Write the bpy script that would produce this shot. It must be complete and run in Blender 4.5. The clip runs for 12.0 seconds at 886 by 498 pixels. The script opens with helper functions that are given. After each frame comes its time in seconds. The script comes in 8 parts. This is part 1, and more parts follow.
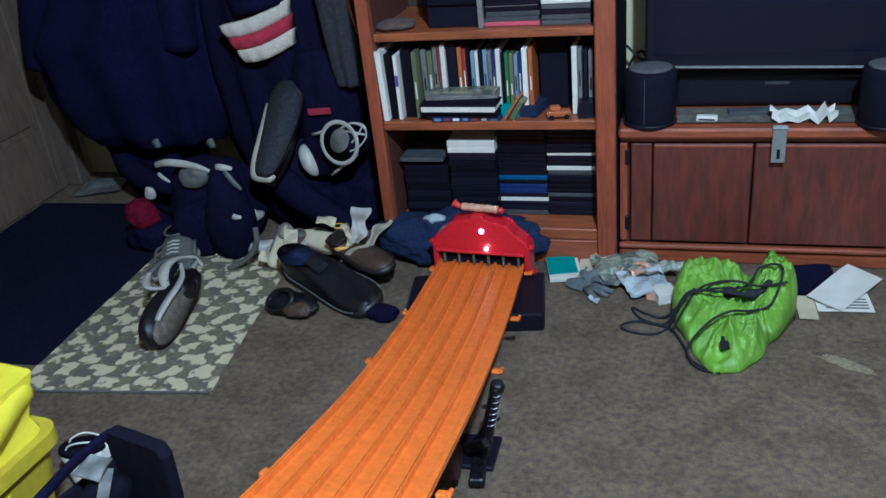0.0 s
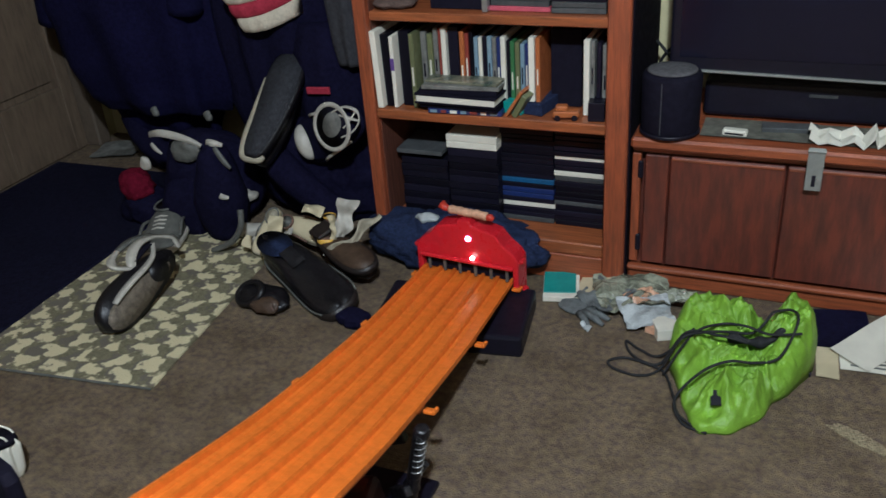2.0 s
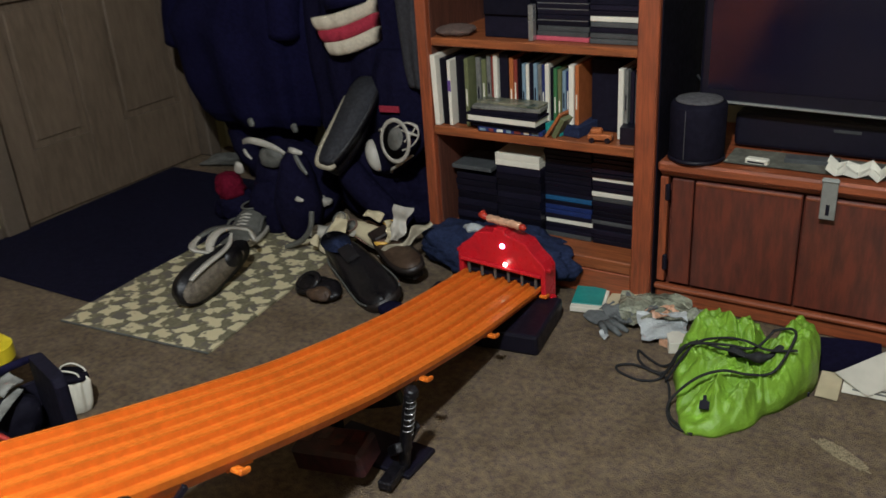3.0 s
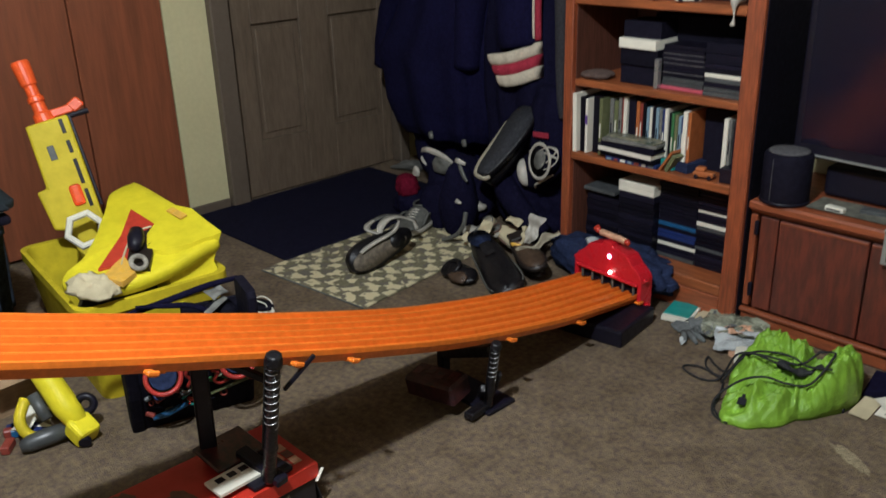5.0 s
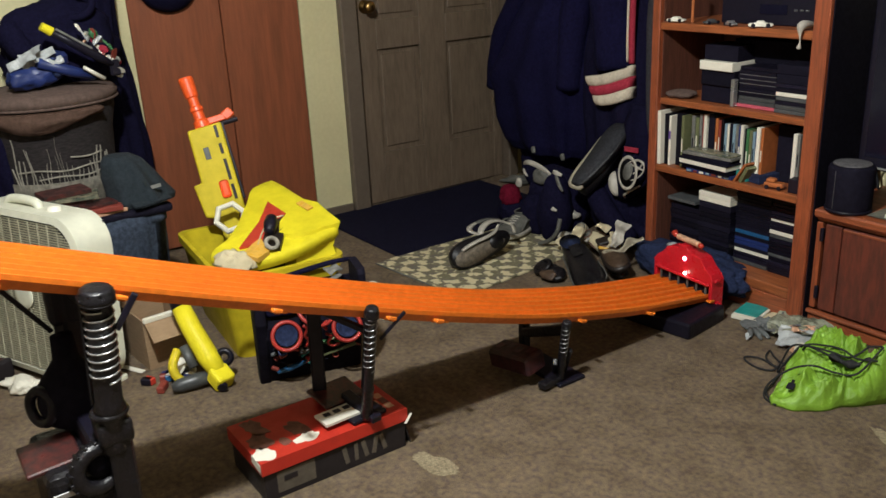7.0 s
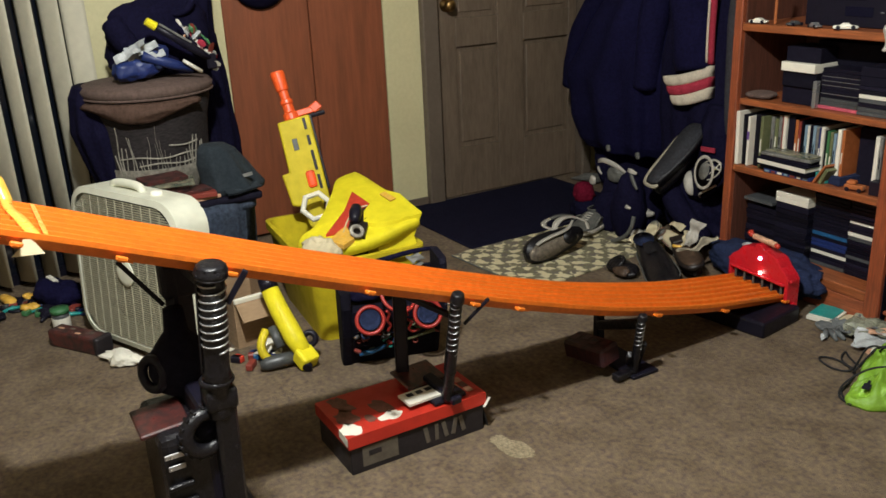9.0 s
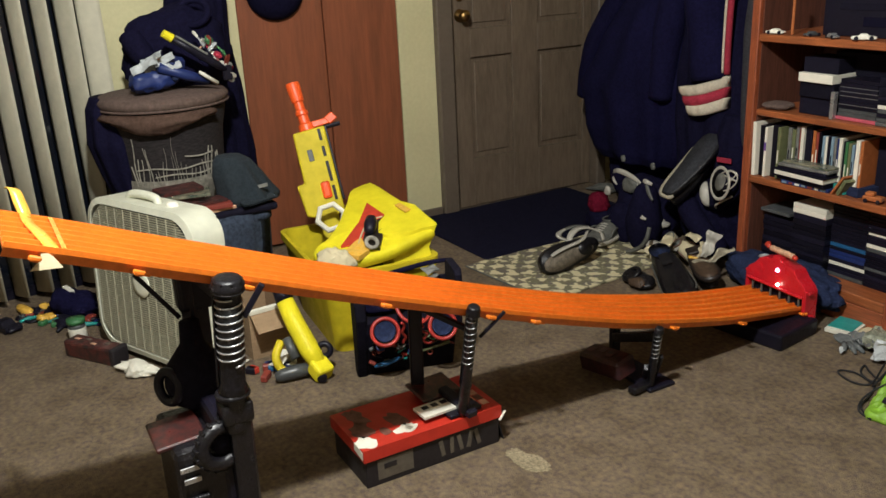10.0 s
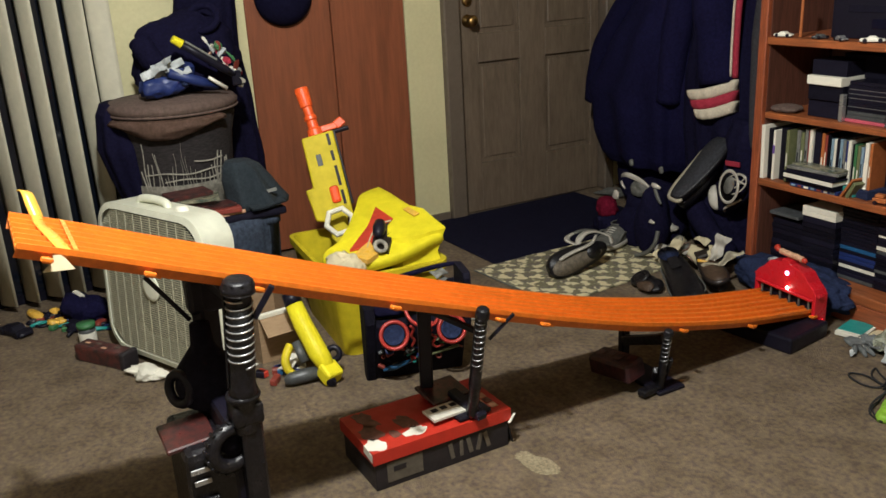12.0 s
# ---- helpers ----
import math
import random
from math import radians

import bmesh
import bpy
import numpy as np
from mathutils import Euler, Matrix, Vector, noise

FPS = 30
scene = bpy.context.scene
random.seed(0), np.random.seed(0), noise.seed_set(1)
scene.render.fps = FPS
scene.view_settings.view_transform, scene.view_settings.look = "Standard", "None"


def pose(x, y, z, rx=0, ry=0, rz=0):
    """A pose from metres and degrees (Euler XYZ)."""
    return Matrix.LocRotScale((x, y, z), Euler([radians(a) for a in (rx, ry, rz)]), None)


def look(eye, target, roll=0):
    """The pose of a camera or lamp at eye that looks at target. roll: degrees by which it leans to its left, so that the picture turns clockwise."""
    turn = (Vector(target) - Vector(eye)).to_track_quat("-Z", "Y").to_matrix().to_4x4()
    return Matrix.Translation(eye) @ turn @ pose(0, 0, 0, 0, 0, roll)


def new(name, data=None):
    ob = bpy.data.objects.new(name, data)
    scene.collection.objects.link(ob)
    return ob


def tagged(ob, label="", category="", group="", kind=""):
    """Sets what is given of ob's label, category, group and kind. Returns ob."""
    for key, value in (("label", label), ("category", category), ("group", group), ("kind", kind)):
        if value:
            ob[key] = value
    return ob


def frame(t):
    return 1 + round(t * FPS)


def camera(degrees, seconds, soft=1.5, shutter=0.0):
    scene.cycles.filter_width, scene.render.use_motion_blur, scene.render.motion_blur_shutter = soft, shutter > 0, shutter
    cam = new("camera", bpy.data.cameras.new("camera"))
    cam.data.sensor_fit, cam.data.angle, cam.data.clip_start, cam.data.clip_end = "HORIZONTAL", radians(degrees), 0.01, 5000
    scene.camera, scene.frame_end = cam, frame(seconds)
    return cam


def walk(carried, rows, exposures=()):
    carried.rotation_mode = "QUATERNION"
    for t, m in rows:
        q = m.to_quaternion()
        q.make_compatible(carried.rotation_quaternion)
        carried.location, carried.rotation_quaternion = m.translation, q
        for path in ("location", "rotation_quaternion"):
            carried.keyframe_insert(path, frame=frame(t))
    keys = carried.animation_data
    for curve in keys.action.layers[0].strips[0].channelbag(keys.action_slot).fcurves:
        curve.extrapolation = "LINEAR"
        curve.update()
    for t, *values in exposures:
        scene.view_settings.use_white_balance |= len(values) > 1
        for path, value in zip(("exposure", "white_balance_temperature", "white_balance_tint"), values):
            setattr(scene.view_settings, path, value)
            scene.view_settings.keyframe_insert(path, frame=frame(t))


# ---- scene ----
cam = camera(54.6, 12.0, 1.5, 0.6)
PATH = [
    (0, (0.257, -0.073, 1.2), (-0.274, 1.624, 0.285), -6.2),
    (0.5, (0.255, -0.068, 1.201), (-0.279, 1.624, 0.277), -5.7),
    (0.7, (0.254, -0.081, 1.209), (-0.277, 1.608, 0.279), -6.0),
    (0.8, (0.254, -0.058, 1.195), (-0.283, 1.618, 0.244), -6.0),
    (0.9, (0.255, -0.077, 1.213), (-0.292, 1.554, 0.193), -6.7),
    (1, (0.255, -0.06, 1.199), (-0.297, 1.559, 0.163), -6.4),
    (1.2, (0.28, -0.026, 1.215), (-0.282, 1.606, 0.204), -5.8),
    (1.3, (0.292, 0.025, 1.201), (-0.306, 1.657, 0.212), -6.7),
    (1.4, (0.307, 0.05, 1.201), (-0.267, 1.735, 0.289), -5.2),
    (1.5, (0.309, 0.091, 1.208), (-0.256, 1.807, 0.35), -3.2),
    (1.6, (0.338, 0.115, 1.197), (-0.298, 1.828, 0.385), -4.2),
    (1.7, (0.366, 0.144, 1.185), (-0.314, 1.814, 0.32), -4.9),
    (1.8, (0.394, 0.18, 1.172), (-0.27, 1.813, 0.228), -3.3),
    (1.9, (0.424, 0.198, 1.165), (-0.293, 1.798, 0.203), -4.6),
    (2, (0.441, 0.235, 1.157), (-0.283, 1.833, 0.197), -4.5),
    (2.2, (0.474, 0.226, 1.144), (-0.255, 1.856, 0.242), -3.9),
    (2.3, (0.484, 0.22, 1.142), (-0.29, 1.823, 0.231), -4.6),
    (2.5, (0.514, 0.196, 1.138), (-0.303, 1.774, 0.22), -3.3),
    (2.7, (0.606, 0.131, 1.119), (-0.285, 1.695, 0.247), -3.1),
    (4.3, (1.047, 0.146, 1.157), (-0.227, 1.456, 0.343), -5.0),
    (4.5, (1.088, 0.071, 1.207), (-0.227, 1.321, 0.366), -5.6),
    (4.7, (1.137, -0.011, 1.209), (-0.231, 1.226, 0.434), -7.2),
    (4.8, (1.164, -0.049, 1.213), (-0.199, 1.201, 0.45), -5.9),
    (5, (1.22, -0.127, 1.221), (-0.149, 1.123, 0.473), -1.8),
    (5.2, (1.267, -0.139, 1.227), (-0.135, 1.097, 0.514), -2.6),
    (5.3, (1.286, -0.144, 1.23), (-0.138, 1.078, 0.539), -2.9),
    (5.5, (1.336, -0.155, 1.238), (-0.171, 0.992, 0.596), -1.6),
    (5.7, (1.4, -0.142, 1.23), (-0.21, 0.833, 0.554), -3.1),
    (5.8, (1.428, -0.133, 1.229), (-0.193, 0.815, 0.543), -2.7),
    (6, (1.482, -0.115, 1.229), (-0.147, 0.814, 0.534), -2.3),
    (6.2, (1.508, -0.14, 1.231), (-0.167, 0.718, 0.555), -3.7),
    (6.5, (1.539, -0.173, 1.242), (-0.098, 0.75, 0.558), -2.9),
    (6.8, (1.564, -0.236, 1.236), (-0.028, 0.747, 0.529), -3.3),
    (7, (1.574, -0.276, 1.242), (0.004, 0.763, 0.566), -2.8),
    (7.5, (1.601, -0.337, 1.248), (0.022, 0.672, 0.552), -3.0),
    (7.7, (1.603, -0.367, 1.268), (0.005, 0.625, 0.588), -3.0),
    (9.3, (1.619, -0.378, 1.252), (-0.041, 0.523, 0.593), -3.0),
    (9.5, (1.615, -0.38, 1.253), (-0.065, 0.512, 0.634), -4.4),
    (10, (1.606, -0.377, 1.263), (-0.057, 0.521, 0.608), -2.8),
    (10.5, (1.606, -0.378, 1.261), (-0.056, 0.529, 0.617), -3.2),
    (11, (1.609, -0.38, 1.251), (-0.048, 0.54, 0.611), -2.7),
    (11.5, (1.608, -0.38, 1.246), (-0.058, 0.516, 0.598), -2.9),
    (12, (1.61, -0.384, 1.254), (-0.066, 0.502, 0.615), -3.1),
]
EXPOSURES = [(0.0, 0.31, 4150, 8), (1.6, 0.24, 4150, 8), (2.3, 0.06, 5400, 9), (4.3, 0.02, 5250, 10), (5.6, 0.2, 5250, 10), (6.6, 0.26, 5600, 10), (12.0, 0.31, 5700, 10)]
walk(cam, [(t, look(eye, target, roll)) for t, eye, target, roll in PATH], EXPOSURES)

# ---- world and light: night, one ceiling lamp ----
world = bpy.data.worlds.new("night")
scene.world = world
world.use_nodes = True
bg = world.node_tree.nodes["Background"]
bg.inputs[0].default_value, bg.inputs[1].default_value = (0.25, 0.35, 0.6, 1), 0.02

LAMP = Vector((0.58, -0.1, 2.28))


def lamp(name, at, power, color, size):
    d = bpy.data.lights.new(name, "POINT")
    d.energy, d.color, d.shadow_soft_size = power, color, size
    ob = new(name, d)
    ob.location = at
    return ob


lamp("ceiling_bulb", LAMP, 215.0, (1.0, 0.94, 0.80), 0.05)


# ---- materials ----
def mat(name, c, rough=0.6, metal=0.0, var=0.25, scale=25.0, bump=0.15, bscale=180.0, c2=None, big=3.0, stain=0.2,
        stretch=(1, 1, 1), emit=0.0, each=0.0, spec=0.5, depth=0.002, detail=4.0):
    """Colour broken up by fine grain and by large soft stains, with relief."""
    m = bpy.data.materials.new(name)
    m.use_nodes = True
    nt = m.node_tree
    b = nt.nodes["Principled BSDF"]
    co, mp = nt.nodes.new("ShaderNodeTexCoord"), nt.nodes.new("ShaderNodeMapping")
    mp.inputs["Scale"].default_value = stretch
    nt.links.new(co.outputs["Object"], mp.inputs[0])

    def noise_of(sc, detail=4.0, rough_=0.6):
        n = nt.nodes.new("ShaderNodeTexNoise")
        n.inputs["Scale"].default_value, n.inputs["Detail"].default_value, n.inputs["Roughness"].default_value = sc, detail, rough_
        nt.links.new(mp.outputs[0], n.inputs["Vector"])
        return n

    def mixed(kind, fac, a, bb):
        n = nt.nodes.new("ShaderNodeMix")
        n.data_type, n.blend_type = "RGBA", kind
        for sock, v in ((n.inputs[0], fac), (n.inputs[6], a), (n.inputs[7], bb)):
            if isinstance(v, bpy.types.NodeSocket):
                nt.links.new(v, sock)
            else:
                sock.default_value = v
        return n.outputs[2]

    def ramp(src, lo, hi, a, bb):
        n = nt.nodes.new("ShaderNodeMapRange")
        n.inputs[1].default_value, n.inputs[2].default_value, n.inputs[3].default_value, n.inputs[4].default_value = lo, hi, a, bb
        nt.links.new(src, n.inputs[0])
        return n.outputs[0]

    c2 = c2 or tuple(v * (1 - var) for v in c)
    fine, large = noise_of(scale, detail), noise_of(big, 4.0)
    col = mixed("MIX", ramp(fine.outputs["Fac"], 0.35, 0.65, 0, 1), (*c, 1), (*c2, 1))
    col = mixed("MULTIPLY", ramp(large.outputs["Fac"], 0.4, 0.7, 0, stain), col, (0.35, 0.33, 0.3, 1))
    if each:
        info, hsv = nt.nodes.new("ShaderNodeObjectInfo"), nt.nodes.new("ShaderNodeHueSaturation")
        nt.links.new(ramp(info.outputs["Random"], 0, 1, 1 - each, 1 + each), hsv.inputs["Value"])
        nt.links.new(col, hsv.inputs["Color"])
        col = hsv.outputs[0]
    nt.links.new(col, b.inputs["Base Color"])
    nt.links.new(ramp(fine.outputs["Fac"], 0.3, 0.7, max(0.03, rough - 0.08), min(1, rough + 0.08)), b.inputs["Roughness"])
    b.inputs["Metallic"].default_value = metal
    b.inputs["Specular IOR Level"].default_value = spec
    if bump:
        bn, bp = noise_of(bscale, 3.0), nt.nodes.new("ShaderNodeBump")
        bp.inputs["Strength"].default_value, bp.inputs["Distance"].default_value = bump, depth
        nt.links.new(bn.outputs["Fac"], bp.inputs["Height"])
        nt.links.new(bp.outputs[0], b.inputs["Normal"])
    if emit:
        b.inputs["Emission Color"].default_value, b.inputs["Emission Strength"].default_value = (*c, 1), emit
    return m


M_CARPET = mat("carpet_pile", (0.275, 0.208, 0.122), 0.95, c2=(0.150, 0.113, 0.092), scale=60, detail=7.0, bump=1.0, bscale=260, big=9.0, stain=0.50, depth=0.009, spec=0.1)
M_STAIN = mat("carpet_bleached", (0.52, 0.44, 0.28), 0.95, var=0.45, scale=130, bump=1.0, bscale=210, big=14, stain=0.5, depth=0.012, spec=0.1)
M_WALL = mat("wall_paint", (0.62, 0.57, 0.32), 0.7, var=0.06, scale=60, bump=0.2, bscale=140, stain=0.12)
# unseen walls, painted darker than the rest to cut bounced fill light
M_WALLDIM = mat("low_bounce_wall", (0.30, 0.25, 0.17), 0.75, var=0.06, scale=60, bump=0.2, bscale=140, stain=0.12)
# unseen ceiling, kept dark so it throws less light back down
M_CEIL = mat("low_bounce_ceiling", (0.30, 0.28, 0.25), 0.8, var=0.05, scale=50, bump=0.4, bscale=90)
M_TRIM = mat("trim_paint", (0.135, 0.104, 0.075), 0.5, var=0.12, scale=40, bump=0.1)
M_DOOR = mat("door_paint", (0.166, 0.122, 0.082), 0.5, var=0.22, scale=14, bump=0.15, bscale=120, stretch=(6, 6, 1), big=3.5, stain=0.35)
M_CLOSET = mat("closet_veneer", (0.262, 0.081, 0.034), 0.45, var=0.20, scale=8, bump=0.06, stretch=(9, 9, 0.8), big=2.2, stain=0.4)
M_WOOD = mat("red_brown_wood", (0.34, 0.082, 0.026), 0.46, var=0.45, scale=10, bump=0.12, bscale=90, stretch=(14, 14, 1.2), big=2.5, stain=0.35, spec=0.8)
# paler copy of the red-brown wood: light on the board tops, in the colour
M_WOODLIT = mat("shelf_board_wood_lit", (0.37, 0.110, 0.032), 0.40, var=0.45, scale=10, bump=0.12, bscale=90, stretch=(1, 14, 14), big=2.5, stain=0.35, spec=0.8)
M_WOODH = mat("red_brown_wood_long", (0.34, 0.086, 0.026), 0.46, var=0.45, scale=10, bump=0.12, bscale=90, stretch=(1, 14, 14), big=2.5, stain=0.35, spec=0.8)
M_CABDOOR = mat("cabinet_door_wood", (0.140, 0.031, 0.015), 0.48, c2=(0.088, 0.021, 0.012), scale=9, bump=0.15, bscale=60, stretch=(5, 5, 1.0), big=9, stain=0.6, spec=0.8)
M_SHELFIN = mat("darker_inner_wood", (0.115, 0.040, 0.022), 0.6, var=0.35, scale=10, stretch=(12, 12, 1.2), big=2.5, stain=0.4)
M_COATGREY = mat("charcoal_cloth", (0.050, 0.049, 0.055), 0.95, var=0.35, scale=90, bump=0.5, bscale=300, spec=0.1)
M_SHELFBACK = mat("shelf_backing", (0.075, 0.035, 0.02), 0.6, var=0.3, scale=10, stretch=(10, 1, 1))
M_BLIND = mat("blind_vinyl", (0.52, 0.49, 0.37), 0.5, var=0.10, scale=20, bump=0.15, bscale=60, each=0.12)
M_BRASS = mat("worn_brass", (0.42, 0.26, 0.09), 0.35, 1.0, var=0.2)
M_HASP = mat("galvanised_hasp", (0.36, 0.37, 0.34), 0.55, 0.5, var=0.2)
M_GLASSN = mat("night_glass", (0.006, 0.008, 0.014), 0.06, var=0.1, bump=0)
M_BLACK = mat("black_plastic", (0.009, 0.008, 0.017), 0.42, var=0.3, scale=60, bump=0.1, spec=0.28)
M_SCUFF = mat("scuffed_black_plastic", (0.012, 0.011, 0.015), 0.34, var=0.7, scale=90, bump=0.55, bscale=75, spec=0.45, depth=0.005, big=22, stain=0.3)
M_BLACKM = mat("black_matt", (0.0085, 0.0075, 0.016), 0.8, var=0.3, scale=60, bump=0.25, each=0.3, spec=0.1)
M_SCREEN = mat("screen_glass", (0.006, 0.006, 0.018), 0.18, var=0.2, scale=5, bump=0)
M_NAVY = mat("navy_cloth", (0.0085, 0.0075, 0.036), 0.95, var=0.4, scale=90, bump=0.5, bscale=300, big=5, stain=0.3, spec=0.08)
M_DARKCLOTH = mat("black_cloth", (0.0085, 0.0075, 0.026), 0.95, var=0.4, scale=90, bump=0.5, bscale=300, spec=0.06)
M_GREYCLOTH = mat("grey_cloth", (0.10, 0.095, 0.10), 0.95, var=0.35, scale=90, bump=0.5, bscale=300)
M_DUST = mat("dusty_grey_cloth", (0.16, 0.155, 0.12), 0.9, var=0.45, scale=40, bump=0.4, bscale=200, big=14, stain=0.4)
M_CREAM = mat("cream_knit", (0.62, 0.55, 0.42), 0.9, var=0.2, scale=120, bump=0.5, bscale=260)
M_CRIMSON = mat("crimson_knit", (0.36, 0.02, 0.045), 0.9, var=0.25, scale=120, bump=0.5, bscale=260)
M_JEANS = mat("dark_denim", (0.024, 0.034, 0.085), 0.95, var=0.5, scale=110, bump=0.5, bscale=320, spec=0.15)
M_DENIM = mat("washed_denim", (0.055, 0.070, 0.105), 0.95, var=0.5, scale=70, bump=0.5, bscale=320, spec=0.15)
M_MAT = mat("dark_door_mat", (0.009, 0.0085, 0.026), 0.98, var=0.4, scale=80, bump=0.9, bscale=240, spec=0.1, depth=0.006)
M_ORANGE = mat("track_orange", (0.84, 0.205, 0.013), 0.36, var=0.16, scale=55, bump=0.25, bscale=120, big=7, stain=0.16, spec=0.4)
M_THINTAPE = mat("thin_tape", (0.80, 0.34, 0.045), 0.25, var=0.2, scale=40, bump=0.1)
M_TAPE = mat("yellow_tape", (0.85, 0.50, 0.07), 0.3, var=0.25, scale=40, bump=0.2)
M_RED = mat("gate_red", (0.58, 0.012, 0.022), 0.3, var=0.15, scale=40, bump=0.05, spec=0.5)
M_GLOWR = mat("glow_pink", (1.0, 0.42, 0.66), 0.4, var=0.0, bump=0, emit=7.0, stain=0)
M_GLOWW = mat("glow_white", (0.92, 1.0, 0.72), 0.4, var=0.0, bump=0, emit=9.0, stain=0)
M_PEACH = mat("peach_wrapper", (0.72, 0.42, 0.26), 0.35, var=0.4, scale=60, bump=0.4, bscale=90)
M_YELLOW = mat("yellow_plastic", (0.80, 0.69, 0.010), 0.48, var=0.12, scale=25, bump=0.1, big=4, stain=0.18, spec=0.2)
M_YELLOWB = mat("yellow_bin_plastic", (0.66, 0.53, 0.012), 0.5, var=0.18, scale=25, bump=0.15, big=4, stain=0.25, spec=0.2)
M_TOYORANGE = mat("toy_orange", (0.90, 0.11, 0.012), 0.4, var=0.15, scale=50)
M_TOYRED = mat("toy_red", (0.55, 0.045, 0.022), 0.45, var=0.2, scale=40)
M_WHITE = mat("white_plastic", (0.82, 0.79, 0.66), 0.45, var=0.08, scale=30, each=0.1)
M_PAPER = mat("paper", (0.78, 0.75, 0.63), 0.85, var=0.10, scale=18, bump=0.25, bscale=40, each=0.12)
M_CREAMPAPER = mat("cream_paper", (0.60, 0.52, 0.33), 0.85, var=0.12, scale=18, bump=0.3, bscale=40)
M_FAN = mat("fan_white", (0.76, 0.76, 0.61), 0.45, var=0.08, scale=20, big=5, stain=0.2)
M_FANGRILLE = mat("fan_grille", (0.40, 0.38, 0.27), 0.5, var=0.25, scale=60)
M_BROWNFAB = mat("brown_fabric", (0.115, 0.075, 0.060), 0.9, var=0.3, scale=60, bump=0.4, bscale=240)
M_TANFAB = mat("tan_fabric", (0.18, 0.105, 0.075), 0.9, var=0.3, scale=60, bump=0.4, bscale=240)
M_TOWEL = mat("pale_towel", (0.40, 0.37, 0.30), 0.95, var=0.4, scale=60, bump=0.8, bscale=160, depth=0.005)
M_WEAVE = mat("grey_weave", (0.022, 0.016, 0.017), 0.9, var=0.6, scale=50, bump=0.8, bscale=120, stretch=(1, 1, 4))
M_TEALCAP = mat("teal_grey_cloth", (0.014, 0.022, 0.030), 0.95, var=0.35, scale=90, bump=0.5, bscale=260)
M_GREEN = mat("lime_nylon", (0.235, 0.43, 0.028), 0.5, var=0.30, scale=16, bump=0.5, bscale=55, big=9, stain=0.25, spec=0.45, depth=0.006)
M_CORD = mat("black_cord", (0.012, 0.012, 0.014), 0.8, var=0.3, scale=100)
M_TEAL = mat("teal_cover", (0.035, 0.30, 0.27), 0.45, var=0.15, scale=30)
M_GLOVE = mat("grey_glove", (0.14, 0.15, 0.15), 0.85, var=0.3, scale=70, bump=0.5)
M_CLEAR = mat("crumpled_wrap", (0.40, 0.42, 0.31), 0.2, var=0.65, scale=28, bump=0.8, bscale=60, depth=0.008, big=20, stain=0.6)
M_WRAPW = mat("pale_wrap", (0.52, 0.55, 0.55), 0.3, var=0.3, scale=30, bump=0.6, bscale=60, depth=0.006)
M_BROWNLEATHER = mat("dark_brown_leather", (0.018, 0.012, 0.010), 0.5, var=0.4, scale=40, bump=0.25, bscale=160)
M_TANSOLE = mat("brown_sole", (0.070, 0.040, 0.022), 0.6, var=0.4, scale=40, bump=0.3)
M_BLACKLEATHER = mat("black_leather", (0.008, 0.007, 0.009), 0.42, var=0.4, scale=40, bump=0.45, bscale=55, spec=0.4, depth=0.004)
M_SOLE = mat("cream_sole", (0.40, 0.36, 0.26), 0.7, var=0.2, scale=50, bump=0.2)
M_GREYSOLE = mat("grey_sole", (0.022, 0.023, 0.030), 0.8, var=0.4, scale=90, bump=0.7, bscale=140, depth=0.004)
M_WHITELEATHER = mat("white_leather", (0.52, 0.49, 0.42), 0.5, var=0.2, scale=30, bump=0.2, big=12, stain=0.4)
M_OLIVESOLE = mat("olive_rubber", (0.20, 0.165, 0.12), 0.75, var=0.5, scale=50, bump=0.6, bscale=120, depth=0.004)
M_GREYLEATHER = mat("grey_leather", (0.13, 0.13, 0.115), 0.6, var=0.35, scale=40, bump=0.25)
M_REDSHOE = mat("red_suede", (0.13, 0.007, 0.022), 0.95, var=0.4, scale=60, bump=0.3, spec=0.05)
M_BROWNPRINT = mat("maroon_print", (0.10, 0.022, 0.018), 0.35, var=0.8, scale=38, bump=0.05, c2=(0.02, 0.015, 0.015))
M_BOXRED = mat("box_red_card", (0.52, 0.028, 0.012), 0.5, var=0.12, scale=25, big=7, stain=0.25)
M_BOXDARK = mat("box_dark_card", (0.016, 0.012, 0.015), 0.6, var=0.3, scale=30, big=7, stain=0.25)
M_MAROON = mat("dark_maroon_plastic", (0.060, 0.013, 0.014), 0.5, c2=(0.016, 0.008, 0.012), scale=26, bump=0.2)
M_BOXPRINT = mat("box_faded_print", (0.20, 0.085, 0.060), 0.55, var=0.5, scale=40)
M_GREYPRINT = mat("grey_print", (0.13, 0.11, 0.085), 0.55, var=0.3, scale=40)
M_CARD = mat("brown_cardboard", (0.33, 0.22, 0.12), 0.85, var=0.15, scale=30, stretch=(1, 1, 4))


def plain(name, c, rough=0.45, each=0.0, var=0.2):
    return mat(name, c, rough, var=var, scale=40, bump=0.08, each=each)


M_BLUE = plain("blue_cover", (0.02, 0.10, 0.24))
M_DBLUE = plain("deep_blue_cover", (0.015, 0.03, 0.14))
M_DVD = mat("black_case", (0.009, 0.008, 0.017), 0.4, var=0.3, scale=40, bump=0.08, each=0.5, spec=0.2)
M_DGREY = mat("grey_case", (0.075, 0.08, 0.082), 0.4, var=0.3, scale=40, bump=0.08, each=0.25)
M_PINK = plain("pink_case", (0.55, 0.10, 0.14))
M_OLIVE = plain("olive_cover", (0.15, 0.165, 0.075))
M_GREENC = plain("green_cover", (0.05, 0.17, 0.06))
M_ORANGEC = plain("orange_cover", (0.42, 0.13, 0.035))
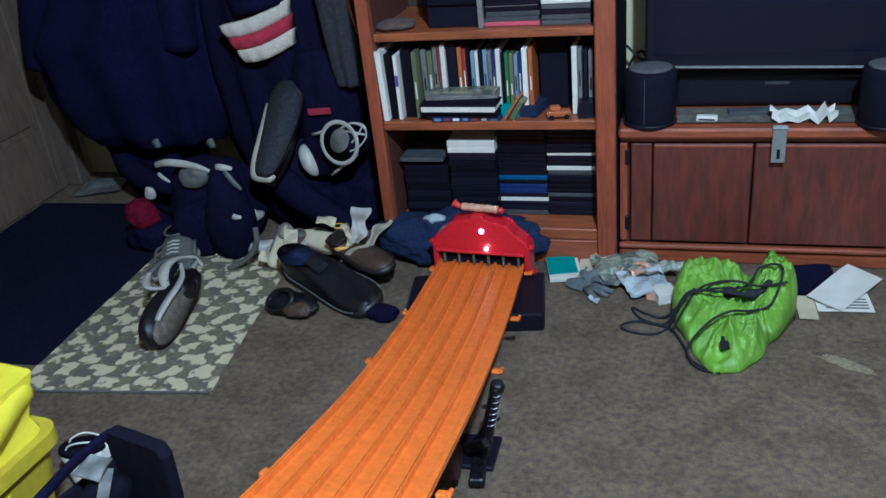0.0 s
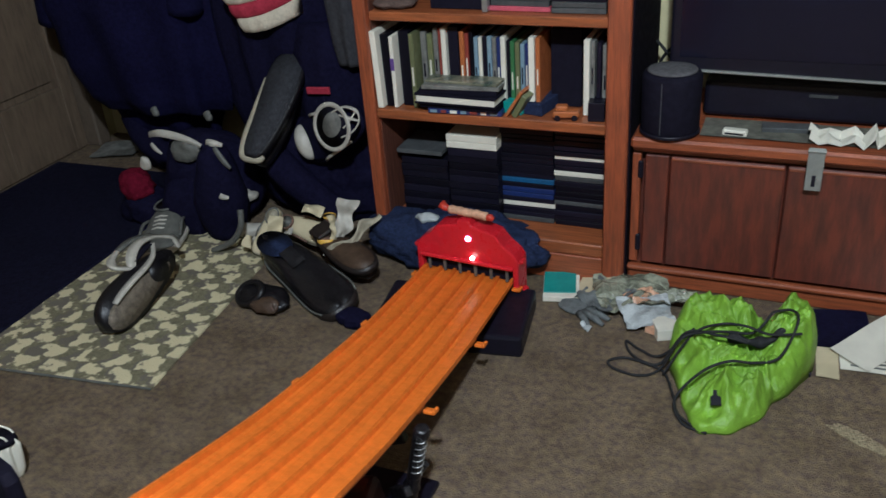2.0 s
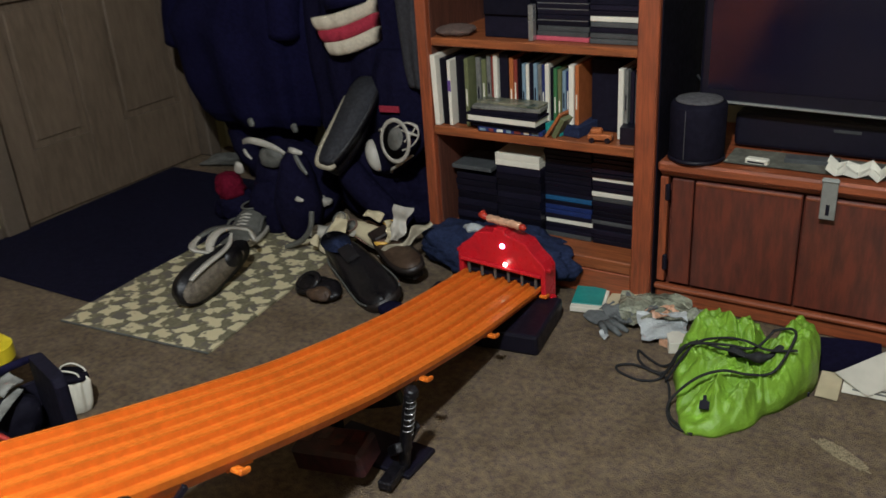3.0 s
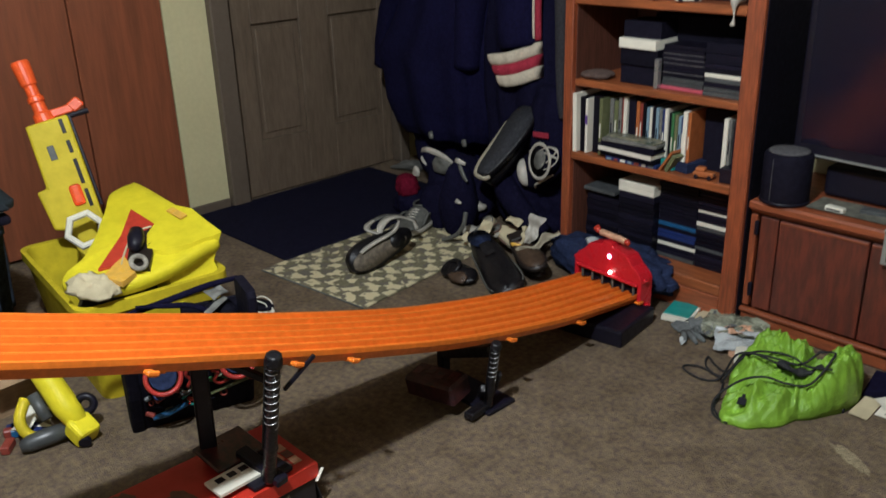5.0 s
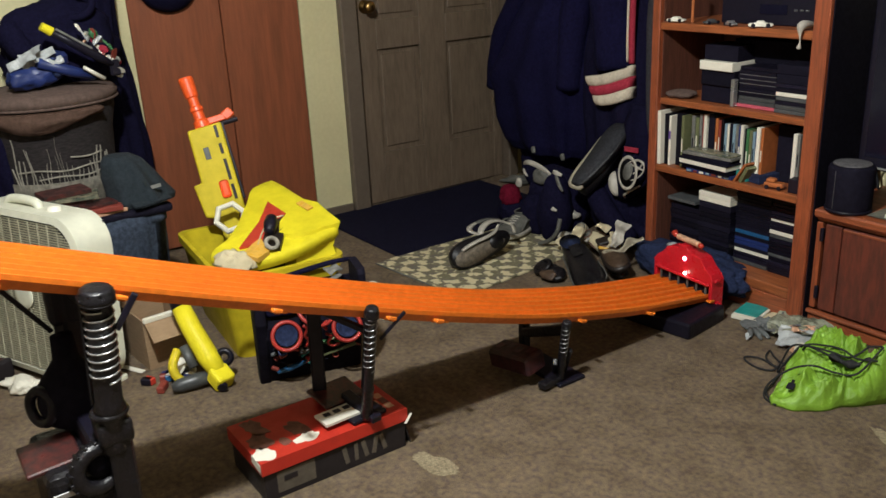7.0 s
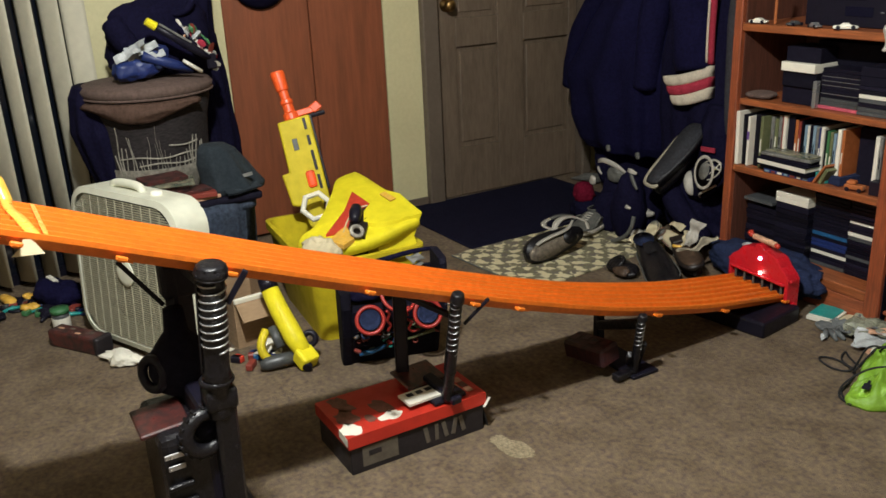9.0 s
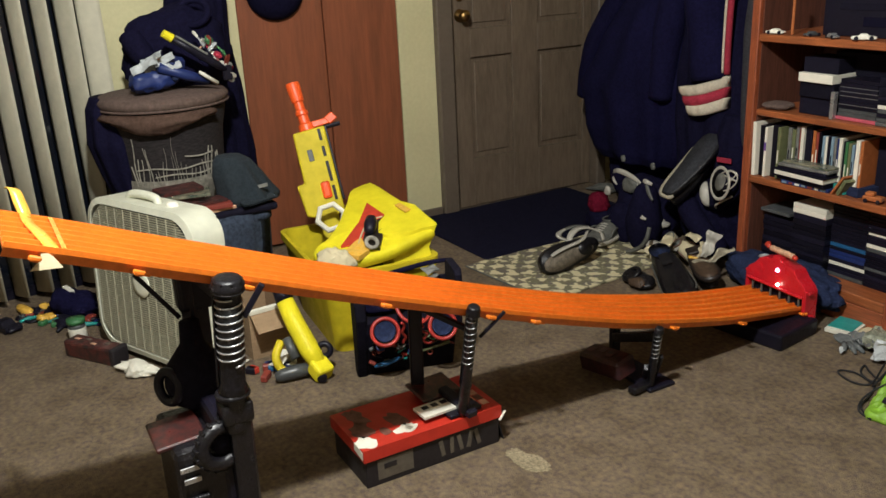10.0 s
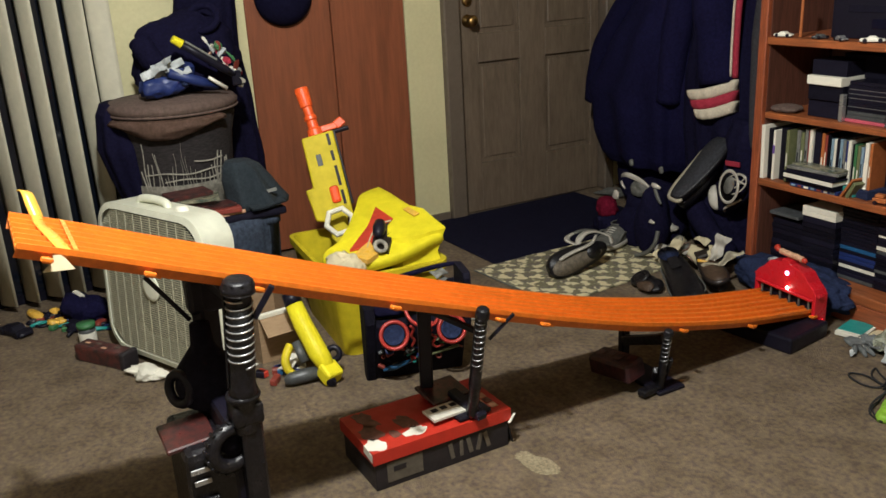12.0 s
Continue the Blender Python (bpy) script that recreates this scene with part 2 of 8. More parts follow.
M_BRICK = plain("brick_cover", (0.25, 0.045, 0.03))
M_GREYC = mat("grey_cover", (0.22, 0.22, 0.20), 0.5, var=0.5, scale=30, bump=0.08)
M_PALEBLUE = plain("pale_blue_cover", (0.22, 0.32, 0.40))
M_COVER = mat("picture_cover", (0.30, 0.27, 0.18), 0.22, c2=(0.05, 0.075, 0.06), scale=22, bump=0.05, big=11, stain=0.4)
M_PURPLE = plain("purple_print", (0.13, 0.07, 0.28))
M_RINGRED = mat("dull_red_plastic", (0.42, 0.035, 0.025), 0.45, var=0.3, scale=40, bump=0.15)
M_SILVER = mat("silver_print", (0.5, 0.5, 0.5), 0.3, 0.7, var=0.2)


def rug_material():
    m = mat("patterned_rug", (0.26, 0.235, 0.145), 0.97, var=0.35, scale=90, bump=0.9, bscale=260, spec=0.1, depth=0.006)
    nt = m.node_tree
    b = nt.nodes["Principled BSDF"]
    base = b.inputs["Base Color"].links[0].from_socket
    co, add = nt.nodes.new("ShaderNodeTexCoord"), nt.nodes.new("ShaderNodeVectorMath")
    ns, sub = nt.nodes.new("ShaderNodeTexNoise"), nt.nodes.new("ShaderNodeVectorMath")
    ns.inputs["Scale"].default_value, ns.inputs["Detail"].default_value = 26, 4.0
    nt.links.new(co.outputs["Object"], ns.inputs["Vector"])
    sub.operation, add.operation = "MULTIPLY_ADD", "ADD"
    sub.inputs[1].default_value, sub.inputs[2].default_value = (0.120, 0.085, 0), (-0.060, -0.042, 0)
    nt.links.new(ns.outputs["Color"], sub.inputs[0])
    nt.links.new(co.outputs["Object"], add.inputs[0])
    nt.links.new(sub.outputs[0], add.inputs[1])

    def tile(scale, shift):
        """A soft-edged motif repeated on a grid: 1 in the middle of each cell."""
        mp, wave = nt.nodes.new("ShaderNodeMapping"), nt.nodes.new("ShaderNodeSeparateXYZ")
        mp.inputs["Scale"].default_value, mp.inputs["Location"].default_value = (*scale, 0), (*shift, 0)
        nt.links.new(add.outputs[0], mp.inputs[0])
        nt.links.new(mp.outputs[0], wave.inputs[0])
        legs = []
        for axis in (0, 1):
            sn = nt.nodes.new("ShaderNodeMath")
            sn.operation = "SINE"
            nt.links.new(wave.outputs[axis], sn.inputs[0])
            legs.append(sn)
        mul, soft = nt.nodes.new("ShaderNodeMath"), nt.nodes.new("ShaderNodeMapRange")
        mul.operation = "MULTIPLY"
        nt.links.new(legs[0].outputs[0], mul.inputs[0])
        nt.links.new(legs[1].outputs[0], mul.inputs[1])
        soft.inputs[1].default_value, soft.inputs[2].default_value, soft.inputs[3].default_value, soft.inputs[4].default_value = -0.02, 0.30, 0.0, 1.0
        nt.links.new(mul.outputs[0], soft.inputs[0])
        return soft.outputs[0]

    col = base
    for fac, colour in ((tile((64, 62), (1.57, 1.2)), (0.175, 0.152, 0.120, 1)), (tile((66, 64), (0.0, 1.57)), (0.72, 0.645, 0.40, 1))):
        mx = nt.nodes.new("ShaderNodeMix")
        mx.data_type = "RGBA"
        nt.links.new(fac, mx.inputs[0])
        nt.links.new(col, mx.inputs[6])
        mx.inputs[7].default_value = colour
        col = mx.outputs[2]
    nt.links.new(col, b.inputs["Base Color"])
    return m


M_RUG = rug_material()


# ---- builders ----
def box(bm, c, s, m=None, bevel=0.0, seg=1):
    r = bmesh.ops.create_cube(bm, size=1.0, matrix=(m or Matrix()) @ Matrix.Translation(c) @ Matrix.Diagonal((*s, 1)))
    if bevel:
        edges = list({e for v in r["verts"] for e in v.link_edges})
        bmesh.ops.bevel(bm, geom=edges, offset=bevel, segments=seg, profile=0.5, affect="EDGES")
    return bm


def boxes(*items, bevel=0.0):
    bm = bmesh.new()
    for c, s in items:
        box(bm, c, s, bevel=bevel)
    return bm


def loft(bm, rings, caps=True, closed=True):
    rows_ = [[bm.verts.new(p) for p in ring] for ring in rings]
    n = len(rows_[0])
    for a, b in zip(rows_, rows_[1:]):
        for i in range(n if closed else n - 1):
            j = (i + 1) % n
            bm.faces.new((a[i], a[j], b[j], b[i]))
    if caps:
        bm.faces.new(rows_[0][::-1])
        bm.faces.new(rows_[-1])
    return bm


def tube(bm, pts, radius, n=8, m=None):
    """A round tube along points; radius may be a number or one per point."""
    pts = [Vector(p) for p in pts]
    rad = radius if isinstance(radius, (list, tuple)) else [radius] * len(pts)
    rings, up = [], Vector((0, 0, 1))
    for i, p in enumerate(pts):
        d = (pts[min(i + 1, len(pts) - 1)] - pts[max(i - 1, 0)]).normalized()
        if abs(d.dot(up)) > 0.98:
            up = Vector((1, 0, 0)) if abs(d.x) < 0.9 else Vector((0, 1, 0))
        s = d.cross(up).normalized()
        up = s.cross(d).normalized()
        ring = [p + rad[i] * (math.cos(a) * s + math.sin(a) * up) for a in [2 * math.pi * k / n for k in range(n)]]
        rings.append([m @ q for q in ring] if m else ring)
    return loft(bm, rings)


def smooth_path(pts, steps=8, loop=False):
    """Catmull-Rom through points."""
    pts = [Vector(p) for p in pts]
    n, out = len(pts), []
    for i in range(n if loop else n - 1):
        if loop:
            a, b, c, d = (pts[(i + k) % n] for k in (-1, 0, 1, 2))
        else:
            a, b, c, d = pts[max(i - 1, 0)], pts[i], pts[i + 1], pts[min(i + 2, n - 1)]
        for k in range(steps):
            t = k / steps
            out.append(0.5 * ((2 * b) + (c - a) * t + (2 * a - 5 * b + 4 * c - d) * t * t + (3 * b - a - 3 * c + d) * t ** 3))
    if not loop:
        out.append(pts[-1])
    return out


def cyl(bm, a, b, ra, rb=None, n=20, m=None):
    return tube(bm, [a, b], [ra, rb if rb is not None else ra], n, m)


def turned(bm, profile, n=24, m=None, sx=1.0, sy=1.0):
    """A shape of revolution about z from (radius, z) pairs."""
    rings = [[Vector((sx * r * math.cos(2 * math.pi * k / n), sy * r * math.sin(2 * math.pi * k / n), z)) for k in range(n)] for r, z in profile]
    return loft(bm, [[m @ q for q in ring] if m else ring for ring in rings])


def ringed(bm, centre, axis_m, big, small, n=28, k=8):
    """A torus about the local z of axis_m."""
    pts = [(big * math.cos(2 * math.pi * i / n), big * math.sin(2 * math.pi * i / n)) for i in range(n)]
    rows_ = [[bm.verts.new(axis_m @ Vector((x * (1 + small / big * math.cos(a)), y * (1 + small / big * math.cos(a)), small * math.sin(a))) + Vector(centre))
              for a in [2 * math.pi * j / k for j in range(k)]] for x, y in pts]
    for i in range(n):
        for j in range(k):
            bm.faces.new((rows_[i][j], rows_[(i + 1) % n][j], rows_[(i + 1) % n][(j + 1) % k], rows_[i][(j + 1) % k]))
    return bm


def lump(r, amp=0.2, freq=6.0, seed=0, sub=4, crease=0.0, floor_z=0.0, m=None):
    """A crumpled heap: an egg with folds, flattened on its support."""
    bm = bmesh.new()
    bmesh.ops.create_icosphere(bm, subdivisions=sub, radius=1.0)
    off = Vector((seed * 7.3, seed * 3.1, seed * 1.7))
    for v in bm.verts:
        p = Vector((v.co.x * r[0], v.co.y * r[1], v.co.z * r[2]))
        f = noise.noise(p * freq + off) + 0.5 * noise.noise(p * freq * 2.3 + off)
        if sub >= 4:
            f += 0.45 * (0.3 - abs(noise.noise(p * freq * 3.6 - off))) + 0.12 * noise.noise(p * freq * 7 + off)
        if crease:
            f -= crease * (1 - abs(noise.noise(p * freq * 1.7 - off))) ** 6
        p *= 1 + amp * f
        p.z += r[2] * 0.75
        p.z = max(p.z, floor_z)
        v.co = m @ p if m else p
    return bm


def sheet(w, h, amp=0.004, freq=12.0, seed=0, n=14, thick=0.0012, m=None):
    """A creased sheet lying in its local xy plane, with thickness."""
    bm = bmesh.new()
    off = Vector((seed * 5.7, seed * 2.9, 0))
    top = []
    for j in range(n + 1):
        for i in range(n + 1):
            x, y = w * (i / n - 0.5), h * (j / n - 0.5)
            top.append(Vector((x, y, 0.002 + amp * (1 + noise.noise(Vector((x, y, 0)) * freq + off)))))
    for dz in (0.0, -thick):
        vs = [bm.verts.new((m @ (p + Vector((0, 0, dz)))) if m else p + Vector((0, 0, dz))) for p in top]
        for j in range(n):
            for i in range(n):
                q = [vs[j * (n + 1) + i], vs[j * (n + 1) + i + 1], vs[(j + 1) * (n + 1) + i + 1], vs[(j + 1) * (n + 1) + i]]
                bm.faces.new(q if dz == 0.0 else q[::-1])
    return bm


def crinkled(rx, ry, h, seed, n=15, k=34):
    """A crumpled film: sharp random facets inside a ragged outline."""
    rings = []
    for j in range(n):
        f = 1 - j / n
        ring = []
        for i in range(k):
            a = 2 * math.pi * (i + 0.5 * (j % 2)) / k
            edge = 1 + 0.30 * noise.noise(Vector((2.2 * math.cos(a), 2.2 * math.sin(a), seed))) + 0.16 * noise.noise(Vector((6 * math.cos(a), 6 * math.sin(a), seed)))
            x, y = rx * f * edge * math.cos(a), ry * f * edge * math.sin(a)
            q = Vector((x * 24, y * 24, seed * 1.7))
            z = h * min(1.0, 2.6 * (1 - f)) ** 0.7 * (0.35 + 0.9 * abs(noise.noise(q)) + 0.7 * abs(noise.noise(q * 2.3)))
            ring.append(Vector((x + 0.004 * noise.noise(q * 3), y + 0.004 * noise.noise(q * 3 + Vector((9, 0, 0))), 0.001 + z)))
        rings.append(ring)
    return loft(bmesh.new(), rings)


def mesh_of(name, bm, material, smooth=False):
    bmesh.ops.recalc_face_normals(bm, faces=bm.faces)
    me = bpy.data.meshes.new(name)
    bm.to_mesh(me)
    bm.free()
    me.materials.append(material)
    if smooth:
        for p in me.polygons:
            p.use_smooth = True
    return me


def part(name, bm, material, parent, label="", smooth=False):
    """One mesh under a thing or a part, in the thing's own space."""
    ob = new(name, mesh_of(name, bm, material, smooth))
    ob.parent = parent
    return tagged(ob, label)


def thing(name, label, category, at=Matrix(), group="", kind=""):
    ob = new(name)
    ob.empty_display_size = 0.05
    ob.matrix_basis = at
    return tagged(ob, label, category, group, kind)


def solo(name, bm, material, label, category, at=Matrix(), group="", kind="", smooth=False):
    ob = new(name, mesh_of(name, bm, material, smooth))
    ob.matrix_basis = at
    return tagged(ob, label, category, group, kind)


def garment(bm, levels, n=72, folds=9, amp=0.05, seed=0, m=None):
    """A hanging garment: closed rings (z, half width, half depth, x shift, y shift) with folds that deepen downwards."""
    levels = smooth_path([Vector((z, 0, 0)) for z, *_ in levels], 4) and levels
    dense = []
    for a, b in zip(levels, levels[1:]):
        for k in range(5):
            t = k / 5
            dense.append(tuple(u * (1 - t) + v * t for u, v in zip(a, b)))
    dense.append(levels[-1])
    rings = []
    for i, (z, hw, hd, sx, sy) in enumerate(dense):
        depth = amp * (0.25 + 0.75 * i / len(dense))
        ring = []
        for k in range(n):
            a = 2 * math.pi * k / n
            w = 1 + depth * math.sin(folds * a + 1.7 * math.sin(a * 2 + seed) + 0.6 * noise.noise(Vector((seed, z * 4, a)))) + 0.06 * noise.noise(Vector((math.cos(a) * 2, math.sin(a) * 2 + seed, z * 6)))
            p = Vector((sx + hw * w * math.cos(a), sy + hd * w * math.sin(a), z))
            ring.append(m @ p if m else p)
        rings.append(ring)
    return loft(bm, rings)


def ribbon(pts, w, t=0.004):
    """A flat strap along a path, facing the room."""
    path = smooth_path(pts, 6)
    rings = []
    for i, q in enumerate(path):
        d = (path[min(i + 1, len(path) - 1)] - path[max(i - 1, 0)]).normalized()
        side_ = d.cross(Vector((0.2, -0.9, 0.4))).normalized() * w / 2 * (0.55 + 0.45 * math.sin(math.pi * min(1, 0.12 + i / len(path))))
        nn = side_.cross(d).normalized() * t / 2
        rings.append([q + side_ + nn, q - side_ + nn, q - side_ - nn, q + side_ - nn])
    return loft(bmesh.new(), rings)


def extruded(bm, outline, d0, d1, m=None):
    """A flat outline in xz given thickness along y."""
    vs = [[bm.verts.new((m or Matrix()) @ Vector((x, d, z))) for x, z in outline] for d in (d0, d1)]
    n = len(outline)
    bm.faces.new(vs[0])
    bm.faces.new(vs[1][::-1])
    for i in range(n):
        bm.faces.new((vs[0][i], vs[0][(i + 1) % n], vs[1][(i + 1) % n], vs[1][i]))
    return bm


# ---- the room ----
XW, YN, XE, YS, ZC = -2.08, 2.72, 3.0, -2.4, 2.4


def slab(name, c, s, material, label, category, bevel=0.0):
    return solo(name, box(bmesh.new(), c, s, bevel=bevel), material, label, category, kind="structure")


floor_ob = slab("floor", ((XW + XE) / 2, (YN + YS) / 2, -0.05), (XE - XW + 0.4, YN - YS + 0.4, 0.1), M_CARPET, "worn grey-brown short-pile carpet with pale stains", "floor")


def stain(seed, c, s, turn):
    """A bleached patch, laid just over the pile, with a ragged outline."""
    bm = bmesh.new()
    m = pose(c[0], c[1], 0.0, 0, 0, turn)
    ring = []
    for k in range(48):
        a = 2 * math.pi * k / 48
        w = 1 + 0.45 * noise.noise(Vector((math.cos(a) * 1.3, math.sin(a) * 1.3, seed))) + 0.25 * noise.noise(Vector((math.cos(a) * 5, math.sin(a) * 5, seed)))
        ring.append(m @ Vector((s[0] * w * math.cos(a), s[1] * w * math.sin(a), 0.0015)))
    bm.faces.new([bm.verts.new(p) for p in ring])
    part("stain", bm, M_STAIN, floor_ob, "pale bleached patch in the carpet")


stain(3, (0.0, 0.712), (0.078, 0.032), 14)
stain(5, (0.625, 1.672), (0.065, 0.017), -28)

# unseen; its dark colour holds down the bounced light
slab("ceiling", ((XW + XE) / 2, (YN + YS) / 2, ZC + 0.05), (XE - XW + 0.4, YN - YS + 0.4, 0.1), M_CEIL, "unseen plain ceiling, darkened to cut bounce light", "ceiling")
slab("wall_north", ((XW - 0.61) / 2, YN + 0.06, ZC / 2), (XW * -1 - 0.61 + 0.2, 0.12, ZC), M_WALL, "beige painted wall behind the hanging coats", "wall")
slab("wall_north_2", ((XE - 0.61) / 2, 2.48 + 0.18, ZC / 2), (XE + 0.61, 0.36, ZC), M_WALL, "beige painted wall behind the shelf and television", "wall")
# unseen closing walls in the darkened colour, so shadows stay deep
slab("wall_east", (XE + 0.06, (YN + YS) / 2, ZC / 2), (0.12, YN - YS, ZC), M_WALLDIM, "unseen plain wall, darkened to cut bounce light", "wall")
slab("wall_south", ((XW + XE) / 2, YS - 0.06, ZC / 2), (XE - XW + 0.4, 0.12, ZC), M_WALLDIM, "unseen plain wall, darkened to cut bounce light", "wall")

# west wall with the patio opening, the closet opening and the entrance
DOOR = (1.71, 2.575)
CLOSET = (0.682, 1.432)
PATIO = (-1.55, 0.145)
bm = bmesh.new()
for a, b in ((YS, PATIO[0]), (PATIO[1], CLOSET[0]), (CLOSET[1], DOOR[0] - 0.090), (DOOR[1] + 0.066, YN)):
    box(bm, (XW - 0.06, (a + b) / 2, 1.03), (0.12, b - a, 2.06))
box(bm, (XW - 0.06, (YS + YN) / 2, 2.23), (0.12, YN - YS, 0.34))
solo("wall_west", bm, M_WALL, "beige painted wall with doors and patio opening", "wall", kind="structure")

bm = bmesh.new()
for a, b in ((PATIO[1], CLOSET[0]), (CLOSET[1], DOOR[0] - 0.090)):
    box(bm, (XW + 0.006, (a + b) / 2, 0.02), (0.012, b - a - 0.004, 0.04), bevel=0.003)
solo("baseboard", bm, M_TRIM, "low dark brown painted baseboard", "baseboard", kind="structure")

# entrance: six-panel door in its frame
door = thing("door_1", "closed grey-brown six-panel entrance door with brass knob", "door", pose(XW - 0.03, 0, 0), kind="structure")
y0, y1 = DOOR
part("door_frame", boxes(((0.03, y0 - 0.046, 1.03), (0.075, 0.086, 2.06)), ((0.03, y1 + 0.035, 1.03), (0.09, 0.062, 2.06)),
                         ((0.03, (y0 + y1) / 2, 2.07), (0.09, y1 - y0 + 0.13, 0.06)), bevel=0.006), M_TRIM, door, "brown painted door frame")
cols = ((y0 + 0.118, y0 + 0.362), (y1 - 0.345, y1 - 0.055))
rows_z = ((0.255, 0.762), (0.90, 1.62), (1.74, 1.95))
bm = boxes(((-0.01, (y0 + y1) / 2, 1.02), (0.02, y1 - y0, 2.03)))
for a, b in ((y0 + 0.002, cols[0][0]), (cols[0][1], cols[1][0]), (cols[1][1], y1 - 0.002)):
    box(bm, (0.009, (a + b) / 2, 1.02), (0.018, b - a, 2.03), bevel=0.002)
for a, b in cols:
    for lo, hi in ((0.006, 0.255), (0.762, 0.90), (1.62, 1.74), (1.95, 2.034)):
        box(bm, (0.009, (a + b) / 2, (lo + hi) / 2), (0.018, b - a, hi - lo), bevel=0.002)
leaf = part("door_leaf", bm, M_DOOR, door)
for a, b in cols:
    for lo, hi in rows_z:
        part("panel", box(bmesh.new(), (0.003, (a + b) / 2, (lo + hi) / 2), (0.008, b - a - 0.05, hi - lo - 0.05), bevel=0.0035), M_DOOR, leaf)
tip = pose(0, 0, 0, 0, 90, 0)
for z, prof in ((0.966, ((0.031, 0), (0.031, 0.006), (0.012, 0.012), (0.011, 0.03), (0.026, 0.042), (0.029, 0.056), (0.02, 0.068), (0.004, 0.07))),
                (1.06, ((0.027, 0), (0.027, 0.008), (0.018, 0.014), (0.004, 0.016)))):
    part("door_knob" if z < 1 else "deadbolt", turned(bmesh.new(), prof, 20, pose(0.018, y0 + 0.062, z) @ tip), M_BRASS, door, "worn brass knob" if z < 1 else "round brass deadbolt", True)

# closet: two flush bifold leaves
closet = thing("door_2", "closed red-brown veneered bifold closet doors", "door", pose(XW - 0.02, 0, 0), kind="structure")
c0, c1 = CLOSET
mid = 1.0685
for a, b in ((c0 + 0.003, mid - 0.0025), (mid + 0.0025, c1 - 0.003)):
    part("door_leaf", box(bmesh.new(), (0.004, (a + b) / 2, 1.03), (0.03, b - a, 2.03), bevel=0.003), M_CLOSET, closet)
part("closet_backing", box(bmesh.new(), (-0.05, mid, 1.03), (0.02, c1 - c0, 2.06)), M_BLACKM, closet)

# patio door behind the vertical blinds
win = thing("window_1", "dark sliding patio door at night behind blinds", "window", pose(XW - 0.06, 0, 0), kind="structure")
p0, p1 = PATIO
part("pane", box(bmesh.new(), (-0.01, (p0 + p1) / 2, 1.03), (0.012, p1 - p0, 2.0)), M_GLASSN, win)
part("window_frame", boxes(((0, p0 + 0.02, 1.03), (0.05, 0.04, 2.06)), ((0, p1 - 0.02, 1.03), (0.05, 0.04, 2.06)), ((0, -0.7, 1.03), (0.05, 0.05, 1.96)),
                           ((0, (p0 + p1) / 2, 0.02), (0.05, p1 - p0 - 0.09, 0.04)), ((0, (p0 + p1) / 2, 2.04), (0.05, p1 - p0 - 0.09, 0.04))), M_BLACKM, win)
blinds = thing("vertical_blinds", "pale grey vinyl vertical blinds hanging half turned", "blinds", pose(XW + 0.05, 0, 0))
part("headrail", box(bmesh.new(), (0, -0.68, 2.1), (0.045, 1.76, 0.045), bevel=0.004), M_WHITE, blinds)


def slat_mesh():
    bm = bmesh.new()
    n = 6
    rings = []
    for z in (0.035, 0.7, 1.4, 2.08):
        front = [Vector((0.006 * (1 - (2 * i / n - 1) ** 2), 0.09 * (i / n - 0.5), z)) for i in range(n + 1)]
        rings.append(front + [p + Vector((-0.0014, 0, 0)) for p in reversed(front)])
    loft(bm, rings)
    return mesh_of("slat", bm, M_BLIND, True)


slat_data = slat_mesh()
for k in range(19):
    ob = new("slat", slat_data)
    ob.parent = blinds
    y = 0.0955 - 0.0865 * k
    ob.matrix_basis = pose(0.002 * (k % 2), y, 0, 0, 0, (-18, -46, -51, -55, -50, -54, -50, -52)[min(k, 7)] + 3 * math.sin(k * 2.1))

# ---- mats by the door ----
solo("door_mat", box(bmesh.new(), (0, 0, 0.0045), (0.70, 0.99, 0.009), bevel=0.004), M_MAT, "dark blue-black rectangular door mat on the carpet", "mat", pose(-1.715, 1.915, 0, 0, 0, 1.5))
rug = thing("bath_rug", "small cream and grey-green patterned rug lying on carpet", "rug", pose(-1.124, 1.727, 0, 0, 0, 6.5))
bm = sheet(0.525, 0.76, 0.003, 9, 2, 26, 0.004)
part("rug_top", bm, M_RUG, rug, "", True)
for sy in (-0.381, 0.381):
    part("hem", box(bmesh.new(), (0, sy, 0.004), (0.525, 0.006, 0.006), bevel=0.002), M_GREYLEATHER, rug)
solo("paper_scrap", sheet(0.17, 0.15, 0.010, 12, 4, 12, 0.003), M_GREYC, "grey crumpled paper scrap beside the door mat", "paper", pose(-1.92, 2.55, 0.002, 0, 0, 18))

# ---- bookshelf ----
SH = thing("bookshelf", "tall red-brown wooden bookshelf packed with books and cases", "bookshelf", pose(0, 2.09, 0))
XL, XI, XJ, XR = -0.592, -0.558, 0.034, 0.086
HB, DB = 1.62, 0.36
part("side_panel", box(bmesh.new(), ((XL + XI) / 2, DB / 2, HB / 2), (XI - XL, DB, HB), bevel=0.003), M_WOOD, SH)
part("side_panel", box(bmesh.new(), ((XJ + XR) / 2, DB / 2, HB / 2), (XR - XJ, DB, HB), bevel=0.003), M_WOOD, SH)
# added thin black skin covers the right panel's red-brown wood
part("side_skin", box(bmesh.new(), (XR + 0.0018, DB / 2 + 0.008, HB / 2), (0.003, DB - 0.016, HB - 0.01)), M_BLACKM, SH, "added black skin over the outer side")
# added skins, a darker brown than the panels they cover
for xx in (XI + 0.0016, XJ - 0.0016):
    part("inner_skin", box(bmesh.new(), (xx, DB / 2 + 0.010, HB / 2), (0.003, DB - 0.022, HB - 0.04)), M_SHELFIN, SH, "added darker brown skin on the inner side")
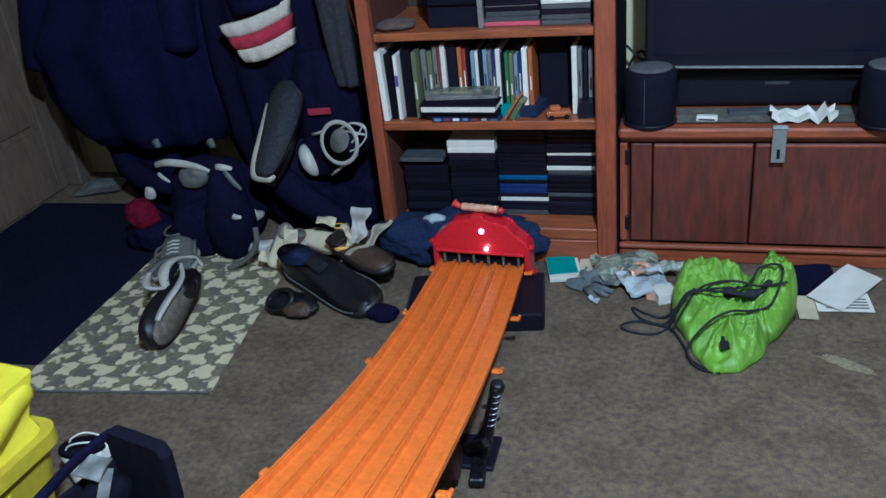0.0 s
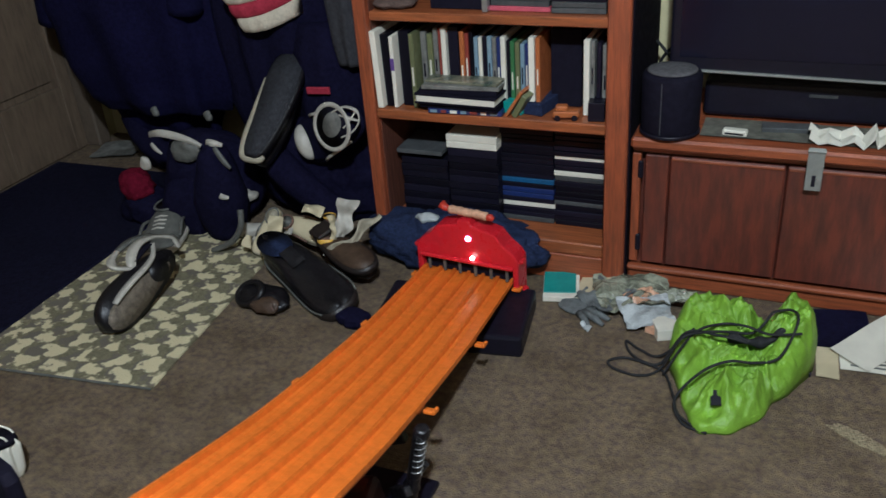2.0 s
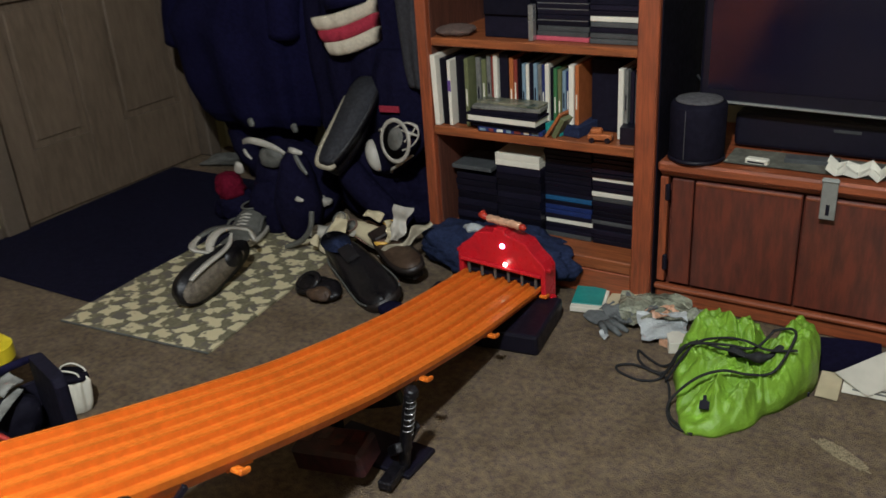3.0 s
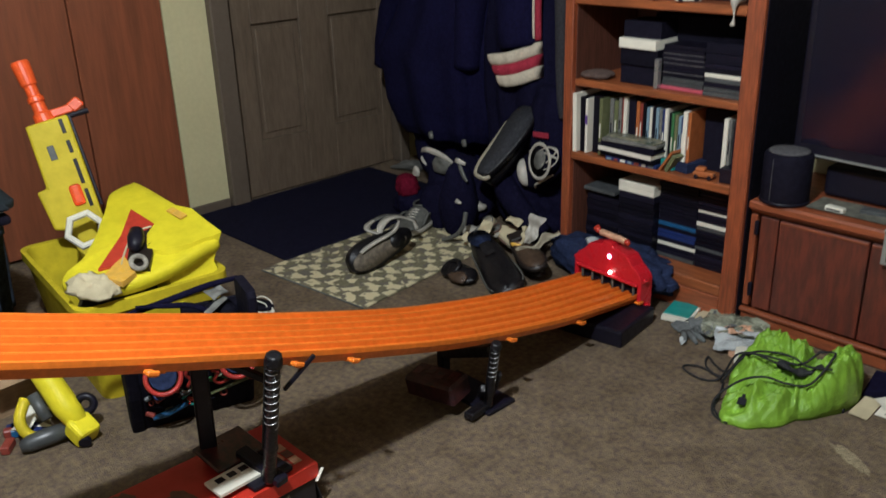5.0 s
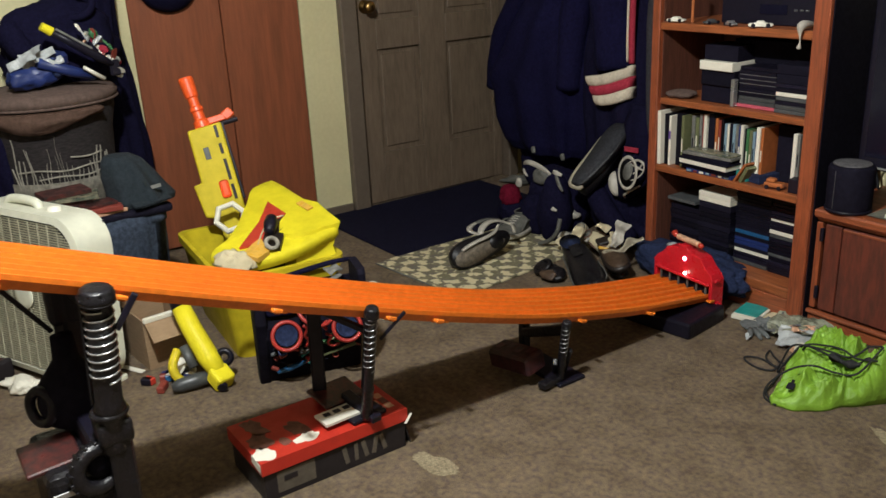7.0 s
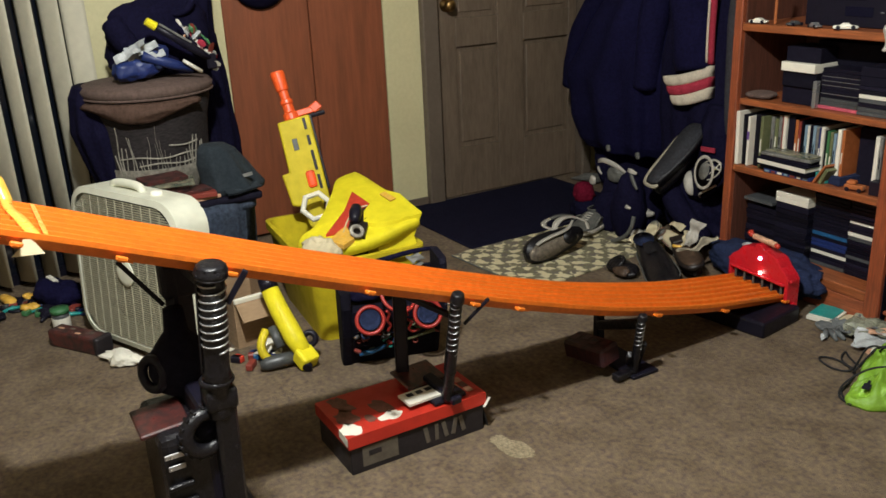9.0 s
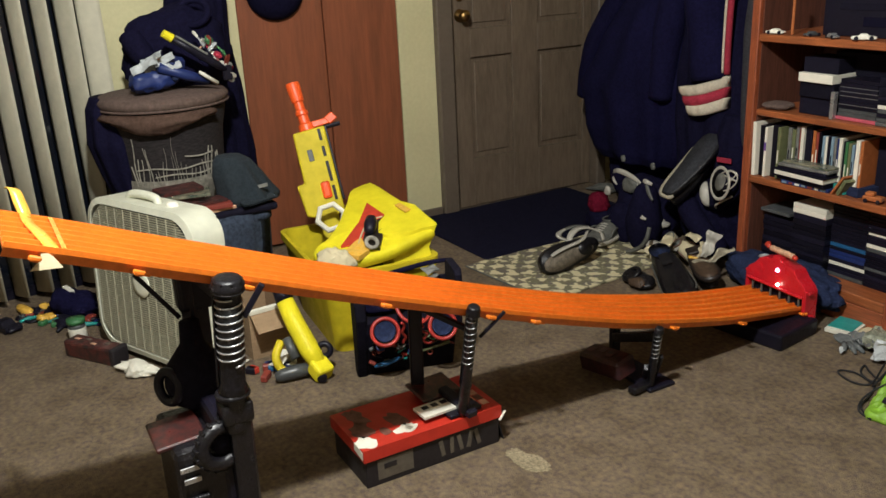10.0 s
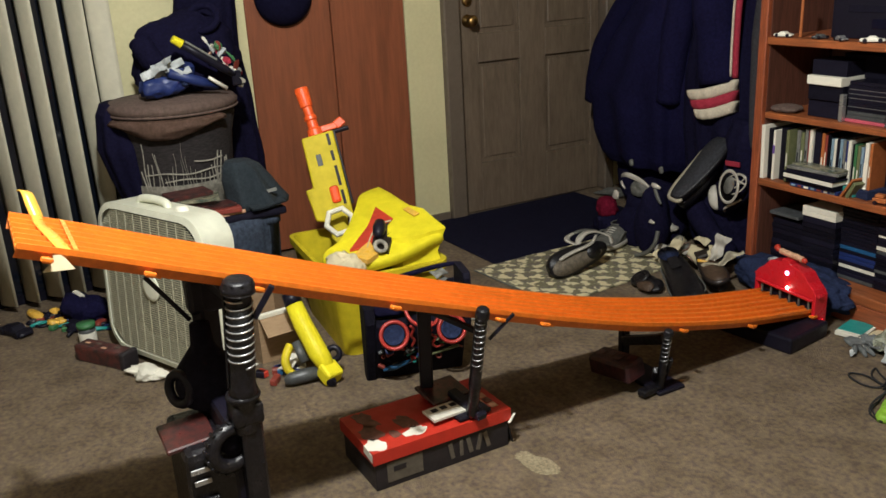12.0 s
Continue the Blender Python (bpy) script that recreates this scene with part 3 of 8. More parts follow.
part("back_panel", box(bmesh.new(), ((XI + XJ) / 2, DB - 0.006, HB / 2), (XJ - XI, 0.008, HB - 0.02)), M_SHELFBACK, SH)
part("kick_board", box(bmesh.new(), ((XI + XJ) / 2, 0.012, 0.037), (XJ - XI - 0.002, 0.018, 0.072), bevel=0.002), M_WOODH, SH)
SHELVES = ((0.092, 0.034, 0.004), (0.416, 0.026, 0.004), (0.661, 0.022, 0.016), (0.925, 0.026, 0.004), (1.22, 0.024, 0.004), (1.605, 0.028, 0.0))
# boards take the paler wood that carries the highlight on their tops
for z, th, inset in SHELVES:
    part("shelf", box(bmesh.new(), ((XI + XJ) / 2, inset + (DB - 0.012 - inset) / 2, z), (XJ - XI - 0.001, DB - 0.012 - inset, th), bevel=0.003), M_WOODLIT, SH)
Z1, Z2, Z3, Z4 = 0.110, 0.430, 0.673, 0.939


def case_mesh(name, s, material):
    bm = box(bmesh.new(), (0, s[1] / 2, s[2] / 2), s, bevel=0.0012)
    return mesh_of(name, bm, material)


CASES = {}


def case(name, x, y, z, s, material, label, category, rz=0.0, ry=0.0, group=""):
    key = (name, tuple(round(v, 4) for v in s), material.name)
    if key not in CASES:
        CASES[key] = case_mesh(name, s, material)
    ob = new(name, CASES[key])
    ob.matrix_basis = pose(x, y, z, 0, ry, rz)
    return tagged(ob, label, category, group)


rnd = random.Random(7)


def stack(x, w, y, z, top, special, th=(0.0125, 0.0155), depth=0.13, group="stacked cases on the bottom shelf"):
    """Cases lying flat, one on another, spines out. special: {height from z: (material, label)}."""
    used = set()
    while True:
        t = rnd.uniform(*th)
        if z + t > top:
            break
        mt, lb, tt = M_DVD, "black disc case lying flat in a stack", t
        for h, (m_, l_, t_) in special.items():
            if h not in used and z >= h - 0.008:
                mt, lb, tt = m_, l_, t_
                used.add(h)
                break
        case("disc_case", x + rnd.uniform(-0.002, 0.002), y + rnd.uniform(0, 0.006), z, (w, depth, tt - 0.0012), mt, lb, "case", rnd.uniform(-0.8, 0.8), group=group)
        z += tt


stack(-0.47, 0.135, 2.165, Z1, 0.285, {0.2: (M_DVD, "black disc case lying flat in a stack", 0.02)}, (0.018, 0.024))
stack(-0.325, 0.137, 2.15, Z1, 0.315, {}, (0.015, 0.022))
for z, mt in ((0.316, M_WHITE), (0.3345, M_WHITE)):
    case("video_case", -0.324, 2.147, z, (0.138, 0.13, 0.0178), mt, "white plastic video case on a dark stack", "case")
case("tray", -0.475, 2.15, 0.287, (0.13, 0.14, 0.012), M_DGREY, "flat dark grey tray on top of black cases", "tray")
stack(-0.186, 0.141, 2.182, Z1, 0.385, {0.15: (M_WHITE, "white disc case in a dark stack", 0.0145), 0.178: (M_DBLUE, "deep blue disc case in a stack", 0.014),
      0.192: (M_DBLUE, "deep blue disc case in a stack", 0.014), 0.118: (M_DGREY, "grey disc case in a stack", 0.014), 0.222: (M_BLUE, "blue disc case in a dark stack", 0.014)})
stack(-0.044, 0.138, 2.178, Z1, 0.385, {0.252: (M_WHITE, "white disc case in a dark stack", 0.0145), 0.165: (M_DGREY, "grey disc case in a stack", 0.012),
      0.236: (M_DGREY, "grey disc case in a stack", 0.013), 0.292: (M_WHITE, "white disc case in a dark stack", 0.011)})

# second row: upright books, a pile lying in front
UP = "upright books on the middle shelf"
rnd_title = random.Random(21)


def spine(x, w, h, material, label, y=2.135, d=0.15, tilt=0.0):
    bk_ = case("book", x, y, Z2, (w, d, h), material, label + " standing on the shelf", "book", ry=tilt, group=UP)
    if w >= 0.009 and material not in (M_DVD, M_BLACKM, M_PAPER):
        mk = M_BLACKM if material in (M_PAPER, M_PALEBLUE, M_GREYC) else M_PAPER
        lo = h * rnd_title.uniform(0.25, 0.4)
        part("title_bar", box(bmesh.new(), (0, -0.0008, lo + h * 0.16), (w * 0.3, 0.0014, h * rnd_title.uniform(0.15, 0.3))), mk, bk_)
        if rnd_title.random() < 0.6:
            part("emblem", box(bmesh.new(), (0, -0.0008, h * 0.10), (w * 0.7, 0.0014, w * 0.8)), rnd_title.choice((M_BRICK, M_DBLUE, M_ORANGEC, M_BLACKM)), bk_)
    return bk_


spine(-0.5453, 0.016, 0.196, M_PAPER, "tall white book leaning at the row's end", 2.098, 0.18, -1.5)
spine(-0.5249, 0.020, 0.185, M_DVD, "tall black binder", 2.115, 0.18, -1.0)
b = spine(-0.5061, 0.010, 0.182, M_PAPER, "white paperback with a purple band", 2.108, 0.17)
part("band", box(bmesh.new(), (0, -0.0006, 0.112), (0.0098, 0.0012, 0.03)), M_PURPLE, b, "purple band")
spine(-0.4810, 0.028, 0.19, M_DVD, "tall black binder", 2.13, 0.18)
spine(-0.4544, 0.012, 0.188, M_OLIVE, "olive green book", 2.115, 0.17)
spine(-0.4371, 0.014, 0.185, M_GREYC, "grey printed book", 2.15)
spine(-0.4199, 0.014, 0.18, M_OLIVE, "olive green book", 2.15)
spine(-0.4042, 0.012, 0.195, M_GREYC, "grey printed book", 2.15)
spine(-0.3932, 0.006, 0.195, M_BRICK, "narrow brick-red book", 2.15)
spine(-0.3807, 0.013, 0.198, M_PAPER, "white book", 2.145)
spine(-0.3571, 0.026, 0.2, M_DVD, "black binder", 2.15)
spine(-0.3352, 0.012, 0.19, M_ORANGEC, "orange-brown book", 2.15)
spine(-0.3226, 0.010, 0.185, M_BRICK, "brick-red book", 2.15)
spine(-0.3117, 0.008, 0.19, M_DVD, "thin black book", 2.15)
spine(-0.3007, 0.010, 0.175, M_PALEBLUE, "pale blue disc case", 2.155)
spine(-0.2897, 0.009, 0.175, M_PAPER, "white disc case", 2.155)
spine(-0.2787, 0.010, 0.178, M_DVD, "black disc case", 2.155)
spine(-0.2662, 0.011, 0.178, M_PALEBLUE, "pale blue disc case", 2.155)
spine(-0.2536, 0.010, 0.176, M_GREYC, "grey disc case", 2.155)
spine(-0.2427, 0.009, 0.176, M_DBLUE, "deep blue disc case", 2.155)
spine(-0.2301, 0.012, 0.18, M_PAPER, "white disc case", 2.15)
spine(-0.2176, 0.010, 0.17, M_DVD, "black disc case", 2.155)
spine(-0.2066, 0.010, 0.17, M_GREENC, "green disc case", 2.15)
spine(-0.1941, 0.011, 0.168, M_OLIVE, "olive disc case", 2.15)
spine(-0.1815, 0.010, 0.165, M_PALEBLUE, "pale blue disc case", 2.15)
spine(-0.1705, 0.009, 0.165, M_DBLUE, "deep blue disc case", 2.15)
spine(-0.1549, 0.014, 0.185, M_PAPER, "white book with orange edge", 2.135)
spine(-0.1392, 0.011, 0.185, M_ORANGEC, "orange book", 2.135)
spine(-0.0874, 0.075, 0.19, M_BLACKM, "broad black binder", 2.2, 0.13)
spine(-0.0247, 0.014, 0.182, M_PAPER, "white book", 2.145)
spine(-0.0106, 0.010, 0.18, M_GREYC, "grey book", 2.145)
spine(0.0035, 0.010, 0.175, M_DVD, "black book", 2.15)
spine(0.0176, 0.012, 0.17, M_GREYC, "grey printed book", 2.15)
PILE = "books lying in a pile on the middle shelf"
for x, y, z, s, mt, lb, rz in ((-0.315, 2.092, Z2, (0.19, 0.14, 0.012), M_DBLUE, "dark blue book lying under a pile", 2),
                               (-0.33, 2.088, Z2 + 0.012, (0.205, 0.145, 0.012), M_BLACKM, "black book lying in a pile", -3),
                               (-0.335, 2.080, Z2 + 0.024, (0.215, 0.15, 0.005), M_BLACKM, "black lower cover of a thick book", -2),
                               (-0.335, 2.082, Z2 + 0.029, (0.208, 0.145, 0.016), M_PAPER, "white-paged thick book lying in a pile", -2),
                               (-0.335, 2.080, Z2 + 0.045, (0.215, 0.15, 0.006), M_BLACKM, "black upper cover of a thick book", -2),
                               (-0.330, 2.090, Z2 + 0.051, (0.200, 0.14, 0.012), M_BLACKM, "black disc case lying in a pile", 1),
                               (-0.322, 2.088, Z2 + 0.063, (0.198, 0.14, 0.010), M_GREYC, "glossy grey printed book lying in a pile", 4),
                               (-0.325, 2.100, Z2 + 0.073, (0.190, 0.13, 0.007), M_COVER, "picture-covered disc case on top of a pile", -3)):
    bk_ = case("book", x, y, z, s, mt, lb, "book", rz, group=PILE)
    if mt is M_DBLUE:
        for k in range(7):
            part("cover_patch", box(bmesh.new(), (-0.08 + 0.026 * k, -0.0006, s[2] / 2), (0.018 - 0.004 * (k % 2), 0.0012, s[2] * 0.6)), (M_PALEBLUE, M_BRICK, M_PAPER)[k % 3], bk_)
case("book", -0.212, 2.098, Z2, (0.008, 0.125, 0.080), M_ORANGEC, "orange booklet leaning on a pile", "book", -6, 34)
case("book", -0.192, 2.102, Z2, (0.014, 0.13, 0.062), M_OLIVE, "grey-green book leaning on a pile", "book", -10, 30)
case("book", -0.150, 2.122, Z2, (0.050, 0.11, 0.030), M_JEANS, "dark blue book lying beside the pile", "book", -12)
case("book", -0.20, 2.12, Z2, (0.05, 0.1, 0.03), M_TEAL, "dark teal case beside the pile", "book", -12)
case("box", 0.008, 2.11, Z2, (0.038, 0.06, 0.045), M_BLACK, "small black box on the shelf", "box", 8)
toy = thing("toy_car", "small orange toy truck on the shelf", "toy", pose(-0.065, 2.115, Z2, 0, 0, 12))
part("body", box(box(bmesh.new(), (0, 0, 0.014), (0.062, 0.028, 0.016), bevel=0.003), (-0.01, 0, 0.028), (0.03, 0.025, 0.014), bevel=0.004), M_ORANGEC, toy)
for sx in (-0.02, 0.02):
    for sy in (-0.013, 0.013):
        part("wheel", cyl(bmesh.new(), (sx, sy - 0.003, 0.007), (sx, sy + 0.003, 0.007), 0.007, n=12), M_BLACK, toy)

# third row: black boxes and game cases
G3 = "cases on the upper shelf"
for x, y, z, s, mt, lb in ((-0.34, 2.15, Z3, (0.14, 0.12, 0.06), M_BLACKM, "black box on the upper shelf"),
                           (-0.338, 2.14, Z3 + 0.060, (0.137, 0.12, 0.052), M_BLACKM, "black box on the upper shelf"),
                           (-0.338, 2.128, Z3 + 0.1125, (0.137, 0.12, 0.030), M_WHITE, "white video case on black boxes"),
                           (-0.336, 2.15, Z3 + 0.143, (0.135, 0.12, 0.05), M_BLACKM, "black box on a white case"),
                           (-0.183, 2.142, Z3, (0.147, 0.13, 0.011), M_PINK, "pink disc case under a black stack")):
    case("disc_case" if mt is M_PINK else "box", x, y, z, s, mt, lb, "case", rnd.uniform(-2, 2), group=G3)
z = Z3 + 0.011
for k in range(9):
    case("disc_case", -0.183 + rnd.uniform(-0.003, 0.003), 2.146, z, (0.142, 0.13, 0.0125), M_DGREY if k in (0, 1) else M_DVD, "dark disc case with a pale edge line", "case", rnd.uniform(-1.5, 1.5), group=G3)
    if k in (2, 4, 5, 6):
        case("disc_case", -0.183, 2.1465, z + 0.0126, (0.139, 0.12, 0.0012), M_SILVER, "thin silver sleeve between disc cases", "case", group=G3)
        z += 0.0013
    z += 0.0132
z = Z3
for k, mt in enumerate((M_DGREY, M_DGREY, M_DVD, M_DGREY, M_WHITE, M_DVD, M_DVD, M_BLACKM, M_BLACKM)):
    t = 0.0135 if k < 7 else 0.03
    case("disc_case", -0.042 + rnd.uniform(-0.002, 0.002), 2.135, z, (0.125, 0.13, t - 0.001), mt, "white disc case in a stack" if mt is M_WHITE else "dark disc case in a stack", "case", rnd.uniform(-2, 2), group=G3)
    z += t
case("box", -0.2, 2.24, Z3 + 0.133, (0.3, 0.1, 0.075), M_BLACKM, "broad black box behind the cases", "box")
solo("crumpled_cloth", lump((0.055, 0.05, 0.016), 0.3, 18, 3), M_BROWNFAB, "crumpled grey-brown cloth on the upper shelf", "cloth", pose(-0.505, 2.16, Z3), smooth=True)
case("remote_control", -0.262, 2.125, Z3, (0.014, 0.02, 0.09), M_SILVER, "slim silver remote standing between boxes", "remote control")

# top row: toy cars, black player, cloth hanging over the edge
for x, y, z, s, lb in ((-0.18, 2.17, Z4, (0.36, 0.17, 0.14), "black disc player with a worn front"), (-0.2, 2.18, Z4 + 0.141, (0.3, 0.17, 0.05), "slim black player on another player")):
    dp = thing("disc_player", lb, "player", pose(x, y, z))
    part("housing", box(bmesh.new(), (0, s[1] / 2, s[2] / 2), s, bevel=0.003), M_BLACK, dp)
    part("tray_front", box(bmesh.new(), (-0.04, -0.001, s[2] * 0.68), (0.16, 0.003, s[2] * 0.16), bevel=0.0008), M_BLACKM, dp)
    part("display", box(bmesh.new(), (0.02, -0.001, s[2] * 0.35), (0.10, 0.003, s[2] * 0.22), bevel=0.0008), M_SCREEN, dp)
    part("edge_line", box(bmesh.new(), (0, -0.001, s[2] * 0.90), (s[0] - 0.02, 0.002, 0.0025)), M_DGREY, dp)
    for k in range(3):
        part("button", box(bmesh.new(), (0.10 + 0.02 * k, -0.001, s[2] * 0.35), (0.012, 0.004, 0.006), bevel=0.001), M_DGREY, dp)


def toy_car(x, y, z, rz, material, label, size=1.0):
    car = thing("toy_car", label, "toy", pose(x, y, z, 0, 0, rz))
    bm = bmesh.new()
    rings = []
    for s, w, lo, hi in ((-1, 0.6, 0.3, 0.5), (-0.9, 0.9, 0.2, 0.62), (-0.45, 1, 0.18, 0.68), (-0.25, 1, 0.18, 1.0), (0.2, 1, 0.18, 1.0), (0.45, 1, 0.18, 0.66), (0.9, 0.9, 0.2, 0.55), (1, 0.6, 0.3, 0.45)):
        w, lo, hi = 0.014 * w * size, 0.018 * lo * size, 0.018 * hi * size
        rings.append([Vector((0.034 * s * size, sy * w * f, zz)) for sy, f, zz in ((-1, 1, lo), (1, 1, lo), (1, 1, (lo + hi) / 2), (1, 0.75, hi), (-1, 0.75, hi), (-1, 1, (lo + hi) / 2))])
    part("body", loft(bm, rings), material, car)
    for sx in (-0.02, 0.02):
        for sy in (-0.012, 0.012):
            part("wheel", cyl(bmesh.new(), (sx * size, (sy - 0.003) * size, 0.006 * size), (sx * size, (sy + 0.003) * size, 0.006 * size), 0.006 * size, n=12), M_BLACK, car)
    return car


toy_car(-0.505, 2.115, Z4, 10, M_WHITE, "white toy car on the bookshelf")
toy_car(-0.27, 2.105, Z4, -25, M_SILVER, "silver toy car on the bookshelf", 0.9)
toy_car(-0.16, 2.11, Z4, 35, M_WHITE, "white toy plane-like car on the bookshelf", 1.1)
toy_car(-0.36, 2.12, Z4, 80, M_DGREY, "grey toy car on the bookshelf", 0.9)
bm = bmesh.new()
cyl(bm, (0, 0, 0), (0, 0, 0.16), 0.005, n=10)
solo("striped_stick", bm, M_ORANGEC, "thin orange and white stick standing on shelf", "stick", pose(-0.448, 2.13, Z4))
bm = bmesh.new()
tube(bm, smooth_path([(0, 0.05, 0.004), (0, 0.0, 0.006), (0.002, -0.012, -0.012), (0.004, -0.012, -0.04), (0.0, -0.01, -0.062)], 5), [0.008 + 0.006 * math.sin(k * 0.33) for k in range(20)] + [0.004], 10)
solo("rag", bm, M_WHITELEATHER, "small white rag hanging over the shelf edge", "cloth", pose(0.0, 2.09, Z4 + 0.009), smooth=True)

# ---- television stand ----
ST = thing("tv_stand", "low red-brown wooden television cabinet with framed doors", "cabinet", pose(0, 2.12, 0))
SX0, SX1, SZ, SD = 0.092, 1.50, 0.402, 0.5
part("top_board", box(bmesh.new(), ((SX0 + SX1) / 2, SD / 2 - 0.01, SZ - 0.014), (SX1 - SX0, SD + 0.02, 0.028), bevel=0.006), M_WOODH, ST)
part("carcass", box(bmesh.new(), ((SX0 + SX1) / 2, SD / 2 + 0.02, 0.205), (SX1 - SX0 - 0.006, SD - 0.04, 0.335)), M_CABDOOR, ST)
part("base_board", box(bmesh.new(), ((SX0 + SX1) / 2, SD / 2, 0.0225), (SX1 - SX0, SD, 0.045), bevel=0.006), M_WOODH, ST)
part("base_bead", box(bmesh.new(), ((SX0 + SX1) / 2, -0.003, 0.054), (SX1 - SX0, 0.02, 0.014), bevel=0.005, seg=2), M_WOODH, ST)
part("top_rail", box(bmesh.new(), ((SX0 + SX1) / 2, 0.010, 0.367), (SX1 - SX0 - 0.004, 0.02, 0.014), bevel=0.004, seg=2), M_WOODH, ST)
part("stile", box(bmesh.new(), (SX0 + 0.012, 0.012, 0.21), (0.02, 0.02, 0.29), bevel=0.002), M_WOOD, ST)
part("stile", box(bmesh.new(), (0.151, 0.011, 0.209), (0.054, 0.014, 0.287), bevel=0.002), M_CABDOOR, ST)
for a, b in ((0.182, 0.432), (0.437, 0.78), (0.785, 1.12), (1.125, 1.48)):
    d = part("door", box(bmesh.new(), ((a + b) / 2, 0.010, 0.209), (b - a, 0.016, 0.287), bevel=0.003), M_CABDOOR, ST)
    # paler wood strip draws the bright highlight along the door's top edge
    part("door_lip", box(bmesh.new(), ((a + b) / 2, 0.0015, 0.347), (b - a - 0.004, 0.005, 0.007), bevel=0.0015), M_WOODH, d)
for zz in (0.315, 0.12):
    part("hinge", boxes(((0.114, 0.004, zz), (0.012, 0.012, 0.045)), bevel=0.003), M_BLACK, ST)
hasp = part("hasp", box(bmesh.new(), (0.49, -0.022, 0.362), (0.034, 0.004, 0.10), bevel=0.0015), M_HASP, ST, "galvanised steel hasp")
part("hasp_slot", box(bmesh.new(), (0.49, -0.0245, 0.336), (0.008, 0.002, 0.026), bevel=0.0005), M_BLACK, hasp)
part("hasp_pin", cyl(bmesh.new(), (0.472, -0.022, 0.405), (0.508, -0.022, 0.405), 0.005, n=10), M_HASP, hasp)

# television, sound bar, speakers and small things on the stand
TOP = 0.402
tv = thing("television", "large black flat television on its cabinet", "television", pose(0.0, 2.21, TOP))
part("screen_housing", box(bmesh.new(), (0.668, 0.02, 0.434), (1.03, 0.05, 0.62), bevel=0.008, seg=2), M_BLACK, tv)
part("screen", box(bmesh.new(), (0.668, -0.0055, 0.446), (0.985, 0.003, 0.565)), M_SCREEN, tv)
part("foot", boxes(((0.66, 0.095, 0.175), (0.12, 0.12, 0.05)), ((0.66, 0.15, 0.09), (0.1, 0.03, 0.17)), ((0.66, 0.20, 0.006), (0.4, 0.12, 0.012)), bevel=0.003), M_BLACK, tv)
part("bottom_trim", box(bmesh.new(), (0, 0, 0), (1.0, 0.010, 0.005), pose(0.668, -0.009, 0.125, 0, 1.2, 0), bevel=0.001), M_HASP, tv, "thin silver trim line")
bar = thing("sound_bar", "long black sound bar in front of the television", "speaker", pose(0.62, 2.30, TOP))
part("housing", box(bmesh.new(), (0, 0, 0.049), (0.78, 0.07, 0.088), bevel=0.012, seg=3), M_BLACK, bar)
part("emblem", box(bmesh.new(), (-0.13, -0.0365, 0.068), (0.06, 0.002, 0.007)), M_DGREY, bar)
for sx in (-0.3, 0.3):
    part("rubber_foot", box(bmesh.new(), (sx, 0, 0.0012), (0.05, 0.04, 0.0024)), M_BLACK, bar)
for x, y in ((0.17, 2.155), (0.735, 2.135)):
    sp = thing("speaker", "black cylindrical desktop speaker on the cabinet", "speaker", pose(x, y, TOP), group="speakers on the cabinet")
    part("body", turned(bmesh.new(), ((0.058, 0), (0.064, 0.006), (0.066, 0.02), (0.067, 0.135), (0.063, 0.144), (0.05, 0.148), (0.001, 0.148)), 36), M_BLACKM, sp, "", True)
    part("base_ring", turned(bmesh.new(), ((0.0655, 0.002), (0.0685, 0.004), (0.0685, 0.010), (0.0655, 0.012)), 36), M_BLACK, sp, "", True)
    part("top_cap", turned(bmesh.new(), ((0.056, 0.1478), (0.054, 0.151), (0.030, 0.1525), (0.001, 0.1525)), 36), M_GREYCLOTH, sp, "grey-brown mesh top", True)
    part("seam", box(bmesh.new(), (-0.012, -0.0665, 0.075), (0.0016, 0.0012, 0.12)), M_DGREY, sp)
rc = thing("lighter_case", "small white and silver box on the cabinet", "box", pose(0.315, 2.16, TOP, 0, 0, -6))
part("body", box(bmesh.new(), (0, 0, 0.008), (0.054, 0.022, 0.016), bevel=0.003), M_WHITE, rc)
part("stripe", box(bmesh.new(), (0, -0.0113, 0.008), (0.04, 0.001, 0.004)), M_BLACK, rc)
zig = [(-0.075, 0.0, 0.022), (-0.055, 0.004, 0.006), (-0.035, -0.004, 0.016), (-0.010, 0.002, 0.005), (0.015, 0.0, 0.017), (0.035, -0.006, 0.006), (0.055, 0.004, 0.028), (0.062, 0.0, 0.008), (0.080, 0.002, 0.024)]
rings = [[Vector((x + dx * 0.3, y + dy + 0.006 * noise.noise(Vector((x * 60, dy * 50, 0))), max(0.001, z + dz + 0.010 * noise.noise(Vector((x * 40, dy * 70, 3)))))) for dx, dy, dz in ((0, -0.028, -0.004), (0.01, -0.010, 0.004), (-0.01, 0.012, 0.0), (0, 0.030, 0.010), (0, 0.030, 0.0085), (-0.01, 0.012, -0.0015), (0.01, -0.010, 0.0025), (0, -0.028, -0.0055))] for x, y, z in zig]
solo("tissue", loft(bmesh.new(), rings), M_PAPER, "crumpled white tissue on the cabinet top", "tissue", pose(0.545, 2.158, TOP + 0.002))
case("remote_control", 0.43, 2.19, TOP, (0.12, 0.04, 0.014), M_DGREY, "dark grey remote lying on the cabinet", "remote control", 5)
solo("dust_cloth", sheet(0.78, 0.115, 0.0012, 20, 3, 16, 0.001), M_DUST, "thin dusty grey cloth lying along the cabinet top", "cloth", pose(0.63, 2.197, TOP + 0.001, 0, 0, 0))
bm = bmesh.new()
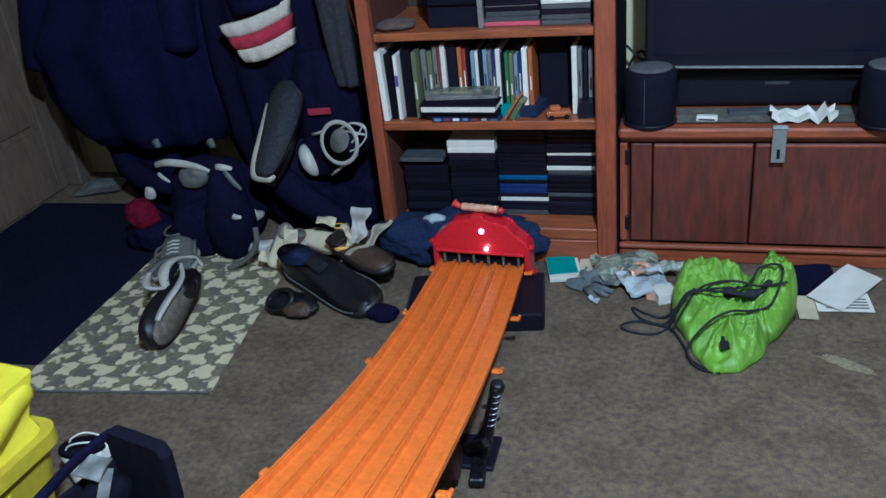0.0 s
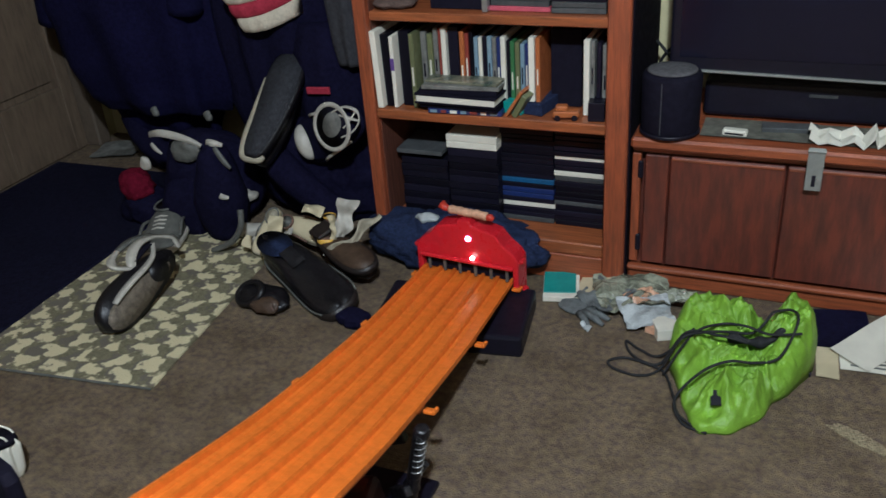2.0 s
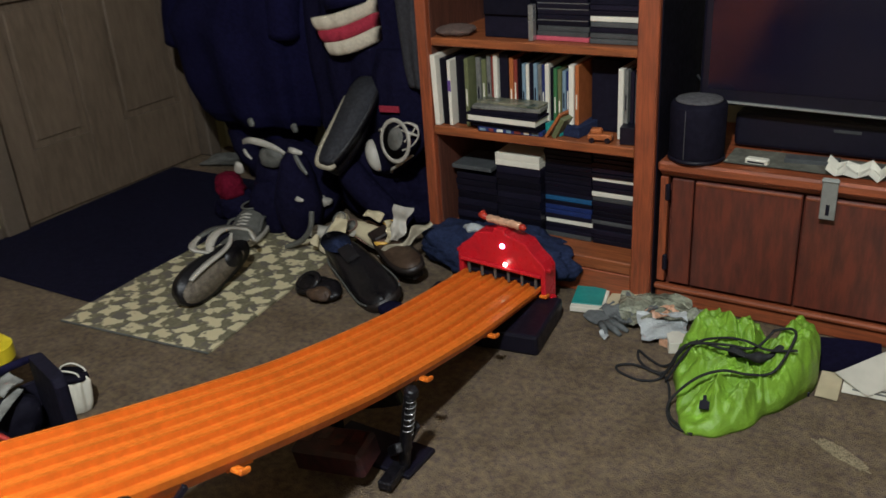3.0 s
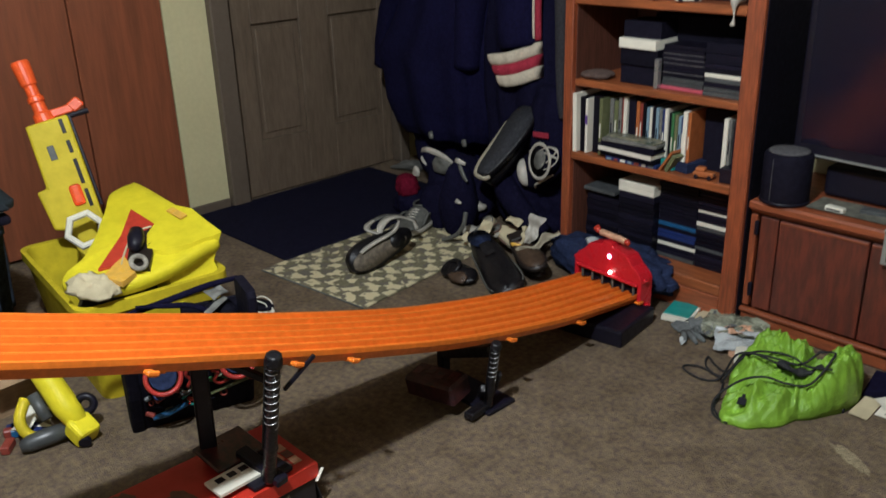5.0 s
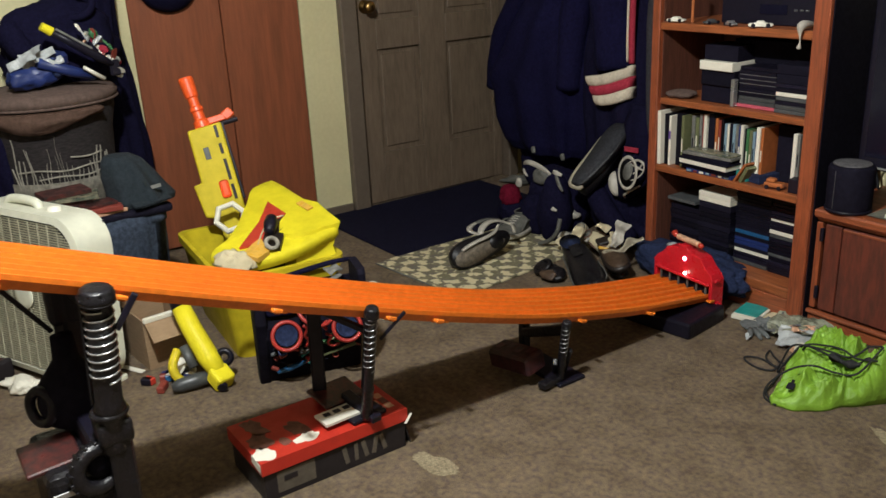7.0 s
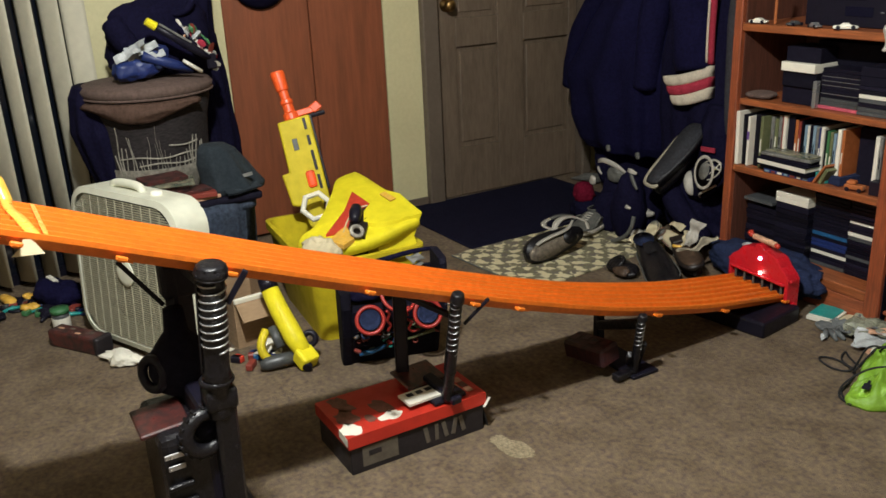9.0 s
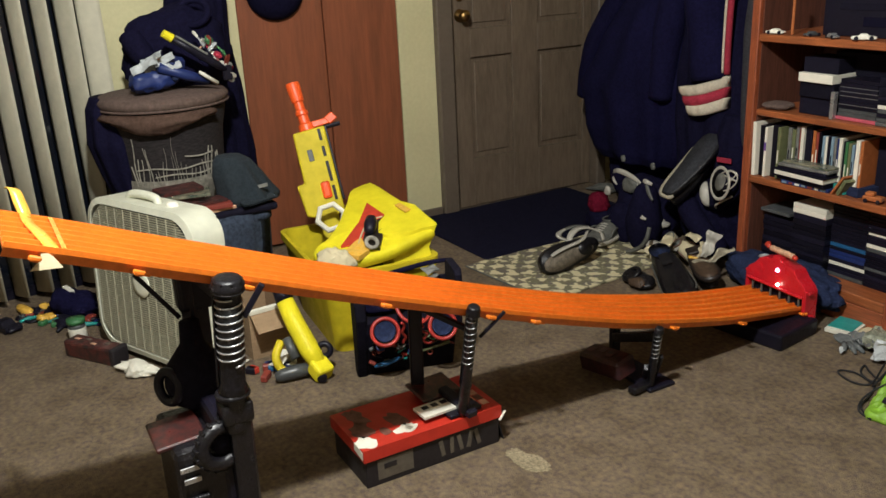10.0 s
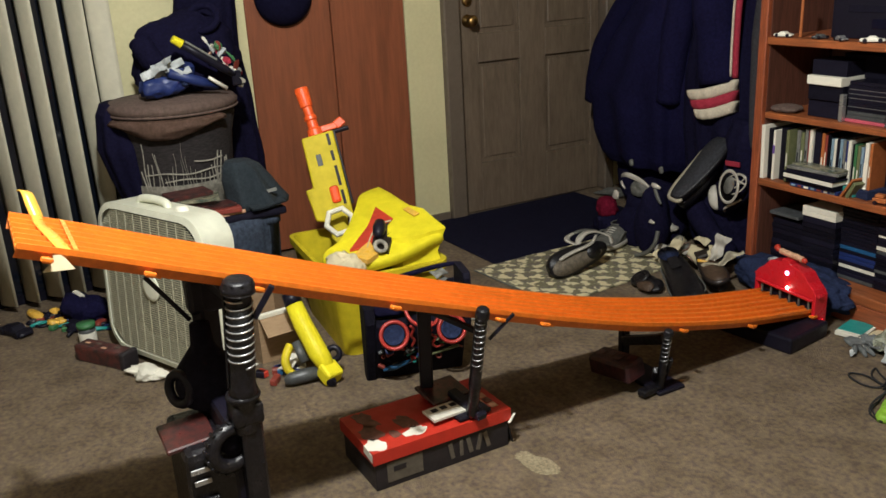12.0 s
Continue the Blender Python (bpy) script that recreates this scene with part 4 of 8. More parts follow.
tube(bm, smooth_path([(0.092, 2.40, 0.545), (0.11, 2.39, 0.53), (0.135, 2.38, 0.508), (0.15, 2.38, 0.515), (0.135, 2.39, 0.53), (0.115, 2.40, 0.512), (0.10, 2.41, 0.48), (0.105, 2.42, 0.44), (0.115, 2.42, 0.406)], 6), 0.004, 8)
solo("cable", bm, M_CORD, "black knotted cable behind the speaker", "cable", smooth=True)

# ---- the six-lane toy track ----
PROFILE = smooth_path([(0, -0.372, 0.828), (0, -0.26, 0.784), (0, -0.105, 0.720), (0, 0.073, 0.648), (0, 0.275, 0.566), (0, 0.506, 0.477), (0, 0.774, 0.376),
                       (0, 1.085, 0.268), (0, 1.29, 0.209), (0, 1.45, 0.168), (0, 1.6, 0.134), (0, 1.884, 0.083), (0, 2.0, 0.066)], 6)


def edge_x(y):
    return -0.145 + 0.078 * (1.88 - y)


TW = 0.233


def track_point(u, i, lift=0.0):
    """u: metres left of the right edge; i: index along the profile; lift: along the normal."""
    p = PROFILE[i]
    d = (PROFILE[min(i + 1, len(PROFILE) - 1)] - PROFILE[max(i - 1, 0)]).normalized()
    nrm = Vector((0, -d.z, d.y))
    return Vector((edge_x(p.y) - u, p.y, p.z)) + nrm * lift


def at_y(y):
    return min(range(len(PROFILE)), key=lambda i: abs(PROFILE[i].y - y))


TR = thing("toy_race_track", "sloping orange plastic six-lane toy race track", "race track")
LW = TW / 6
for k in range(6):
    a, b = k * LW, (k + 1) * LW
    shape = ((a + 0.0002, -0.009), (a + 0.0002, -0.0065), (a + 0.0008, -0.0065), (a + 0.0008, 0.0060), (a + 0.0034, 0.0060), (a + 0.0046, -0.0035), (a + 0.012, -0.0035), (a + 0.0132, -0.0048), (b - 0.0132, -0.0048), (b - 0.012, -0.0035),
             (b - 0.0046, -0.0035), (b - 0.0034, 0.0060), (b - 0.0008, 0.0060), (b - 0.0008, -0.0065), (b - 0.0002, -0.0065), (b - 0.0002, -0.009))
    part("lane", loft(bmesh.new(), [[track_point(u, i, h) for u, h in shape] for i in range(len(PROFILE))]), M_ORANGE, TR)
for edge, sg in ((0.0002, -1), (TW - 0.0002, 1)):
    # an upright lip over a skirt that slopes in under the lanes
    shape = [(edge + sg * d, h) for d, h in ((0.0, 0.0075), (0.0042, 0.0075), (0.0042, -0.003), (-0.0085, -0.023), (-0.0120, -0.023), (-0.0005, -0.0095), (0.0, -0.004))]
    part("side_wall", loft(bmesh.new(), [[track_point(u, i, h) for u, h in shape] for i in range(len(PROFILE))]), M_ORANGE, TR)
TABS = (-0.32, -0.153, 0.046, 0.336, 0.639, 0.769, 1.287, 1.584, 1.9)
for y in TABS:
    i = at_y(y)
    for side in (-1, 1):
        u = -0.004 if side < 0 else TW + 0.004
        o = track_point(u, i, -0.014)
        bm = bmesh.new()
        m = Matrix.Translation(o) @ pose(0, 0, 0, math.degrees(math.atan2(PROFILE[i + 1].z - PROFILE[i - 1].z, PROFILE[i + 1].y - PROFILE[i - 1].y)), 0, 0)
        box(bm, (-side * 0.011, 0, 0), (0.022, 0.016, 0.008), m, bevel=0.002)
        box(bm, (-side * 0.020, 0, 0.003), (0.007, 0.022, 0.009), m, bevel=0.002)
        part("connector_tab", bm, M_ORANGE, TR)
    part("joint_ridge", loft(bmesh.new(), [[track_point(u, j, h) for u, h in ((0.006, -0.0245), (0.006, -0.0175), (TW - 0.006, -0.0175), (TW - 0.006, -0.0245))] for j in (i, i + 1)]), M_ORANGE, TR)
# start clip and tape bands at the top end
st = at_y(-0.318)
far, near = track_point(TW + 0.004, st, 0.008), track_point(0.0, st, 0.006)
for name_, pts_, w_, lb_ in (("start_ribbon", [near + Vector((0.0, 0.025, -0.01)), near.lerp(far, 0.35) + Vector((0, 0.012, -0.002)), near.lerp(far, 0.7), far], 0.020, "yellow plastic ribbon across the lanes"),
                             ("ribbon_end", [far + Vector((0.01, 0, 0.0)), far + Vector((-0.004, -0.004, 0.020)), far + Vector((-0.022, -0.008, 0.042)), far + Vector((-0.040, -0.014, 0.044))], 0.022, "yellow ribbon end standing up")):
    path_ = smooth_path(pts_, 6)
    rings = []
    for i, q in enumerate(path_):
        tw = 0.5 + 0.5 * math.sin(i * 0.35)
        e = Vector((0.1, 0.9, -0.35 + 0.3 * tw)).normalized() * w_ / 2
        up_ = Vector((0, 0.3, 0.95)) * 0.0015
        rings.append([q + e + up_, q - e + up_, q - e - up_, q + e - up_])
    part(name_, loft(bmesh.new(), rings), M_TAPE, TR, lb_, True)
j = at_y(-0.284)
rows_ = []
for k in range(11):
    q = track_point(TW * k / 10, j, 0.0085)
    d = (PROFILE[j + 1] - PROFILE[j - 1]).normalized() * 0.0045
    rows_.append([q - d, q + d, q + d - Vector((0, 0, 0.0008)), q - d - Vector((0, 0, 0.0008))])
part("tape_strip", loft(bmesh.new(), rows_), M_THINTAPE, TR, "glossy tape strip across the lanes")
fo = track_point(-0.006, at_y(-0.315), -0.018)
bm = bmesh.new()
extruded(bm, [(-0.030, -0.012), (0.024, -0.016), (0.012, 0.006), (-0.004, 0.024), (-0.010, 0.004)], -0.002, 0.002, Matrix.Translation(fo) @ pose(0, 0, 0, -18, 0, 90))
part("start_foot", bm, M_CREAMPAPER, TR, "cream torn card at the start")

# finish gate
GY = 1.95
gate = thing("finish_gate", "red plastic finish gate with two glowing dots over the track", "toy gate", pose(-0.2625, GY, 0, 0, 0, -4.5))
GZ = 0.034
out = [(-0.137, GZ), (-0.137, 0.142), (-0.124, 0.160), (-0.098, 0.178), (-0.076, 0.203), (-0.05, 0.210), (-0.022, 0.214), (-0.018, 0.227), (0.012, 0.227), (0.018, 0.214), (0.05, 0.207), (0.078, 0.200),
       (0.10, 0.174), (0.126, 0.154), (0.137, 0.138), (0.137, GZ), (0.122, GZ), (0.122, 0.113), (-0.122, 0.116), (-0.122, GZ)]
bm = bmesh.new()
extruded(bm, out, -0.026, 0.03)
arch = part("arch", bm, M_RED, gate)
mod = arch.modifiers.new("soft", "BEVEL")
mod.width, mod.segments, mod.limit_method = 0.004, 2, "ANGLE"
part("visor", box(bmesh.new(), (0, -0.030, 0.119), (0.252, 0.010, 0.010), bevel=0.003), M_RED, gate)
for sx in (-0.141, 0.141):
    part("side_lug", box(bmesh.new(), (sx, 0, 0.05), (0.016, 0.026, 0.012), bevel=0.003), M_RED, gate)
    part("side_lug", box(bmesh.new(), (sx, -0.01, 0.135), (0.012, 0.02, 0.012), bevel=0.003), M_RED, gate)
for k in range(6):
    x = -0.105 + 0.042 * k
    part("lane_flag", box(bmesh.new(), (x, -0.020, 0.096), (0.007, 0.006, 0.040), pose(0, 0, 0, 0, 0, 0), bevel=0.001), M_GREYLEATHER, gate)
# added black panel stands for the shade in the hollow behind the flags
part("dark_recess", box(bmesh.new(), (0, -0.006, 0.0955), (0.243, 0.004, 0.042)), M_BLACKM, gate)
# two small glowing balls for the bright dots on the gate's front
for c, r, mt, lb in (((0.009, -0.026, 0.181), 0.0075, M_GLOWR, "small glowing pinkish dot"), ((0.021, -0.034, 0.133), 0.0058, M_GLOWW, "small glowing white dot")):
    bm = bmesh.new()
    bmesh.ops.create_uvsphere(bm, u_segments=16, v_segments=10, radius=r, matrix=Matrix.Translation(c))
    part("lamp", bm, mt, gate, lb, True)
# support block, wrapped sweet and dark trousers round the finish
solo("black_block", box(bmesh.new(), (0, 0, 0.0275), (0.360, 0.215, 0.055), bevel=0.008, seg=2), M_BLACK, "low black box under the end of the track", "box", pose(-0.2565, 1.813, 0, 0, 0, 8))
sw = thing("wrapped_stick", "peach and red wrapped stick lying on the gate", "toy", pose(-0.262, 1.945, 0.2275, 0, 2, -6))
part("roll", tube(bmesh.new(), smooth_path([(-0.05, 0, 0.012), (-0.02, 0, 0.013), (0.0, 0, 0.012), (0.02, 0, 0.0135), (0.052, 0, 0.012)], 5), [0.009 + 0.0022 * abs(math.sin(k * 0.9)) for k in range(21)], 12), M_PEACH, sw, "", True)
part("twist", tube(bmesh.new(), [(-0.048, 0, 0.012), (-0.06, 0, 0.014), (-0.072, 0.003, 0.020)], [0.006, 0.009, 0.012], 8), M_TOYRED, sw, "", True)
part("twist", tube(bmesh.new(), [(0.05, 0, 0.012), (0.06, 0, 0.012), (0.068, 0, 0.008)], [0.007, 0.009, 0.006], 8), M_TOYRED, sw, "", True)
bm = lump((0.27, 0.115, 0.085), 0.28, 9, 2, 5, 0.35)
solo("trousers", bm, M_JEANS, "crumpled dark navy jeans behind the gate", "trousers", pose(-0.365, 2.11, 0, 0, 0, -3), smooth=True)
solo("foil_scrap", lump((0.035, 0.02, 0.012), 0.5, 40, 6, 3), M_WRAPW, "crumpled pale wrapper on the jeans", "wrapper", pose(-0.425, 2.07, 0.135), smooth=True)


# ---- track supports ----
def strut(bm, a, b, w, d):
    a, b = Vector(a), Vector(b)
    v = b - a
    m = Matrix.Translation((a + b) / 2) @ v.to_track_quat("Z", "Y").to_matrix().to_4x4()
    return box(bm, (0, 0, 0), (w, d, v.length), m, bevel=min(w, d) * 0.15)


def spring_post(parent, foot, head, r, rings, label="black post with a silver coil"):
    """A black damper post leaning from foot to head: rounded head, sleeve and silver coil."""
    bm = bmesh.new()
    axis = Vector(head) - Vector(foot)
    h = axis.length
    m = Matrix.Translation(foot) @ Vector((0, 0, 1)).rotation_difference(axis).to_matrix().to_4x4()
    turned(bm, ((r * 0.9, 0), (r * 1.05, 0.01), (r * 0.9, 0.03), (r * 0.9, h * 0.25), (r * 1.05, h * 0.28), (r * 0.88, h * 0.32), (r * 0.86, h * 0.905), (r * 1.02, h * 0.915), (r * 1.13, h * 0.93), (r * 1.13, h * 0.965), (r * 1.02, h * 0.972), (r * 1.02, h * 0.985), (r * 0.86, h * 0.997), (r * 0.5, h), (0.001, h * 0.998)), 24, m)
    p = part("post", bm, M_SCUFF, parent, label, True)
    pts = []
    for k in range(rings * 14 + 1):
        a = 2 * math.pi * k / 14
        pts.append(m @ Vector((r * 0.92 * math.cos(a), r * 0.92 * math.sin(a), h * (0.46 + 0.43 * k / (rings * 14)))))
    part("coil", tube(bmesh.new(), pts, r * 0.075, 6), M_SILVER, p, "silver coil spring", True)
    bm = bmesh.new()
    arc = [radians(196 + 60 * k / 12) for k in range(13)]
    rings_ = [[m @ Vector((q * math.cos(a), q * math.sin(a), z)) for q, aa in ((r * 1.12, arc), (r * 1.0, arc[::-1])) for a in aa] for z in (h * 0.30, h * 0.60, h * 0.91)]
    part("half_sleeve", loft(bm, rings_), M_SCUFF, p)
    part("cap_ring", ringed(bmesh.new(), m @ Vector((0, 0, h * 0.925)), m.to_3x3().to_4x4(), r * 1.08, r * 0.08, 24, 6), M_SCUFF, p, "", True)
    part("cap_slot", box(bmesh.new(), (0, -r * 1.05, h * 0.948), (r * 0.8, r * 0.22, h * 0.022), m, bevel=r * 0.06), M_SCUFF, p)
    for a in range(0, 360, 40):
        part("cap_rib", box(bmesh.new(), (r * 0.93, 0, h * 0.983), (r * 0.20, r * 0.16, h * 0.012), m @ pose(0, 0, 0, 0, 0, a)), M_SCUFF, p)
    return p


# support on the shoe box
S2 = thing("track_support", "black toy track support standing on a shoe box", "track support", pose(-0.17, 0.585, 0.1145), group="track supports")
part("base_plate", box(bmesh.new(), (-0.03, 0.012, 0.006), (0.165, 0.10, 0.012), pose(0, 0, 0, 0, 0, 4), bevel=0.003), M_BLACK, S2)
part("printed_plate", box(bmesh.new(), (-0.085, -0.005, 0.020), (0.10, 0.12, 0.010), pose(0, 0, 0, 0, 6, 4), bevel=0.003), M_BROWNPRINT, S2, "maroon printed sticker plate")
spring_post(S2, (0.05, 0.005, 0.010), (0.150, -0.008, 0.348), 0.0155, 8)
bm = bmesh.new()
strut(bm, (-0.118, -0.04, 0.01), (-0.116, -0.035, 0.268), 0.03, 0.036)
part("column", bm, M_BLACK, S2)
for a, b, w, d in (((0.125, 0.02, 0.25), (0.155, 0.075, 0.315), 0.008, 0.008), ((0.08, 0.02, 0.012), (-0.05, 0.0, 0.035), 0.03, 0.02), ((-0.11, -0.03, 0.262), (0.085, 0.006, 0.262), 0.012, 0.016)):
    part("brace", strut(bmesh.new(), a, b, w, d), M_BLACK, S2)
card = part("name_card", box(bmesh.new(), (0.0, -0.045, 0.016), (0.062, 0.112, 0.008), pose(0, 0, 0, 0, 0, 3), bevel=0.001), M_PAPER, S2, "white card with unreadable dark print")
for k in range(3):
    part("print_bar", box(bmesh.new(), (-0.012, -0.075 + 0.028 * k, 0.0207), (0.016, 0.018, 0.0012), pose(0, 0, 0, 0, 0, 3)), M_BLACK, card)

# shoe box
SB = thing("shoe_box", "red-lidded dark cardboard shoe box with worn prints", "shoe box", pose(-0.215, 0.50, 0, 0, 0, 0.5))
part("body", box(bmesh.new(), (0, 0, 0.0505), (0.200, 0.393, 0.101), bevel=0.002), M_BOXDARK, SB, "dark printed card body")


def shell(bm, w, d, z0, z1, t, up=True):
    """An open box in one skin: up=True opens upwards, else it is a lid."""
    def ring(e, z):
        return [Vector((x * (w / 2 - e), y * (d / 2 - e), z)) for x, y in ((-1, -1), (1, -1), (1, 1), (-1, 1))]
    return loft(bm, [ring(0, z0), ring(0, z1), ring(t, z1), ring(t, z0 + t)] if up else [ring(t, z1 - t), ring(t, z0), ring(0, z0), ring(0, z1)])


lid = part("lid", shell(bmesh.new(), 0.212, 0.405, 0.0785, 0.1125, 0.003, False), M_BOXRED, SB, "red card lid with torn corners")
part("end_label", box(bmesh.new(), (0.1005, -0.115, 0.043), (0.002, 0.10, 0.055)), M_GREYPRINT, SB, "grey printed size label")
part("end_label", box(bmesh.new(), (0.1016, -0.13, 0.05), (0.002, 0.035, 0.014)), M_BOXDARK, SB)
for k, (y, w, sk) in enumerate(((0.02, 0.012, 10), (0.05, 0.010, 0), (0.075, 0.012, 12), (0.105, 0.012, -14), (0.128, 0.012, 14))):
    part("logo_stroke", box(bmesh.new(), (0, 0, 0), (0.002, w, 0.048), pose(0.1005, y, 0.043, sk, 0, 0)), M_GREYPRINT, SB)
for y, x, sz, mt in ((-0.150, -0.055, (0.085, 0.040), M_BOXPRINT), (-0.165, 0.015, (0.075, 0.050), M_BOXPRINT), (-0.178, 0.072, (0.055, 0.045), M_PAPER), (-0.115, 0.05, (0.04, 0.022), M_BOXPRINT), (-0.062, 0.065, (0.042, 0.062), M_PAPER), (-0.065, 0.01, (0.07, 0.042), M_BOXPRINT)):
    bm = bmesh.new()
    ring = []
    for k in range(18):
        a = 2 * math.pi * k / 18
        w = 0.5 * (1 + 0.5 * noise.noise(Vector((math.cos(a) * 2, math.sin(a) * 2, x * 90))))
        ring.append((w * math.cos(a) * 1.1, w * math.sin(a) * 1.1))
    mm = pose(x, y, 0.1126, 0, 0, 12) @ Matrix.Diagonal((*sz, 1, 1))
    loft(bm, [[mm @ Vector((px_, py_, z)) for px_, py_ in ring] for z in (0.0, 0.0009)])
    part("print_patch", bm, mt, lid)
for k in range(6):
    part("print_tile", box(bmesh.new(), (0.002 + 0.030 * (k % 3), 0.150 + 0.024 * (k // 3), 0.1131), (0.026, 0.020, 0.001)), M_PEACH if k % 2 else M_BOXPRINT, lid)
part("corner_tear", box(bmesh.new(), (0, 0, 0), (0.050, 0.0012, 0.022), pose(0.078, -0.2038, 0.100, 0, 8, 0)), M_PAPER, lid, "torn white card corner")
part("end_flap", box(bmesh.new(), (0, 0, 0), (0.190, 0.003, 0.090), pose(0.0, 0.208, 0.045, 14, 0, -3)), M_BOXDARK, SB, "dark card end flap bulging out")
part("torn_flap", box(bmesh.new(), (0, 0, 0), (0.008, 0.034, 0.0012), pose(0.110, 0.202, 0.085, 25, -20, 20)), M_PAPER, lid, "torn white card edge")

# low support near the finish
S3 = thing("track_support", "short black toy track support on the carpet", "track support", pose(-0.2, 1.27, 0), group="track supports")
part("base_plate", box(bmesh.new(), (0.0, -0.01, 0.006), (0.22, 0.10, 0.012), bevel=0.003), M_BLACK, S3)
spring_post(S3, (0.085, -0.04, 0.010), (0.134, -0.055, 0.222), 0.0125, 6)
part("column", strut(bmesh.new(), (-0.10, -0.02, 0.01), (-0.10, -0.02, 0.183), 0.026, 0.03), M_BLACK, S3)
for a, b, w, d in (((0.08, -0.04, 0.016), (0.09, -0.115, 0.018), 0.03, 0.02), ((-0.09, -0.03, 0.10), (0.08, -0.02, 0.165), 0.02, 0.03), ((0.05, -0.03, 0.03), (0.105, -0.075, 0.09), 0.014, 0.02), ((0.06, 0.0, 0.02), (0.12, -0.03, 0.12), 0.010, 0.016)):
    part("brace", strut(bmesh.new(), a, b, w, d), M_SCUFF, S3)
bm = bmesh.new()
box(bm, (-0.03, -0.10, 0.085), (0.16, 0.08, 0.06), pose(0, 0, 0, 8, -6, 8), bevel=0.008)
hs = part("red_housing", bm, M_MAROON, S3, "dark red printed housing")
for k in range(4):
    part("print_patch", box(bmesh.new(), (-0.085 + 0.036 * k, -0.10 + 0.012 * (k % 2), 0.1155), (0.024, 0.03, 0.0016), pose(0, 0, 0, 8, -6, 8)), M_BROWNPRINT, hs)

# tall support tower
S1 = thing("track_support", "tall black toy tower carrying the start of the track", "track support", pose(-0.11, -0.03, 0), group="track supports")
part("foot_plate", box(bmesh.new(), (-0.01, -0.03, 0.01), (0.30, 0.24, 0.02), bevel=0.006), M_BLACK, S1)
part("tower_block", box(bmesh.new(), (-0.005, -0.055, 0.165), (0.215, 0.135, 0.30), bevel=0.018, seg=2), M_SCUFF, S1)
part("sticker_plate", box(bmesh.new(), (-0.012, -0.075, 0.322), (0.115, 0.105, 0.012), pose(0, 0, 0, 4, 3, 0), bevel=0.003), M_BROWNPRINT, S1, "maroon printed top plate")
bm = bmesh.new()
box(bm, (0.01, -0.005, 0.19), (0.19, 0.06, 0.37), bevel=0.014, seg=2)
part("rear_pillar", bm, M_BLACK, S1)
ringm = pose(0, 0, 0, 0, 90, 12)
part("gear_ring", ringed(bmesh.new(), (0.110, -0.028, 0.312), ringm, 0.042, 0.016, 32, 12), M_SCUFF, S1, "black toothed ring", True)
part("gear_hub", cyl(bmesh.new(), (0.08, -0.025, 0.315), (0.114, -0.023, 0.315), 0.030, 0.022, 20), M_BLACKM, S1, "", True)
for k in range(18):
    m_ = Matrix.Translation((0.110, -0.028, 0.312)) @ ringm @ pose(0, 0, 0, 0, 0, 20 * k)
    part("gear_tooth", box(bmesh.new(), (0.0575, 0, 0), (0.006, 0.007, 0.020), m_, bevel=0.001), M_SCUFF, S1)
for zz, w in ((0.278, 0.045), (0.250, 0.036)):
    part("silver_label", box(bmesh.new(), (0.104, -0.10, zz), (0.004, w, 0.012), pose(0, 0, 0, 0, 0, 3), bevel=0.001), M_SILVER, S1, "silver sticker")
spring_post(S1, (0.108, 0.008, 0.34), (0.153, 0.022, 0.690), 0.029, 9)
part("pillar_lower", strut(bmesh.new(), (0.092, 0.012, 0.02), (0.108, 0.014, 0.37), 0.048, 0.056), M_SCUFF, S1)
part("post_bracket", box(bmesh.new(), (0.108, 0.012, 0.385), (0.062, 0.066, 0.05), bevel=0.009, seg=2), M_SCUFF, S1, "", True)
part("post_collar", ringed(bmesh.new(), (0.114, 0.010, 0.425), Matrix(), 0.030, 0.007, 24, 8), M_SCUFF, S1, "", True)
for k in range(4):
    part("cooling_fin", box(bmesh.new(), (0.105, -0.098 + 0.004 * k, 0.205 - 0.042 * k), (0.012, 0.055, 0.012), pose(0, 0, 0, 0, 0, 3), bevel=0.003), M_SCUFF, S1)
bm = bmesh.new()
strut(bm, (-0.122, 0.0, 0.30), (-0.128, 0.01, 0.625), 0.04, 0.055)
part("column", bm, M_BLACK, S1)
part("column_head", box(bmesh.new(), (-0.125, 0.012, 0.575), (0.05, 0.085, 0.085), bevel=0.01, seg=2), M_BLACK, S1)
bm = bmesh.new()
turned(bm, ((0.036, 0), (0.062, 0.02), (0.072, 0.055), (0.066, 0.095), (0.044, 0.125), (0.026, 0.15), (0.022, 0.20)), 28, pose(-0.075, -0.02, 0.325))
part("crank_case", bm, M_BLACKM, S1, "rounded black crank case", True)
part("crank_wheel", ringed(bmesh.new(), (-0.06, -0.085, 0.39), pose(0, 0, 0, 80, 0, 30), 0.034, 0.011), M_BLACK, S1, "", True)
for a, b, w, d in (((-0.12, -0.03, 0.52), (-0.12, -0.11, 0.64), 0.008, 0.01), ((0.15, 0.045, 0.60), (0.165, 0.085, 0.665), 0.01, 0.012), ((-0.12, 0.01, 0.612), (0.11, 0.03, 0.612), 0.014, 0.02)):
    part("brace", strut(bmesh.new(), a, b, w, d), M_BLACK, S1)

# ---- yellow bin with toys ----
BM = pose(-1.101, 0.730, 0, 0, 0, 85)   # local x along the front rim
BIN = thing("storage_bin", "yellow plastic storage bin overfilled with toys", "bin", BM)


